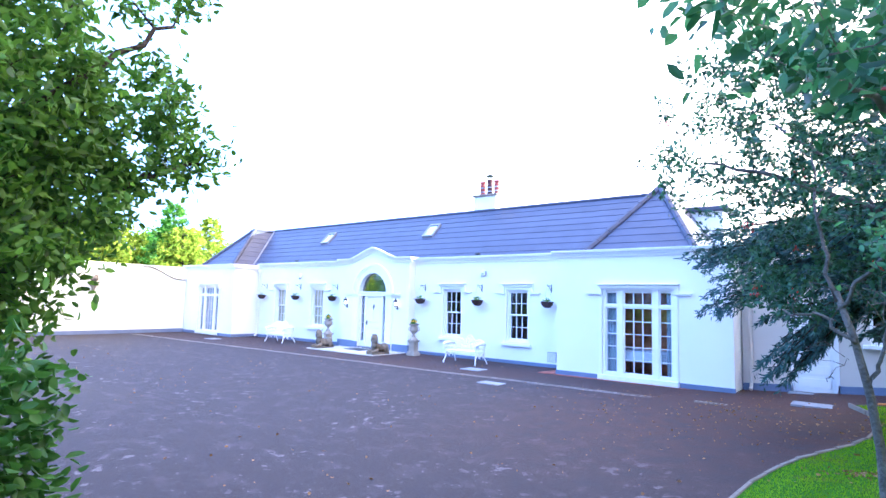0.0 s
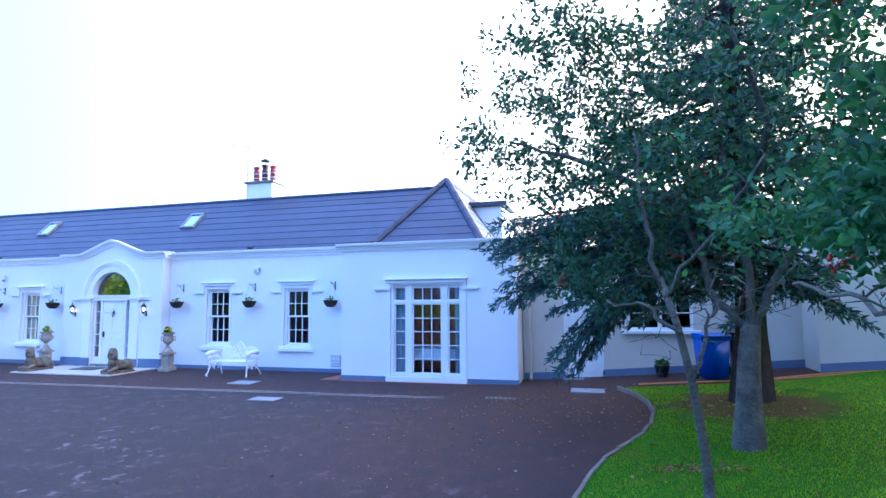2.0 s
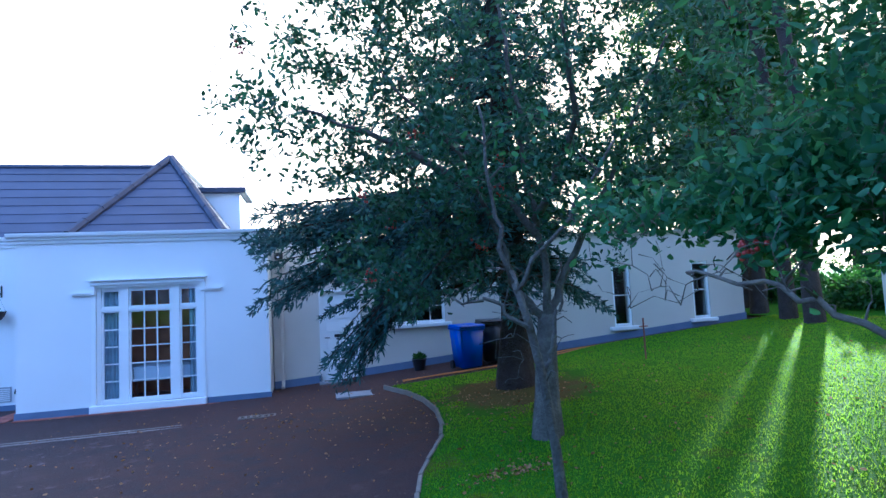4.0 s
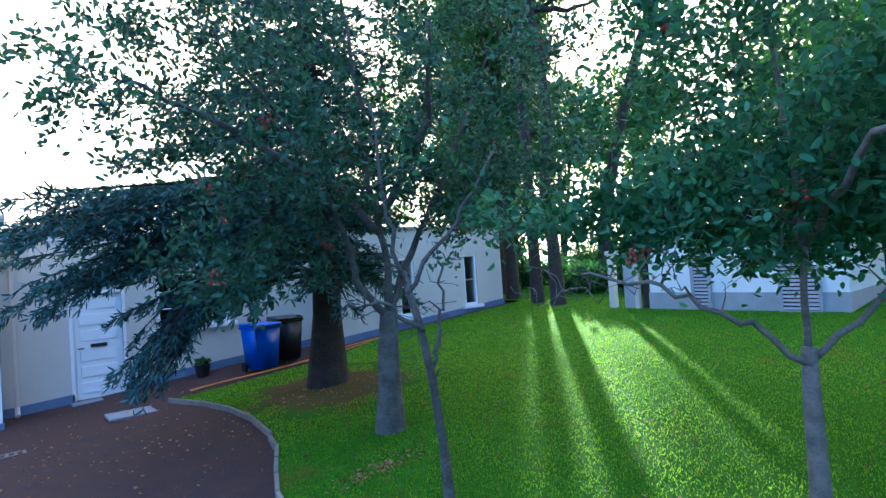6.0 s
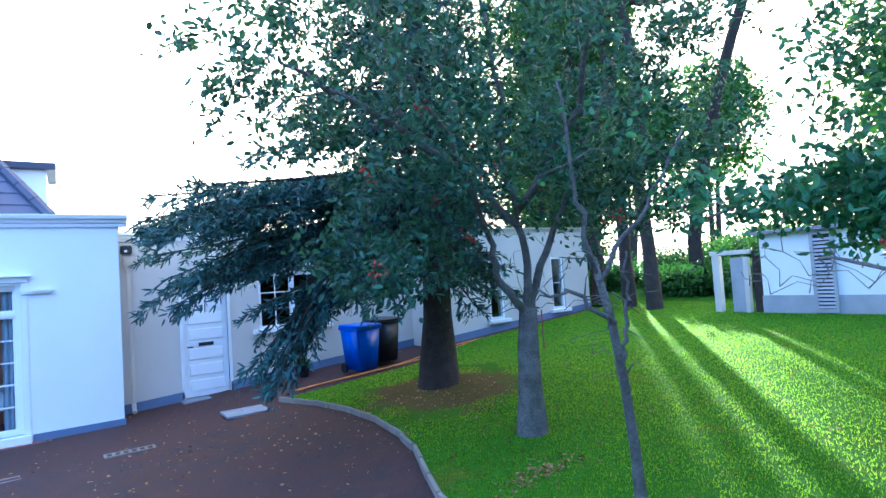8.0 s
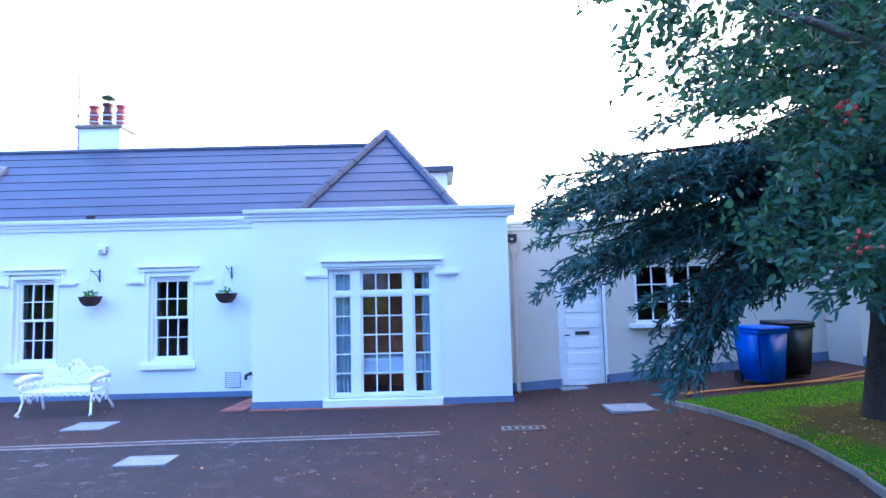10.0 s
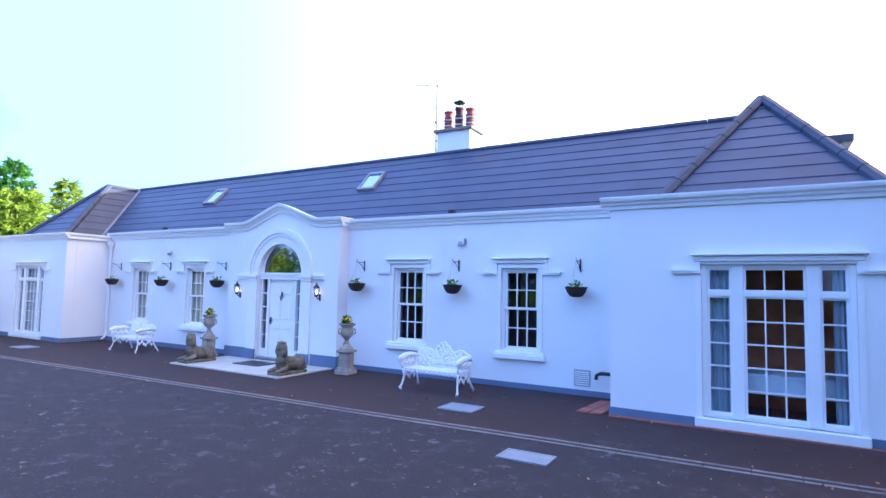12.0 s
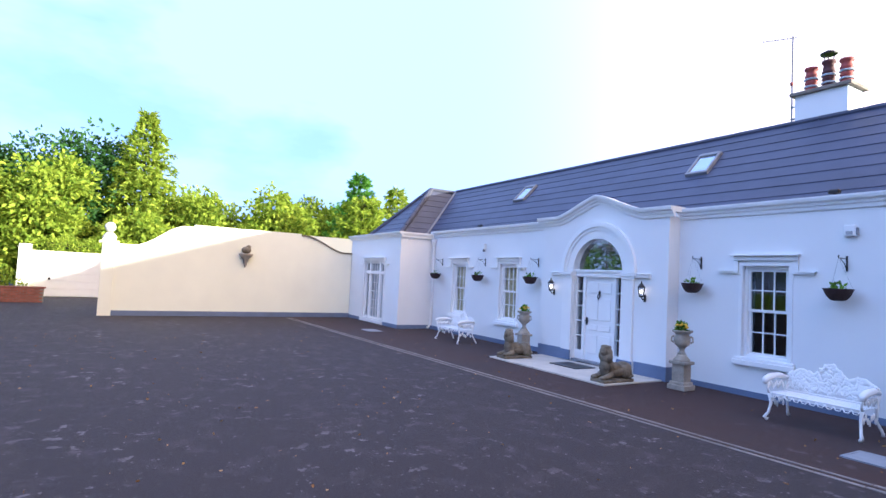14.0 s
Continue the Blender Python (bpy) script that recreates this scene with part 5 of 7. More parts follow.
def urn(at, seed):
    rng = random.Random(seed)
    u = thing("garden_urn", "weathered stone urn of yellow flowers on a moulded pedestal", "urn", "urns flanking the porch", at)
    part("pedestal", boxes((-0.25, 0.25, -0.25, 0.25, 0.0, 0.10), (-0.21, 0.21, -0.21, 0.21, 0.101, 0.16), (-0.17, 0.17, -0.17, 0.17, 0.161, 0.50), (-0.23, 0.23, -0.23, 0.23, 0.501, 0.56), bevel=0.012), STONE, u)
    part("pedestal_cap", lathe(bmesh.new(), [(0.22, 0.561), (0.20, 0.60), (0.13, 0.66), (0.11, 0.69)], segments=20), STONE, u, "", True)
    part("bowl", lathe(bmesh.new(), [(0.11, 0.69), (0.07, 0.74), (0.065, 0.79), (0.10, 0.83), (0.18, 0.88), (0.205, 0.96), (0.20, 1.02), (0.17, 1.06), (0.18, 1.10), (0.255, 1.14), (0.26, 1.17), (0.22, 1.17), (0.20, 1.12)], segments=24), STONE, u, "", True)
    for a in (0.6, 0.6 + math.pi):
        c, s = math.cos(a), math.sin(a)
        part("handle", tube(bmesh.new(), [(0.20 * c, 0.20 * s, 0.92), (0.26 * c, 0.26 * s, 0.95), (0.25 * c, 0.25 * s, 1.03), (0.19 * c, 0.19 * s, 1.05)], 0.02, 6), STONE, u)
    bm = bmesh.new()
    foliage_tuft(bm, (0, 0, 1.15), 0.18, 70, 0.08, rng)
    foliage_tuft(bm, (-0.10, 0.05, 1.24), 0.09, 34, 0.11, rng)
    part("foliage", bm, LEAF_BEECH, u)
    bm = bmesh.new()
    for _ in range(16):
        blob(bm, (rng.uniform(-0.12, 0.16), rng.uniform(-0.17, 0.10), 1.22 + rng.uniform(0, 0.08)), (0.036, 0.036, 0.020), segments=6, rings=4)
    part("flowers", bm, YELLOW, u, "yellow blooms")


SLENDER = Matrix.Diagonal((0.76, 0.76, 1.0, 1.0))
urn(pose(2.72, -0.74, 0.0, 0, 0, 4) @ SLENDER, 3)
urn(pose(-2.12, -0.80, 0.0, 0, 0, -5) @ SLENDER, 8)


def hanging_basket(x, y, seed, leafy):
    rng = random.Random(seed)
    b = thing("hanging_basket", "dark wicker hanging basket of plants on a black wall bracket", "hanging basket", "baskets along the front")
    bm = boxes((x - 0.012, x + 0.012, y - 0.02, y - 0.001, 2.42, 2.68))
    tube(bm, [(x, y - 0.01, 2.63), (x, y - 0.30, 2.63)], 0.008, 5)
    tube(bm, [(x, y - 0.02, 2.45), (x, y - 0.10, 2.55), (x, y - 0.24, 2.62)], 0.007, 5)
    tube(bm, [(x, y - 0.30, 2.63), (x, y - 0.32, 2.66), (x, y - 0.30, 2.68), (x, y - 0.28, 2.66)], 0.006, 4)
    part("bracket", bm, BLACK, b, "black scrolled iron bracket")
    bm = bmesh.new()
    for k in range(3):
        a = 2 * math.pi * k / 3 + 0.4
        tube(bm, [(x, y - 0.30, 2.63), (x + 0.20 * math.cos(a), y - 0.30 + 0.20 * math.sin(a), 2.12)], 0.0014, 4)
    part("chain_set", bm, LEAD, b)
    part("bowl", lathe(bmesh.new(), [(0.06, 1.92), (0.12, 1.94), (0.175, 2.01), (0.21, 2.10), (0.225, 2.12), (0.20, 2.12), (0.16, 2.08)], (x, y - 0.30, 0), 18), BASKET, b, "", True)
    bm = bmesh.new()
    foliage_tuft(bm, (x, y - 0.30, 2.08), 0.17, leafy, 0.055, rng)
    part("foliage", bm, LEAF_BEECH, b)


for k, (x, n) in enumerate(((2.60, 36), (5.27, 80), (8.02, 60), (-2.55, 80), (-5.20, 50), (-7.95, 36))):
    hanging_basket(x, 0.0, 20 + k, n)


def lantern(x):
    l = thing("wall_lantern", "black carriage lantern with a glowing bulb on the porch wall", "lantern", "porch lanterns")
    y = PORCH_Y
    bm = boxes((x - 0.03, x + 0.03, y - 0.02, y - 0.001, 1.66, 1.82), bevel=0.005)
    tube(bm, [(x, y - 0.02, 1.74), (x, y - 0.08, 1.70), (x, y - 0.13, 1.76)], 0.012, 6)
    part("bracket", bm, BLACK, l)
    top = lathe(bmesh.new(), [(0.085, 1.97), (0.09, 1.985), (0.03, 2.06), (0.012, 2.08), (0.02, 2.10), (0.005, 2.12)], (x, y - 0.13, 0), 6)
    lathe(top, [(0.045, 1.76), (0.055, 1.78), (0.05, 1.80)], (x, y - 0.13, 0), 6)
    for k in range(6):
        a = math.pi / 3 * k
        tube(top, [(x + 0.05 * math.cos(a), y - 0.13 + 0.05 * math.sin(a), 1.80), (x + 0.078 * math.cos(a), y - 0.13 + 0.078 * math.sin(a), 1.97)], 0.006, 4)
    part("lantern_cage", top, BLACK, l)
    bm = bmesh.new()
    blob(bm, (x, y - 0.13, 1.88), (0.03, 0.03, 0.05), segments=10, rings=8)
    part("bulb", bm, BULB, l, "warm glowing bulb", True)


BULB = bpy.data.materials.new("warm_bulb")
BULB.use_nodes = True
BULB.node_tree.nodes["Principled BSDF"].inputs["Emission Color"].default_value = (1.0, 0.72, 0.38, 1)
BULB.node_tree.nodes["Principled BSDF"].inputs["Emission Strength"].default_value = 3.5
lantern(X0 + 1.44)
lantern(X0 - 1.50)


def bench(at):
    b = thing("garden_bench", "ornate white cast-iron garden bench with a leafy scrolled back", "bench", "white benches on the forecourt", at)
    rng = random.Random(5)
    w = 0.63
    for s in (-1, 1):
        bm = bmesh.new()
        tube(bm, [(s * w, -0.30, 0.0), (s * (w + 0.03), -0.33, 0.03), (s * w, -0.28, 0.10), (s * (w - 0.02), -0.24, 0.25), (s * w, -0.26, 0.40)], [0.030, 0.026, 0.020, 0.022, 0.026], 7)
        part("front_leg", bm, TRIM, b, "", True)
        bm = bmesh.new()
        tube(bm, [(s * (w + 0.02), 0.36, 0.0), (s * (w + 0.02), 0.34, 0.05), (s * (w - 0.02), 0.24, 0.22), (s * w, 0.22, 0.40), (s * w, 0.27, 0.62)], [0.026, 0.022, 0.020, 0.022, 0.020], 7)
        part("back_leg", bm, TRIM, b, "", True)
        bm = bmesh.new()
        tube(bm, [(s * w, 0.26, 0.62), (s * (w + 0.02), 0.05, 0.66), (s * (w + 0.03), -0.18, 0.65), (s * (w + 0.03), -0.32, 0.61), (s * (w + 0.03), -0.34, 0.55)], [0.034, 0.048, 0.055, 0.05, 0.03], 8)
        tube(bm, [(s * w, -0.26, 0.40), (s * (w + 0.01), -0.30, 0.48), (s * (w + 0.02), -0.26, 0.60)], 0.02, 6)
        for k in range(9):
            blob(bm, (s * (w + 0.02), -0.22 + 0.05 * k, 0.52 + 0.03 * math.sin(k * 2.1)), (0.012, 0.035, 0.045), segments=7, rings=5)
        for k in range(7):
            blob(bm, (s * w, -0.20 + 0.06 * k, 0.26 + 0.05 * math.sin(k * 1.7)), (0.010, 0.035, 0.05), segments=7, rings=5)
        part("armrest", bm, TRIM, b, "", True)
    for k in range(6):
        part("seat_slat", boxes((-w, w, -0.27 + 0.085 * k, -0.225 + 0.085 * k, 0.40, 0.420), bevel=0.005), TRIM, b)
    bm = bmesh.new()
    for k in range(11):
        x = -0.56 + 0.112 * k
        tube(bm, [(x - 0.05, -0.28, 0.395), (x - 0.02, -0.285, 0.345), (x + 0.03, -0.285, 0.345), (x + 0.06, -0.28, 0.395)], 0.010, 5)
    part("apron", bm, TRIM, b, "pierced seat apron", True)

    def crest(x):
        return 0.71 + 0.15 * math.exp(-(x / 0.24) ** 2) + 0.045 * math.cos(x * 15)

    bm = bmesh.new()
    n = 24
    tube(bm, [(-w + 2 * w * k / n, 0.26 + 0.10 * (crest(-w + 2 * w * k / n) - 0.42), crest(-w + 2 * w * k / n)) for k in range(n + 1)], 0.018, 6)
    tube(bm, [(-w, 0.22, 0.43), (w, 0.22, 0.43)], 0.016, 6)
    for _ in range(330):
        x = rng.uniform(-w + 0.03, w - 0.03)
        z = rng.uniform(0.45, crest(x) + 0.015)
        if rng.random() < 0.2:
            z = crest(x)
        turn = Euler((radians(-80) + rng.uniform(-0.3, 0.3), rng.uniform(-0.4, 0.4), rng.uniform(0, 3.14))).to_matrix().to_4x4()
        blob(bm, (x, 0.235 + 0.10 * (z - 0.42), z), (rng.uniform(0.03, 0.06), rng.uniform(0.018, 0.034), 0.014), Euler((radians(90), 0, 0)).to_matrix().to_4x4() @ Euler((0, 0, rng.uniform(0, 3.14))).to_matrix().to_4x4(), 7, 5)
    for k in range(8):
        x = -0.49 + 0.14 * k
        tube(bm, [(x + 0.07 * math.cos(a), 0.245 + 0.02 * math.sin(a), 0.58 + 0.09 * math.sin(a)) for a in [0.7 * i for i in range(10)]], 0.009, 5)
    part("backrest", bm, TRIM, b, "pierced leafy cast back", True)


bench(pose(5.48, -1.26, 0.012, 0, 0, 0))
bench(pose(-4.95, -1.22, 0.008, 0, 0, 0))

# fittings on the walls
vent = thing("air_vent", "white louvred wall vent", "vent")
# grey back paints in the shade between the white slats
part("frame", boxes((7.90, 8.22, -0.02, -0.002, 0.18, 0.50), bevel=0.004), LOUVRE, vent)
for k in range(7):
    part("slat", boxes((7.92, 8.20, -0.032, -0.021, 0.205 + 0.04 * k, 0.225 + 0.04 * k)), TRIM, vent)
flue = thing("flue_pipe", "black flue pipe elbow out of the wall", "pipe")
part("pipe", tube(bmesh.new(), [(8.93, -0.16, 0.48), (8.46, -0.16, 0.48), (8.38, -0.16, 0.44), (8.37, -0.16, 0.36)], 0.035, 10), BLACK, flue)
alarm = thing("alarm_box", "white burglar alarm box with a grey-green end", "alarm")
part("case", boxes((5.24, 5.42, -0.09, -0.002, 3.00, 3.20), bevel=0.02), TRIM, alarm)
part("side_lens", boxes((5.421, 5.445, -0.08, -0.01, 3.03, 3.15), bevel=0.006), METAL, alarm)
part("lower_panel", boxes((5.28, 5.38, -0.095, -0.0905, 3.03, 3.09)), LOUVRE, alarm)
sensor = thing("wall_camera", "small white wall-mounted sensor", "camera")
part("case", boxes((-5.27, -5.17, -0.12, -0.002, 2.98, 3.17), bevel=0.02), TRIM, sensor)
part("lens", lathe(bmesh.new(), [(0.04, 2.90), (0.05, 2.95), (0.03, 2.98)], (-5.22, -0.08, 0), 10), LEAD, sensor)
for x, z in ((5.1, 3.73), (-5.5, 3.73)):
    fl_ = thing("floodlight", "small black floodlight on the eaves", "floodlight", "eaves floodlights")
    part("head", boxes((x - 0.09, x + 0.09, -0.13, -0.03, z + 0.01, z + 0.09), bevel=0.02), BLACK, fl_)
    part("foot", boxes((x - 0.02, x + 0.02, -0.10, -0.05, z - 0.02, z + 0.01)), BLACK, fl_)


def downpipe(x, y, top, mat=TRIM, z0=0.05):
    d = thing("downpipe", "white rainwater pipe with a hopper head", "downpipe", "rainwater pipes")
    part("pipe", tube(bmesh.new(), [(x, y, top), (x, y, z0 + 0.15), (x, y - 0.06, z0 + 0.05), (x, y - 0.14, z0)], 0.04, 10), mat, d)
    part("hopper", lathe(bmesh.new(), [(0.045, top - 0.28), (0.06, top - 0.22), (0.10, top - 0.12), (0.11, top), (0.09, top)], (x, y, 0), 12), mat, d)
    for z in (0.9, 1.9):
        part("clip", boxes((x - 0.06, x + 0.06, y - 0.02, y + 0.05, z, z + 0.03)), mat, d)


downpipe(-8.55, -0.07, 3.42)
downpipe(8.80, -0.07, 3.42)
downpipe(13.86, AY - 0.07, 2.95, GREY_WALL, 0.08)
lampbox = thing("security_lamp", "dark security lamp below the parapet", "lamp")
part("head", boxes((13.74, 13.92, AY - 0.14, AY - 0.002, 3.0, 3.16), bevel=0.02), BLACK, lampbox)
part("sensor_lens", boxes((13.79, 13.84, AY - 0.155, AY - 0.141, 3.03, 3.07)), TRIM, lampbox)

# brick edging where the wing meets the front
edging = thing("brick_edging", "short run of red brick paving at the foot of the wing", "paving")
proto = part("brick", boxes((-0.10, 0.10, -0.05, 0.05, -0.02, 0.022), bevel=0.005), BRICK, edging)
k = 0
for i in range(11):
    for j in range(2):
        b = proto if k == 0 else new("brick", proto.data)
        b.parent = edging
        b.matrix_world = pose(8.60 - 0.012 * i + 0.215 * j, -0.42 - 0.105 * i, 0.0, 0, 0, 3)
        k += 1
for i in range(22):
    b = new("brick", proto.data)
    b.parent = edging
    b.matrix_world = pose(9.02 + 0.215 * i, WING_Y - 0.10, 0.0, 0, 0, 0)

# bins, hose and clutter by the annexe


def wheelie_bin(at, mat, label):
    b = thing("wheelie_bin", label, "bin", "bins by the annexe", at)
    bm = bmesh.new()
    lo = [bm.verts.new((x, y, 0.06)) for x, y in ((-0.23, -0.27), (0.23, -0.27), (0.23, 0.25), (-0.23, 0.25))]
    hi = [bm.verts.new((x, y, 0.92)) for x, y in ((-0.28, -0.34), (0.28, -0.34), (0.28, 0.33), (-0.28, 0.33))]
    bm.faces.new(lo[::-1])
    bm.faces.new(hi)
    for k in range(4):
        bm.faces.new((lo[k], lo[(k + 1) % 4], hi[(k + 1) % 4], hi[k]))
    bmesh.ops.bevel(bm, geom=bm.edges[:], offset=0.025, segments=2, affect="EDGES")
    part("body", bm, mat, b, "", True)
    part("rim", boxes((-0.30, 0.30, -0.36, 0.35, 0.88, 0.925), bevel=0.01), mat, b)
    bm = bmesh.new()
    box(bm, -0.30, 0.30, -0.38, 0.36, 0.926, 0.985, 0.025)
    part("lid", bm, mat, b)
    part("handle", tube(bmesh.new(), [(-0.22, 0.40, 0.90), (0.22, 0.40, 0.90)], 0.016, 6), mat, b)
    for s in (-1, 1):
        bm = bmesh.new()
        tube(bm, [(s * 0.235, 0.24, 0.10), (s * 0.285, 0.24, 0.10)], 0.10, 14)
        part("wheel", bm, BLACK_PLASTIC, b)


wheelie_bin(pose(17.85, -1.98, ramp_z(17.85), 0, 0, 8), BLUE, "bright blue wheeled bin with its lid shut")
wheelie_bin(pose(18.55, -1.62, ramp_z(18.55), 0, 0, -4), BLACK_PLASTIC, "black wheeled bin with its lid shut")
for off, seed in ((0.0, 1), (0.09, 2)):
    rng = random.Random(seed)
    pts = []
    for k in range(60):
        x = 16.35 + 0.165 * k
        y = -2.45 + off + 0.16 * math.sin(k * 0.23 + seed) + (0.35 if x > 20 else 0.35 * (x - 16.35) / 3.65)
        pts.append((x, y, ramp_z(x) + 0.035))
    hs = thing("garden_hose", "orange garden hose lying along the lawn edge", "hose")
    part("hose_pipe", tube(bmesh.new(), pts, 0.014, 6), HOSE, hs)
pot = thing("dark_planter", "small dark tub of trimmings by the annexe wall", "planter", at=pose(16.95, -1.0, ramp_z(16.95)))
part("tub", lathe(bmesh.new(), [(0.12, 0.0), (0.17, 0.24), (0.18, 0.26), (0.15, 0.26)], segments=14), BLACK_PLASTIC, pot)
bm = bmesh.new()
foliage_tuft(bm, (0, 0, 0.26), 0.16, 60, 0.09, random.Random(4))
part("foliage", bm, LEAF_DARK, pot)
stake = thing("rusty_stake", "thin rusty iron stake standing in the lawn", "stake", at=pose(20.7, -4.4, lawn_z(20.7, -4.4)))
part("rod", tube(bmesh.new(), [(0, 0, 0), (0, 0, 0.78)], 0.016, 6), BRICK, stake)
part("crossbar", tube(bmesh.new(), [(-0.09, 0, 0.62), (0.09, 0, 0.62)], 0.012, 6), BRICK, stake)

# kerb stones round the lawn
kerb = thing("kerb", "low concrete edging stones round the lawn", "kerb", kind="structure")


def along(points, step):
    out, carry = [], 0.0
    for (xa, ya), (xb, yb) in zip(points, points[1:]):
        length = math.hypot(xb - xa, yb - ya)
        s = carry
        while s < length:
            u = s / length
            out.append((xa + (xb - xa) * u, ya + (yb - ya) * u, math.degrees(math.atan2(yb - ya, xb - xa))))
            s += step
        carry = s - length
    return out


proto = part("kerb_stone", boxes((-0.232, 0.232, -0.024, 0.024, -0.08, 0.078), bevel=0.008), KERB, kerb)
for k, (x, y, a) in enumerate(along(KERB_LINE, 0.47)):
    b = proto if k == 0 else new("kerb_stone", proto.data)
    b.parent = kerb
    b.matrix_world = pose(x, y, ramp_z(x), 0, 0, a)


# ---- trees, hedges, grass ----
def unit(a):
    return a / np.maximum(np.linalg.norm(a, axis=1, keepdims=True), 1e-9)


def leaf_mesh(name, pos, way, length, width, mat, rng, fold=0.25):
    """Leaves as blades folded along the midrib: pos is the stalk end, way the direction they point."""
    n = len(pos)
    way = unit(way)
    side = unit(np.cross(way, unit(rng.normal(size=(n, 3)))))
    up = np.cross(side, way)
    length, width = np.broadcast_to(length, n)[:, None], np.broadcast_to(width, n)[:, None]
    lift = up * width * fold
    a, b = pos + way * length * 0.30 + lift, pos + way * length * 0.72 + lift * 0.7
    ring = np.stack([pos, a + side * width * 0.46, b + side * width * 0.40, pos + way * length, b - side * width * 0.40, a - side * width * 0.46], axis=1).reshape(-1, 3)
    me = bpy.data.meshes.new(name)
    me.vertices.add(6 * n)
    me.vertices.foreach_set("co", ring.astype(np.float32).ravel())
    idx = np.arange(n)[:, None] * 6
    loops = np.concatenate([idx + 0, idx + 1, idx + 2, idx + 3, idx + 0, idx + 3, idx + 4, idx + 5], axis=1).ravel()
    me.loops.add(8 * n)
    me.loops.foreach_set("vertex_index", loops.astype(np.int32))
    me.polygons.add(2 * n)
    me.polygons.foreach_set("loop_start", np.arange(0, 8 * n, 4, dtype=np.int32))
    me.polygons.foreach_set("loop_total", np.full(2 * n, 4, dtype=np.int32))
    me.update(calc_edges=True)
    me.materials.append(mat)
    return new(name, me)


def in_ellipsoid(rng, centre, radii, n, hollow=0.35):
    d = unit(rng.normal(size=(n, 3)))
    r = (hollow ** 3 + (1 - hollow ** 3) * rng.random((n, 1))) ** (1 / 3)
    return np.array(centre) + d * r * np.array(radii)


def broadleaf(label, base, trunk, limbs, crown, bark, leaf, size, per, spread, seed, girth, droop=0.15, berries=0, name="tree", sides=10, stout=0.55):
    """trunk and limbs: polylines from the base; crown: (centre, radii, clusters); per leaves of length size round each cluster."""
    rng = np.random.default_rng(seed)
    bx, by, bz = base
    t = thing(name, label, "tree", at=Matrix.Translation(base))
    bm = bmesh.new()
    pts = [Vector(p) for p in trunk]
    n = len(pts)
    tube(bm, [pts[0] + Vector((0, 0, -0.15))] + pts, [girth * 1.4] + [girth * (1.2 if i == 0 else 1.0 - 0.45 * i / n) for i in range(n)], sides)
    nodes, node_r = [], []
    for i in range(n):
        nodes.append(np.array(pts[i]))
        node_r.append(girth * (1.0 - 0.45 * i / n))
    for limb in limbs:
        lp = [Vector(p) for p in limb]
        fine, m = [], 5
        for a, b in zip(lp, lp[1:]):
            for k in range(m):
                q = a.lerp(b, k / m)
                fine.append(q + Vector(rng.normal(0, 0.02, 3)))
        fine.append(lp[-1])
        r0 = girth * stout
        rad = [r0 * (1 - 0.85 * i / len(fine)) + 0.006 for i in range(len(fine))]
        tube(bm, fine, rad, 7)
        for i, q in enumerate(fine):
            if i > len(fine) * 0.3:
                nodes.append(np.array(q))
                node_r.append(rad[i])
    clusters = np.concatenate([in_ellipsoid(rng, np.array(c[0]) - np.array(base), c[1], c[2]) for c in crown])
    share = np.concatenate([np.full(c[2], c[3] if len(c) > 3 else 1.0) for c in crown])          # 0: bare twigs
    trunk_top = np.array(pts[-1])
    order = np.argsort(np.linalg.norm(clusters - trunk_top, axis=1))
    skeleton_p, skeleton_r = list(nodes), list(node_r)
    pos, way = [], []
    for ci in order:
        c = clusters[ci]
        arr = np.array(skeleton_p)
        cost = np.linalg.norm(arr - c, axis=1) + 0.5 * np.maximum(arr[:, 2] - c[2], 0)
        j = int(np.argmin(cost))
        a, gap = arr[j], np.linalg.norm(arr[j] - c)
        r0 = min(skeleton_r[j] * 0.7, 0.006 + 0.012 * gap)
        bend = a + (c - a) * 0.5 + np.array((0, 0, 0.10 * gap)) + rng.normal(0, 0.04 * gap + 0.01, 3)
        tube(bm, [a, bend, c], [r0, r0 * 0.7, 0.004], 4)
        skeleton_p += [bend, c]
        skeleton_r += [r0 * 0.7, max(r0 * 0.5, 0.005)]
        if share[ci] == 0:
            continue
        k = max(3, int(rng.poisson(per * share[ci])))
        u = rng.random((k, 1))
        p = bend + (c - bend) * (0.25 + 0.85 * u) + rng.normal(0, spread, (k, 3)) * (0.35 + 0.65 * u)
        pos.append(p)
        way.append((c - a) / max(gap, 0.05) * 0.6 + rng.normal(0, 0.75, (k, 3)) + np.array((0, 0, -droop)))
    part("trunk", bm, bark, t, "", True)
    pos, way = np.concatenate(pos), np.concatenate(way)
    cr = leaf_mesh("crown", pos, way, size * rng.uniform(0.65, 1.25, len(pos)), size * rng.uniform(0.38, 0.6, len(pos)), leaf, rng)
    cr.parent = t
    if berries:
        bm = bmesh.new()
        for i in rng.choice(np.flatnonzero(share > 0), berries, replace=False):
            c = clusters[i] + np.array((0, 0, -0.05))
            for _ in range(14):
                blob(bm, Vector(c + rng.normal(0, 0.045, 3)), (0.016, 0.016, 0.016), segments=5, rings=4)
        tagged(part("berries", bm, BERRY, t), "hanging bunches of red berries", kind="stuff")
    return t


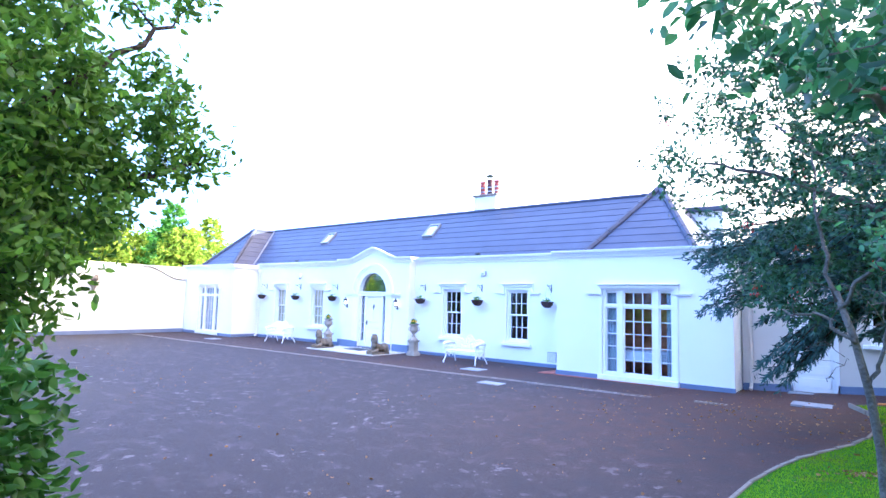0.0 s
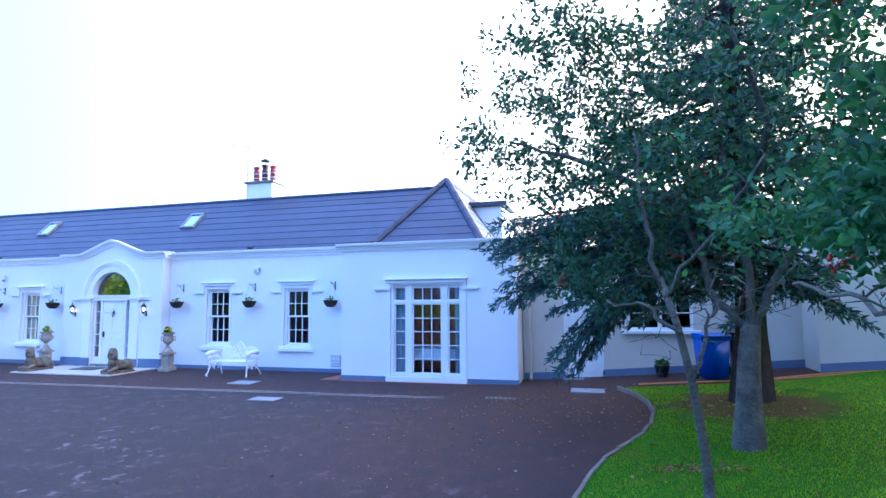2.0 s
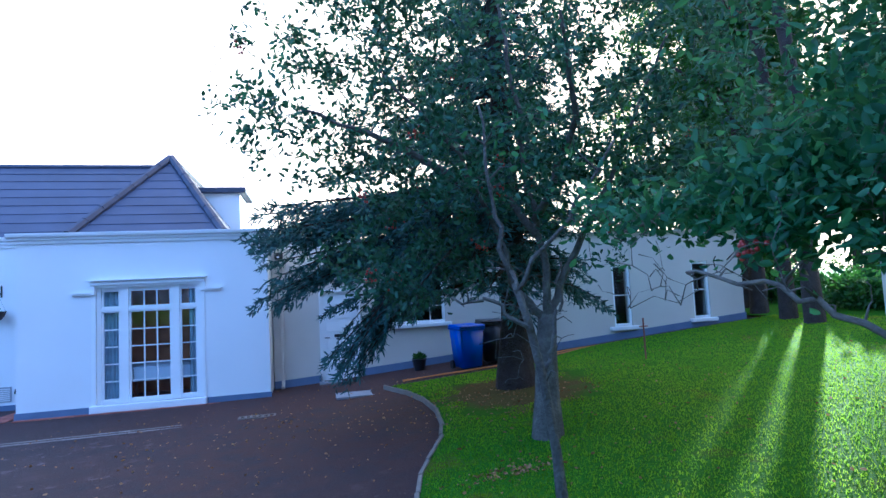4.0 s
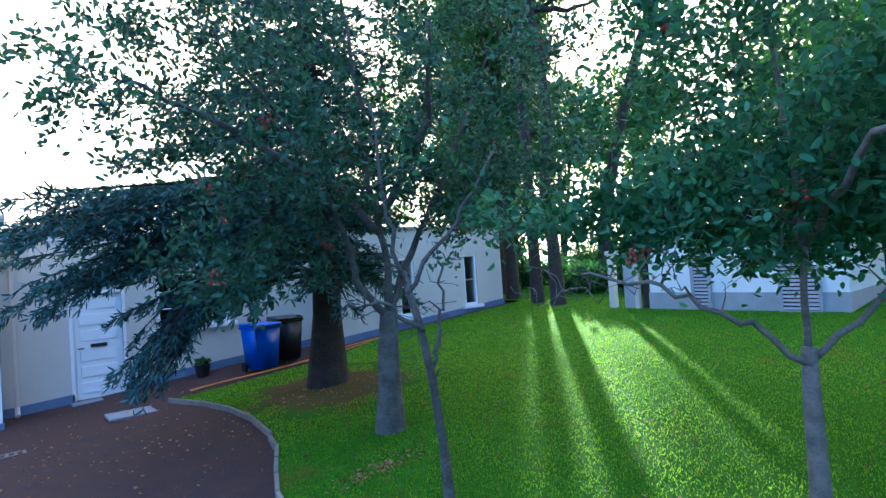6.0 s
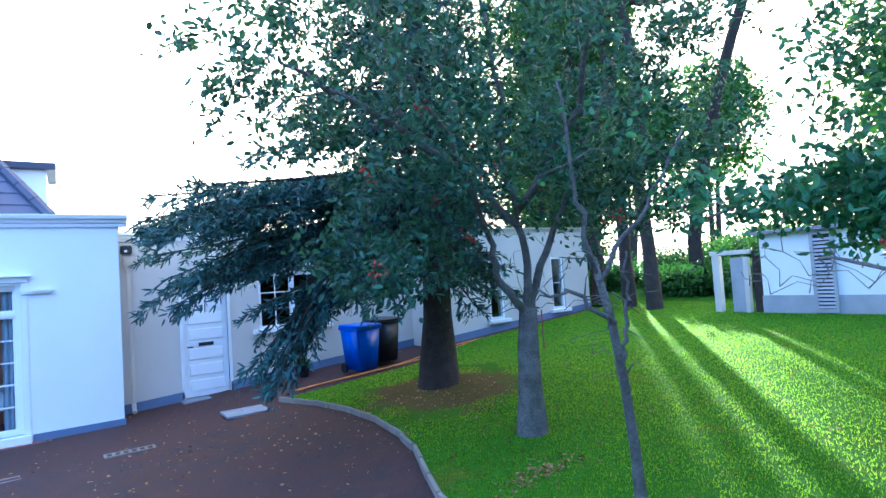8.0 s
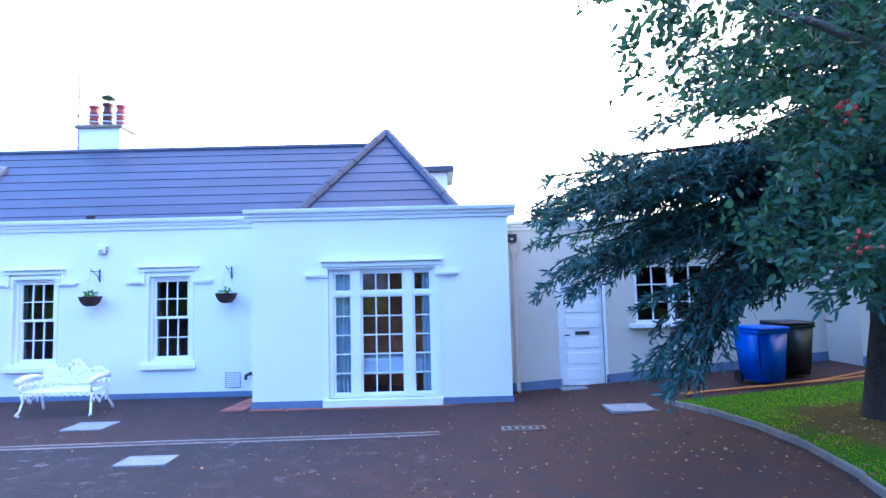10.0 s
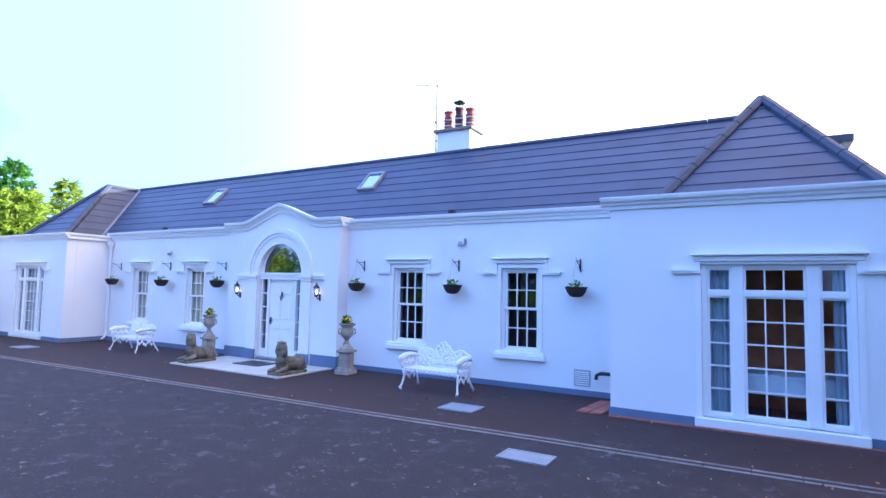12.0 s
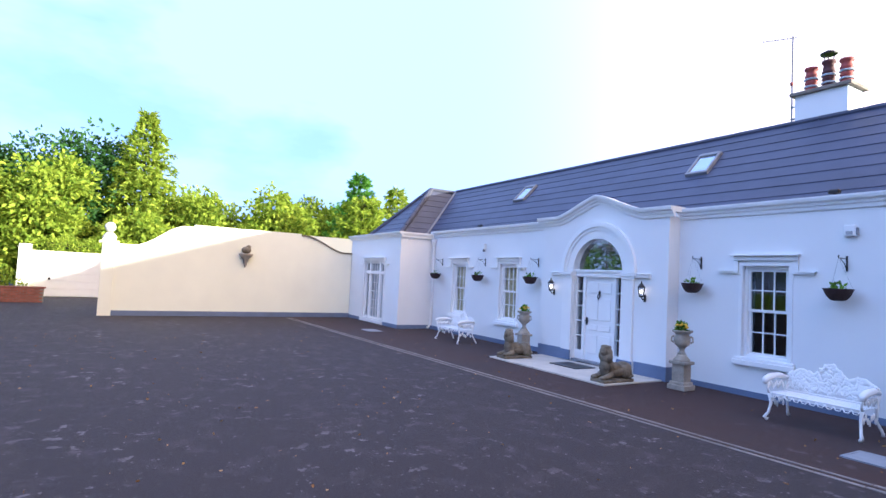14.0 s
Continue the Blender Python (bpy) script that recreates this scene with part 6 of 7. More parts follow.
def conifer(label, base, height, reach, first, leaf, bark, seed, girth=0.16, gauge=0.34, around=7, size=0.13, extra=(), dense=1.0, name="tree", slim=0.34):
    """A spruce or cypress: whorls of drooping boughs with needle-clad side shoots. reach(angle, u): bough length."""
    rng = np.random.default_rng(seed)
    t = thing(name, label, "tree", at=Matrix.Translation(base))
    bm = bmesh.new()
    stem = [(0.05 * math.sin(k * 0.9), 0.05 * math.cos(k * 1.1), height * k / 10) for k in range(11)]
    tube(bm, [(0, 0, -0.2)] + stem, [girth * 1.7, girth * 1.35] + [girth * (1 - k / 10.5) for k in range(1, 11)], 10)
    pos, way, size_of = [], [], []
    z = first
    boughs = [(radians(a), zz, L, sag) for a, zz, L, sag in extra]
    while z < height - 0.2:
        u = (z - first) / (height - first)
        for k in range(around):
            ang = 2 * math.pi * (k + rng.random()) / around
            L = reach(ang, u) * rng.uniform(0.6, 1.15)
            if L >= 0.15:
                boughs.append((ang, z + rng.uniform(-0.2, 0.2), L, (0.42 * (1 - u) + 0.04) * rng.uniform(0.5, 1.3)))
        z += gauge * rng.uniform(0.85, 1.15)
    for ang, zz, L, sag in boughs:
        d = np.array((math.cos(ang), math.sin(ang), 0.0))
        pts = []
        for i in range(7):
            s = i / 6
            pts.append(d * L * s * (1 - 0.08 * s) + np.array((0, 0, zz + L * (0.16 * s - sag * s * s + 0.10 * s ** 4))))
        tube(bm, pts, [max(0.006, girth * 0.22 * (1 - 0.9 * i / 6) * min(1.0, L / 2)) for i in range(7)], 4)
        shoots = max(4, int(L * 9 * dense))
        for q in range(shoots):
            s = rng.uniform(0.22, 1.0)
            i = min(int(s * 6), 5)
            a = np.array(pts[i]) + (np.array(pts[i + 1]) - np.array(pts[i])) * (s * 6 - i)
            along_d = unit((np.array(pts[i + 1]) - np.array(pts[i]))[None])[0]
            side = np.cross(along_d, (0, 0, 1.0)) * (1 if q % 2 else -1)
            sl = (0.16 + 0.42 * L * 0.35 * (1.05 - s) + 0.1) * rng.uniform(0.7, 1.3)
            sd = unit((along_d * 0.75 + side * rng.uniform(0.5, 1.0) + np.array((0, 0, -0.28 + rng.normal(0, 0.15))))[None])[0]
            m = max(5, int(sl * 30 * dense))
            w = rng.random((m, 1))
            pos.append(a + sd * sl * w + np.array((0, 0, -0.14)) * sl * w * w)
            way.append(sd * 0.9 + rng.normal(0, 0.42, (m, 3)))
    part("trunk", bm, bark, t, "", True)
    pos, way = np.concatenate(pos), np.concatenate(way)
    cr = leaf_mesh("crown", pos, way, size * rng.uniform(0.7, 1.3, len(pos)), size * slim, leaf, rng, 0.15)
    cr.parent = t
    return t


def bush_mass(name, label, category, blobs_, leaf, size, count, seed, trunk_r=0.0, kind=""):
    """A dense shrub or far tree: leafy lumps of uneven outline round short stems."""
    rng = np.random.default_rng(seed)
    base = blobs_[0][0]
    t = thing(name, label, category, at=Matrix.Translation((base[0], base[1], ramp_z(base[0]) - 0.1)), kind=kind)
    org = np.array((base[0], base[1], ramp_z(base[0]) - 0.1))
    bm = bmesh.new()
    pos, way = [], []
    vol = np.array([b[1][0] * b[1][1] * b[1][2] for b in blobs_]) ** 0.67
    for (c, r), v in zip(blobs_, vol / vol.sum()):
        c, r = np.array(c) - org, np.array(r)
        tube(bm, [(rng.normal(0, 0.1), rng.normal(0, 0.1), 0.0), tuple(c * (0.5, 0.5, 0.5)), tuple(c)], [max(trunk_r, 0.05), max(trunk_r, 0.05) * 0.6, 0.03], 6)
        lumps = max(14, int(44 * v * len(blobs_)))
        d = unit(rng.normal(size=(lumps, 3)))
        lump_c = c + d * r * rng.uniform(0.55, 1.0, (lumps, 1))
        for lc in lump_c:
            k = max(4, int(count * v / lumps))
            lr = r.mean() * rng.uniform(0.20, 0.42)
            dd = unit(rng.normal(size=(k, 3)))
            pos.append(lc + dd * lr * rng.uniform(0.5, 1.05, (k, 1)))
            way.append(dd * 0.8 + rng.normal(0, 0.6, (k, 3)) + np.array((0, 0, -0.1)))
            tube(bm, [tuple(c), tuple(lc)], [0.03, 0.008], 4)
    part("trunk", bm, DARK_BARK, t)
    pos, way = np.concatenate(pos), np.concatenate(way)
    cr = leaf_mesh("crown", pos, way, size * rng.uniform(0.7, 1.3, len(pos)), size * 0.6, leaf, rng)
    cr.parent = t
    return t


def gz(x, y):
    return lawn_z(x, y) - 0.02


# spruce beside the annexe, boughs sweeping down over the asphalt
rng_low = random.Random(77)
LOW_BOUGHS = [(rng_low.uniform(177, 193), rng_low.uniform(2.3, 2.8), rng_low.uniform(2.8, 3.5), rng_low.uniform(0.70, 0.90)) for _ in range(13)]
LOW_BOUGHS += [(rng_low.uniform(163, 198), rng_low.uniform(2.6, 3.5), rng_low.uniform(4.1, 4.75), rng_low.uniform(0.30, 0.48)) for _ in range(14)]
LOW_BOUGHS += [(rng_low.uniform(204, 250), rng_low.uniform(2.9, 3.7), rng_low.uniform(2.0, 3.1), rng_low.uniform(0.36, 0.62)) for _ in range(12)]
LOW_BOUGHS += [(10, 2.0, 1.6, 0.6), (340, 1.9, 1.7, 0.55), (25, 2.2, 1.9, 0.6)]


def spruce_reach(a, u):
    west = max(0.0, -math.cos(a))
    south = max(0.0, -math.sin(a))
    full = 2.3 + 2.3 * west ** 1.2 - 0.9 * south * (1 - west)
    return full * (1 - u) ** (0.8 + 0.55 * west) * (0.82 + 0.36 * noise.noise((math.cos(a) * 1.5, math.sin(a) * 1.5, u * 9)))


conifer("blue-green spruce with boughs drooping over the drive", (17.97, -4.68, gz(17.97, -4.68)), 11.5, spruce_reach, 2.0, LEAF_SPRUCE, DARK_BARK, 11, girth=0.27, gauge=0.28, around=9, size=0.13, dense=1.35, extra=LOW_BOUGHS, slim=0.21)


# rowan, whitebeam and the slim sapling on the lawn
bz = gz(17.23, -7.62)
broadleaf("grey-barked rowan with small leaves and a few red berries", (17.23, -7.62, bz),
          [(0, 0, 0), (0.02, 0, 0.5), (0.05, 0.02, 1.0), (0.10, 0.03, 1.45)],
          [[(0.10, 0.03, 1.35), (-0.28, 0.05, 1.75), (-0.42, 0.05, 2.3), (-0.9, 0.0, 3.4), (-1.8, -0.1, 4.3)],
           [(0.12, 0.03, 1.40), (0.10, 0.0, 2.1), (0.0, 0.1, 3.0), (-0.2, 0.0, 4.6), (-0.3, 0.2, 6.0)],
           [(0.12, 0.03, 1.40), (0.45, 0.05, 2.1), (0.75, 0.0, 2.6), (1.3, -0.2, 3.8), (1.9, -0.3, 5.0)],
           [(0.05, 0.02, 2.4), (-0.3, 0.9, 3.4), (-0.9, 1.5, 4.4)], [(0.05, 0.02, 2.6), (0.2, -0.9, 3.6), (-0.3, -1.6, 4.4)],
           [(-0.7, 0.0, 3.0), (-1.8, 0.1, 3.6), (-2.7, 0.0, 3.9)]],
          [((17.1, -7.6, 5.3), (2.5, 2.4, 2.4), 330), ((15.2, -7.4, 4.6), (1.7, 1.4, 1.4), 120, 0.75), ((15.0, -7.0, 5.4), (1.2, 1.2, 0.9), 50, 0.6), ((19.0, -7.9, 4.5), (1.9, 1.7, 1.9), 180), ((19.3, -7.6, 3.2), (1.3, 1.2, 0.6), 70), ((16.9, -7.6, 3.5), (2.3, 1.5, 0.6), 100), ((15.8, -7.4, 2.55), (1.1, 0.7, 0.65), 48), ((17.9, -8.2, 2.7), (0.8, 0.6, 0.5), 16, 0.6), ((17.0, -7.7, 2.2), (1.0, 0.8, 0.6), 40, 0), ((14.6, -7.6, 3.9), (0.8, 0.7, 0.5), 14, 0.6), ((15.0, -7.5, 4.6), (1.6, 1.3, 1.0), 50, 0)],
          BARK, LEAF_ROWAN, 0.090, 32, 0.12, 21, 0.165, berries=26, stout=0.30)
bz = gz(17.53, -12.06)
broadleaf("whitebeam with broad grey-green leaves and red berries", (17.53, -12.06, bz),
          [(0, 0, 0), (0.0, 0.0, 0.4), (-0.02, 0.0, 0.9), (0.0, 0.0, 1.28)],
          [[(0.0, 0.0, 1.2), (-0.28, 0.3, 1.48), (-0.55, 0.7, 1.70), (-0.7, 1.2, 1.82)],
           [(0.0, 0.0, 1.2), (0.02, 0.0, 2.0), (0.05, 0.05, 3.0), (0.0, 0.1, 4.2)],
           [(0.0, 0.0, 1.15), (0.5, -0.35, 1.6), (1.1, -0.7, 2.3), (1.7, -1.0, 3.2)],
           [(0.02, 0.0, 1.9), (-0.6, -0.6, 2.5), (-1.0, -1.4, 2.6), (-1.2, -1.9, 2.65)], [(0.03, 0.0, 2.1), (0.0, 0.9, 2.4), (-0.4, 1.7, 2.3), (-0.6, 2.1, 2.15)]],
          [((18.2, -12.3, 3.9), (1.8, 1.9, 1.6), 340), ((16.6, -13.4, 3.4), (0.6, 0.5, 0.45), 22), ((16.35, -14.1, 3.1), (0.4, 0.4, 0.25), 7), ((16.75, -10.95, 2.2), (0.65, 0.6, 0.35), 48, 0), ((16.9, -10.4, 2.62), (0.55, 0.6, 0.14), 24, 0.7), ((17.45, -11.1, 2.6), (0.6, 0.6, 0.3), 50),
           ((19.5, -12.6, 3.2), (1.5, 1.5, 1.3), 170), ((18.2, -11.8, 2.65), (1.3, 1.1, 0.5), 120), ((17.3, -11.75, 2.6), (0.8, 0.7, 0.5), 44, 0.6), ((17.2, -11.6, 2.25), (0.6, 0.6, 0.35), 40, 0)],
          PALE_BARK, LEAF_BEAM, 0.082, 44, 0.13, 22, 0.070, berries=16, stout=0.27)
bz = gz(16.47, -9.62)
broadleaf("slim bare-stemmed sapling with dead lower twigs", (16.47, -9.62, bz),
          [(0, 0, 0), (-0.03, 0.0, 0.5), (-0.10, 0.0, 1.05), (-0.20, 0.0, 1.55), (-0.33, 0.02, 2.0)],
          [[(-0.10, 0.0, 1.1), (0.0, 0.03, 1.35), (0.10, 0.05, 1.65), (0.14, 0.06, 2.05)], [(-0.2, 0.0, 1.5), (-0.45, 0.1, 1.75), (-0.8, 0.15, 1.8)],
           [(-0.33, 0.02, 1.9), (-0.45, 0.05, 2.6), (-0.5, 0.1, 3.4)], [(-0.3, 0.02, 1.8), (0.1, -0.2, 2.4), (0.5, -0.3, 3.0)]],
          [((16.1, -9.5, 3.3), (0.7, 0.7, 0.5), 12, 0.5), ((16.25, -9.55, 1.9), (0.55, 0.5, 0.6), 46, 0)], BARK, LEAF_BEAM, 0.085, 9, 0.12, 23, 0.045, stout=0.36)

# the tree and hedge at the gateway
broadleaf("leafy beech leaning over the clipped hedge", (12.1, -16.0, -0.08),
          [(0, 0, 0), (0, 0, 0.9), (0.05, 0.05, 1.7)],
          [[(0.05, 0.05, 1.5), (0.3, 0.6, 2.3), (0.1, 1.4, 3.0), (-0.05, 1.9, 3.25)], [(0.05, 0.05, 1.7), (0.1, 0.2, 3.2), (0.2, 0.3, 5.2)], [(0.05, 0.05, 1.6), (-0.6, -0.2, 2.8), (-1.0, -0.3, 4.0)], [(0.05, 0.05, 1.5), (0.7, 0.1, 2.2), (1.1, 0.2, 2.6)],
           [(0.1, 0.15, 2.6), (0.3, 0.9, 3.6), (0.2, 1.5, 4.2)]],
          [((12.1, -15.85, 3.4), (0.95, 0.92, 1.35), 260), ((12.3, -15.85, 2.3), (0.85, 0.8, 0.7), 150), ((11.7, -16.2, 4.9), (0.5, 0.5, 0.7), 40), ((12.15, -14.65, 3.3), (0.4, 0.5, 0.5), 40, 0.8), ((12.3, -15.15, 2.75), (0.55, 0.45, 0.5), 60), ((12.0, -15.4, 4.7), (0.5, 0.4, 0.7), 18, 0.5), ((12.05, -14.15, 3.2), (0.25, 0.2, 0.2), 7, 0.6), ((12.3, -14.6, 4.3), (0.35, 0.35, 0.5), 12, 0.5)], DARK_BARK, LEAF_BEECH, 0.074, 54, 0.12, 24, 0.13, stout=0.25)


def clipped_hedge(a, b, thick, height, seed):
    rng = np.random.default_rng(seed)
    a, b = np.array(a, float), np.array(b, float)
    d = (b - a) / np.linalg.norm(b - a)
    s = np.array((-d[1], d[0]))
    length = np.linalg.norm(b - a)
    h = thing("hedge", "clipped dark green hedge beside the gateway", "hedge")
    core = boxes((0.12, length - 0.12, -thick / 2 + 0.14, thick / 2 - 0.14, -0.1, height - 0.14))
    bmesh.ops.transform(core, verts=core.verts[:], matrix=Matrix.Translation((a[0], a[1], 0)) @ Matrix.Rotation(math.atan2(d[1], d[0]), 4, "Z"))
    part("twiggy_core", core, DARK_BARK, h)
    n = 26000
    face = rng.choice(4, n, p=[0.36, 0.36, 0.16, 0.12])
    u, v = rng.random(n) * length, rng.random(n) * height
    w = (rng.random(n) - 0.5) * thick
    x = np.where(face == 0, u, np.where(face == 1, u, np.where(face == 2, u, 0.0)))
    y = np.where(face == 0, -thick / 2, np.where(face == 1, thick / 2, w))
    z = np.where(face == 2, height, v)
    bump = 0.10 * np.sin(x * 2.3) * np.sin(z * 2.9 + 1)
    nrm = np.stack([np.where(face == 3, -1.0, 0), np.where(face == 0, -1.0, np.where(face == 1, 1.0, 0)), np.where(face == 2, 1.0, 0)], 1)
    loc = np.stack([x, y, z], 1) + nrm * (bump[:, None] + rng.normal(0, 0.07, (n, 1)))
    rot = np.array(((d[0], s[0], 0), (d[1], s[1], 0), (0, 0, 1.0)))
    pos = loc @ rot.T + np.array((a[0], a[1], 0))
    way = (nrm + rng.normal(0, 0.7, (n, 3))) @ rot.T
    cr = leaf_mesh("leaves", pos, way, 0.06 * rng.uniform(0.7, 1.3, n), 0.034, LEAF_HEDGE, rng)
    cr.parent = h


clipped_hedge((14.12, -15.92), (9.7, -19.0), 0.9, 1.80, 31)

# dark conifers and pines beyond the annexe and the store
def pine(base, height, crown_base, reach, seed, lean=(0, 0), girth=0.17, crowd=170, label="tall pine with a bare trunk and ragged high crown"):
    bx, by = base
    z0 = gz(bx, by)
    top = (lean[0], lean[1], height)
    rng = np.random.default_rng(seed)
    trunk = [(lean[0] * s * s + rng.normal(0, 0.5 * girth * (s > 0)), lean[1] * s * s + rng.normal(0, 0.5 * girth * (s > 0)), height * s) for s in (0, 0.12, 0.24, 0.36, 0.48, 0.6, 0.75, 0.9)]
    limbs = []
    for k in range(9):
        s = crown_base / height + (1 - crown_base / height) * (k + 0.5) / 9.5
        a = rng.uniform(0, 6.28)
        p = Vector((lean[0] * s * s, lean[1] * s * s, height * s))
        d = Vector((math.cos(a), math.sin(a), rng.uniform(0.0, 0.5)))
        limbs.append([p, p + d * reach * 0.5, p + d * reach + Vector((0, 0, 0.3))])
    c = (bx + lean[0] * 0.8, by + lean[1] * 0.8, z0 + (height + crown_base) / 2 + 0.4)
    broadleaf(label, (bx, by, z0), trunk, limbs, [(c, (reach, reach, (height - crown_base) / 2 + 0.3), crowd)], DARK_BARK, LEAF_DARK, 0.16, 42, 0.22, seed, girth, name="pine_tree", sides=8)


pine((25.62, -2.86), 13.0, 7.2, 2.0, 42, (-0.2, 0.6), 0.17)
pine((25.34, -3.82), 13.5, 7.9, 2.0, 41, (0.2, 0.5), 0.18)
pine((26.3, -1.25), 11.5, 3.6, 1.9, 43, (0.1, 0.5), 0.2, crowd=300)
pine((29.3, -2.75), 13.0, 9.0, 2.2, 44, (2.4, -3.4), 0.22)
pine((27.6, 2.2), 12.0, 2.6, 2.6, 45, crowd=320)
pine((27.2, 0.1), 12.5, 3.0, 1.9, 47, (0.2, -0.3), 0.15, crowd=300)


def cypress_reach(r, p=0.9):
    return lambda a, u: r * (1 - u) ** p


for k, (x, y, h, r) in enumerate(((30.0, 4.6, 11.0, 2.6), (32.5, 7.5, 12.0, 3.0), (29.0, 9.5, 11.0, 2.8))):
    conifer("dense dark conifer behind the annexe", (x, y, gz(x, y)), h, cypress_reach(r), 0.8, LEAF_DARK, DARK_BARK, 51 + k, girth=0.17, gauge=0.55, around=7, size=0.24, dense=0.6)
for k, (x, y, rx, h) in enumerate(((29.9, -9.9, 2.9, 9.0), (28.6, -13.2, 3.2, 10.0), (33.5, -10.8, 3.2, 11.0), (27.6, -16.5, 3.0, 9.5), (24.5, -19.5, 3.0, 9.0))):
    z0 = ramp_z(x)
    bush_mass("tree", "tall full-crowned deciduous tree of dense mid-green leaves", "tree",
              [((x, y, z0 + h * 0.55), (rx, rx, h * 0.42)), ((x - 0.9, y + 0.7, z0 + h * 0.42), (rx * 0.8, rx * 0.7, h * 0.3)), ((x + 0.6, y - 0.8, z0 + h * 0.7), (rx * 0.7, rx * 0.7, h * 0.28))],
              LEAF_MID, 0.20, 9000, 61 + k, 0.16)
# the three tall columns near (27.5, 1) are added to block sun from the lawn
for k, (x, y, r, h) in enumerate(((32.0, -2.2, 1.4, 1.2), (35.0, -1.6, 1.8, 1.5), (36.5, 3.2, 1.9, 1.2), (34.5, -4.2, 2.0, 1.8), (32.5, -6.2, 1.7, 1.7), (38.0, 0.5, 2.2, 1.5), (38.5, -7.5, 2.4, 2.4), (36.0, -2.0, 2.0, 1.7), (36.5, -5.0, 2.0, 1.8), (27.65, 0.75, 0.8, 4.6), (28.2, -4.6, 1.0, 0.85), (27.7, -3.3, 0.9, 0.8), (28.6, -2.2, 0.9, 0.8), (27.6, -5.5, 0.8, 0.9), (28.9, 0.6, 0.9, 0.9), (30.8, -5.4, 1.2, 1.9), (31.2, -3.9, 1.1, 1.6), (27.9, 1.5, 0.8, 3.7), (27.0, 1.1, 0.8, 3.0))):
    bush_mass("shrub", "dark laurel shrub under the pines, screening the low sun", "shrub", [((x, y, ramp_z(x) + h * 0.5), (r, r, h * 0.55)), ((x + 0.6, y - 0.5, ramp_z(x) + h * 0.45), (r * 0.8, r * 0.8, h * 0.5))], LEAF_DARK, 0.13, 3000, 71 + k)

# high crowns added in the sun's path, so that the lawn streaks end
for k, (x, y, z, rx, rz) in enumerate(((41.5, 8.4, 9.6, 3.5, 3.5), (39.0, 12.4, 9.4, 3.4, 3.8), (44.5, 5.0, 10.0, 3.0, 3.6))):
    bush_mass("tree", "tall dark tree added beyond the pines to shade the lawn", "tree", [((x, y, z), (rx, rx, rz)), ((x + 0.8, y - 0.6, z + 1.4), (rx * 0.75, rx * 0.75, rz * 0.7))], LEAF_DARK, 0.30, 5200, 131 + k, 0.2)

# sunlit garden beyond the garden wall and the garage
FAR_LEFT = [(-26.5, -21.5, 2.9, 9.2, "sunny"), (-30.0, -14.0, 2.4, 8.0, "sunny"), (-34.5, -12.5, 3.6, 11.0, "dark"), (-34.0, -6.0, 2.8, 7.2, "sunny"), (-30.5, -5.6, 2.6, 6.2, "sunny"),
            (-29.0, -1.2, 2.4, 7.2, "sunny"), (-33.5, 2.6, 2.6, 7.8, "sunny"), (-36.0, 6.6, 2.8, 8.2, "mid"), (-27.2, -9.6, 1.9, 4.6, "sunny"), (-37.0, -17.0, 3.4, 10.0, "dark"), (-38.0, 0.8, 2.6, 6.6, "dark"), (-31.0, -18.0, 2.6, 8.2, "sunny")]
# the sunny tone carries some of the evening light in its leaf colour
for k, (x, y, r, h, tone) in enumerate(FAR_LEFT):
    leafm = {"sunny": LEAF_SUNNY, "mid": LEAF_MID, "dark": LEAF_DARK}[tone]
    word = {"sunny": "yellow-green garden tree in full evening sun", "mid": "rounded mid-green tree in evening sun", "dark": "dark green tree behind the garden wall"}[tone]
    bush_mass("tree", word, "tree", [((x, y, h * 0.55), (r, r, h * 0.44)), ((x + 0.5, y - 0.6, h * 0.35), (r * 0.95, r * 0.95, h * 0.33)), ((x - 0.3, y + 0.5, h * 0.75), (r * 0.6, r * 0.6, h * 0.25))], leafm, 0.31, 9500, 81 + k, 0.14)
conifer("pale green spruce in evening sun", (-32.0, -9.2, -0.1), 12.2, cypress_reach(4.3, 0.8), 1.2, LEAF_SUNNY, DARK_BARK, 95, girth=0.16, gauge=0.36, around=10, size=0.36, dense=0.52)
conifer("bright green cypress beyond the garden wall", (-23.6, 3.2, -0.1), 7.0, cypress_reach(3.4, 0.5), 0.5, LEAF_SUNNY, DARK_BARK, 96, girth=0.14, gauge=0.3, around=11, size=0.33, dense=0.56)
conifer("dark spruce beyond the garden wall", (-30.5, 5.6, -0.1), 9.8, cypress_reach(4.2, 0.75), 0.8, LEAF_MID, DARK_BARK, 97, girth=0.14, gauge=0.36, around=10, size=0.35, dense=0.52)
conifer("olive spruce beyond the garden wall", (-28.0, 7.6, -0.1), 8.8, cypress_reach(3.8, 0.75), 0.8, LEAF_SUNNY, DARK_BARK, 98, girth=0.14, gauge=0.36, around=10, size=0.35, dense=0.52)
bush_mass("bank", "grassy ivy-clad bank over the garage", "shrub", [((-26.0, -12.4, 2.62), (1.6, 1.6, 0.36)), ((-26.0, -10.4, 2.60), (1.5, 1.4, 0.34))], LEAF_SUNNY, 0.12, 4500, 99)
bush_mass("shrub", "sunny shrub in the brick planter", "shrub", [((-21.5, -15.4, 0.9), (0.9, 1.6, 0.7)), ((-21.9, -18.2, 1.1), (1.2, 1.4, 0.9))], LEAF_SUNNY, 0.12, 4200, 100)

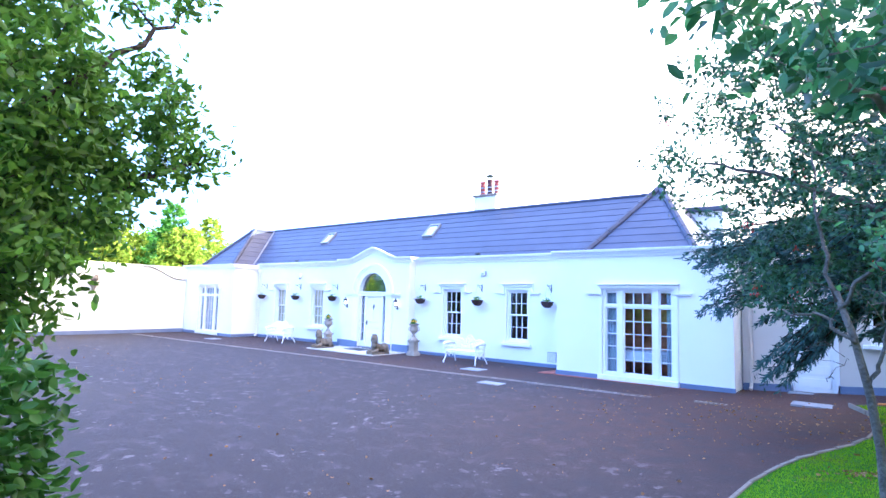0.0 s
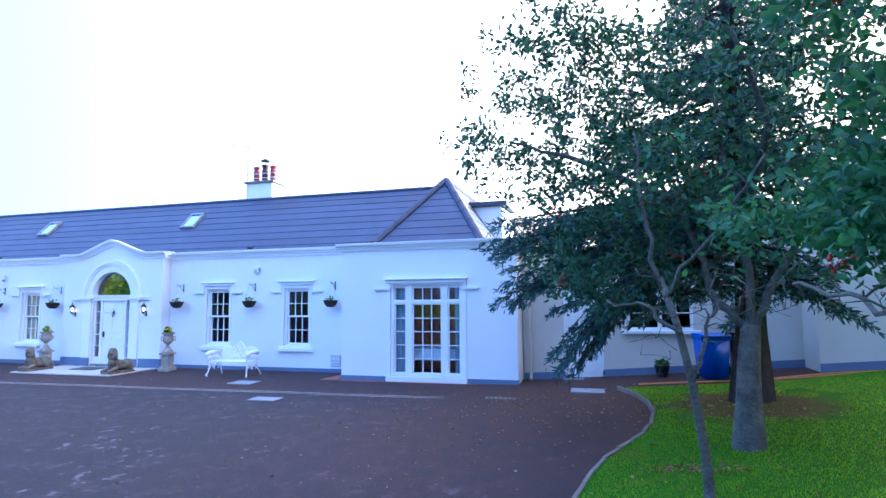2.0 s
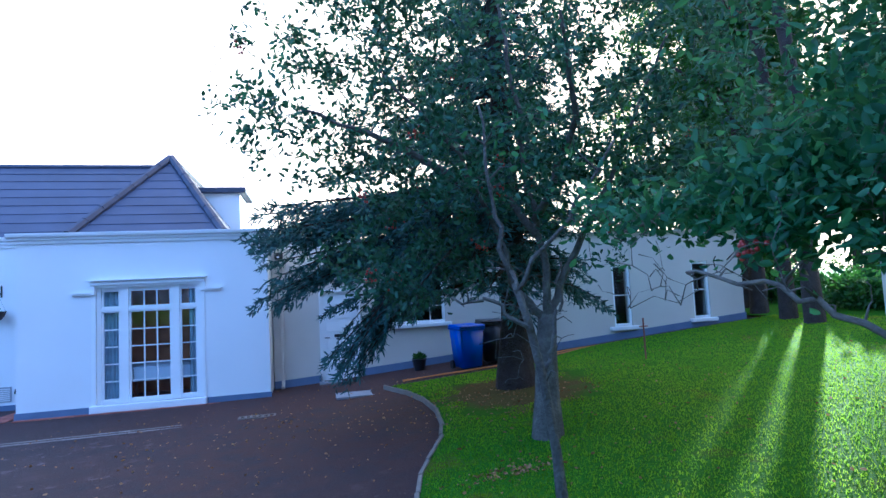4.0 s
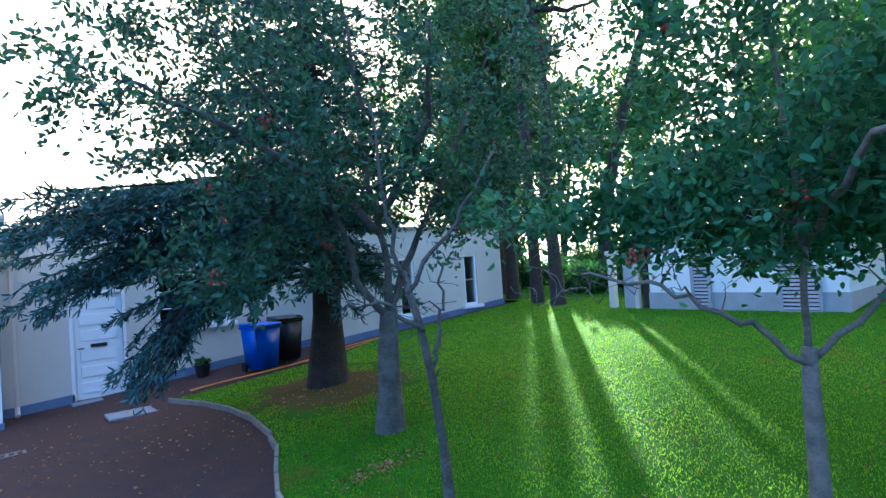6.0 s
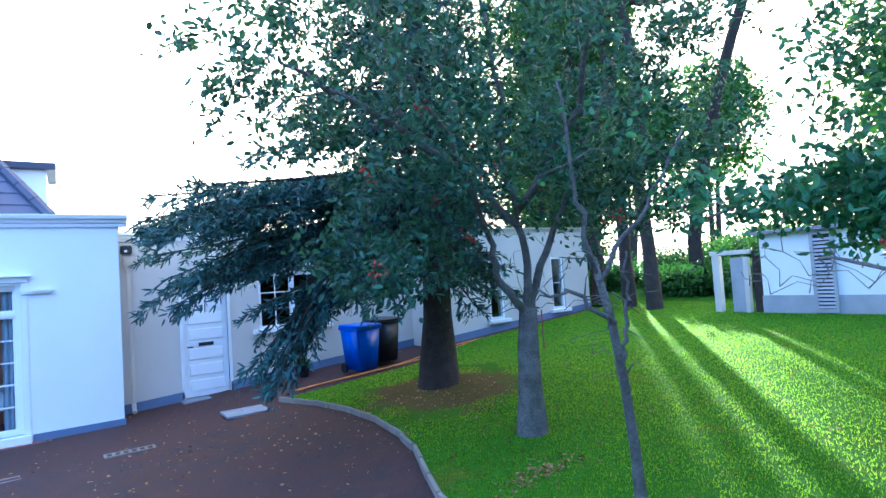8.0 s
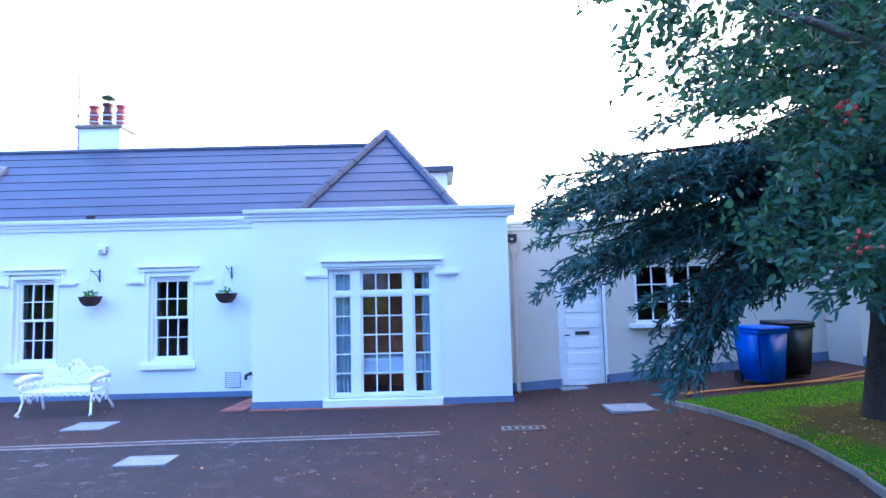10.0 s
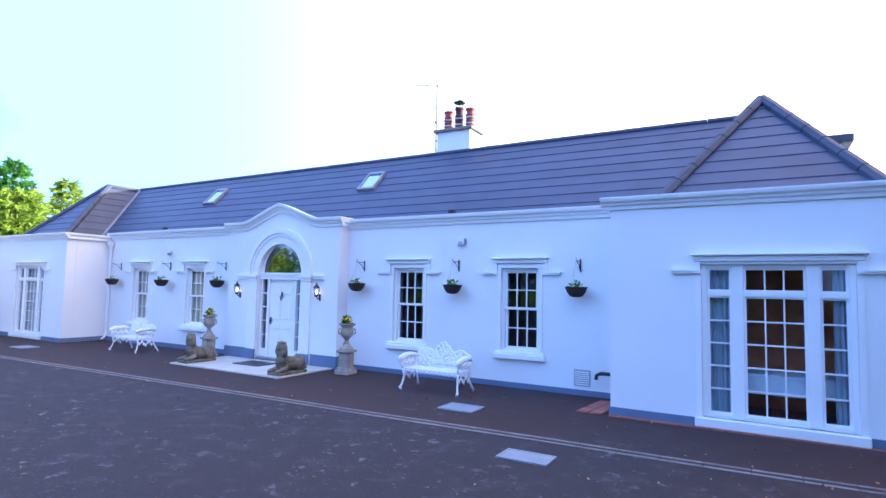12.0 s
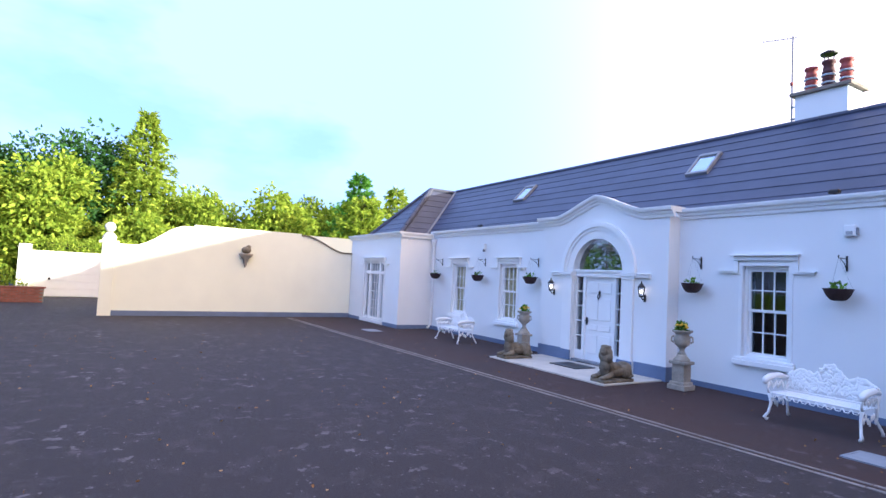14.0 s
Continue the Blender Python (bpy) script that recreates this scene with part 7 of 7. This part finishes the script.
# trees across the road, mirrored in the panes
for k, (x, y) in enumerate(((-23.0, -25.5), (-16.0, -27.0), (-8.0, -29.0), (0.5, -27.5), (9.0, -29.5), (18.0, -26.0), (26.0, -25.0))):
    bush_mass("tree", "broad green tree across the drive, mirrored in the panes", "tree", [((x, y, 5.4), (4.4, 3.2, 4.8)), ((x + 1.2, y + 0.8, 2.6), (3.4, 2.6, 2.4))], LEAF_DARK, 0.3, 4200, 111 + k, 0.2)

# fallen leaves and grass
rng_f = np.random.default_rng(5)
n = 620
fx = np.concatenate([rng_f.normal(14.6, 2.2, n), rng_f.normal(16.45, 0.28, 170), rng_f.normal(17.5, 0.8, 260), rng_f.uniform(-8, 15, 420), rng_f.uniform(16.5, 24, 420)])
fy = np.concatenate([rng_f.normal(-5.0, 2.0, n), rng_f.normal(-8.5, 0.10, 170), rng_f.normal(-5.4, 0.7, 260), rng_f.uniform(-13, -0.5, 420), rng_f.uniform(-13, -3, 420)])
keep = (fy < -0.6) & (fx < 25) & ~((fx > 8.9) & (fx < 13.7) & (fy > -1.5)) & ~((fx > 20) & (fy > -1.5))
fx, fy = fx[keep], fy[keep]
fz = np.array([(lawn_z(a, b) + 0.012) if a > kerb_x(b) and b < lawn_edge(a) else ramp_z(a) + 0.020 for a, b in zip(fx, fy)])
n = len(fx)
way = np.stack([rng_f.normal(size=n), rng_f.normal(size=n), rng_f.normal(0, 0.12, n)], 1)
fallen = leaf_mesh("fallen_leaves", np.stack([fx, fy, fz], 1), way, rng_f.uniform(0.025, 0.06, n), rng_f.uniform(0.015, 0.036, n), LEAF_FALLEN, rng_f, 0.1)
tagged(fallen, "scattered dry brown leaves on asphalt and lawn", "leaves", kind="stuff")
n = 150000
gx = 15.0 + 11.5 * rng_f.random(n) ** 1.15
gy = rng_f.uniform(-14.5, -2.0, n)
keep = np.array([a > kerb_x(b) + 0.06 and b < lawn_edge(a) - 0.03 and math.hypot(a - 17.8, b + 5.0) > 1.25 + 0.9 * noise.noise((a * 1.7, b * 1.7, 0)) for a, b in zip(gx, gy)])
gx, gy = gx[keep], gy[keep]
gzv = np.array([lawn_z(a, b) - 0.004 for a, b in zip(gx, gy)])
n = len(gx)
way = np.stack([rng_f.normal(0, 0.45, n), rng_f.normal(0, 0.45, n), np.ones(n)], 1)
blades = leaf_mesh("grass", np.stack([gx, gy, gzv], 1), way, rng_f.uniform(0.018, 0.040, n), 0.0075, GRASS_BLADE, rng_f, 0.1)
tagged(blades, "short mown grass blades", "grass", kind="stuff")
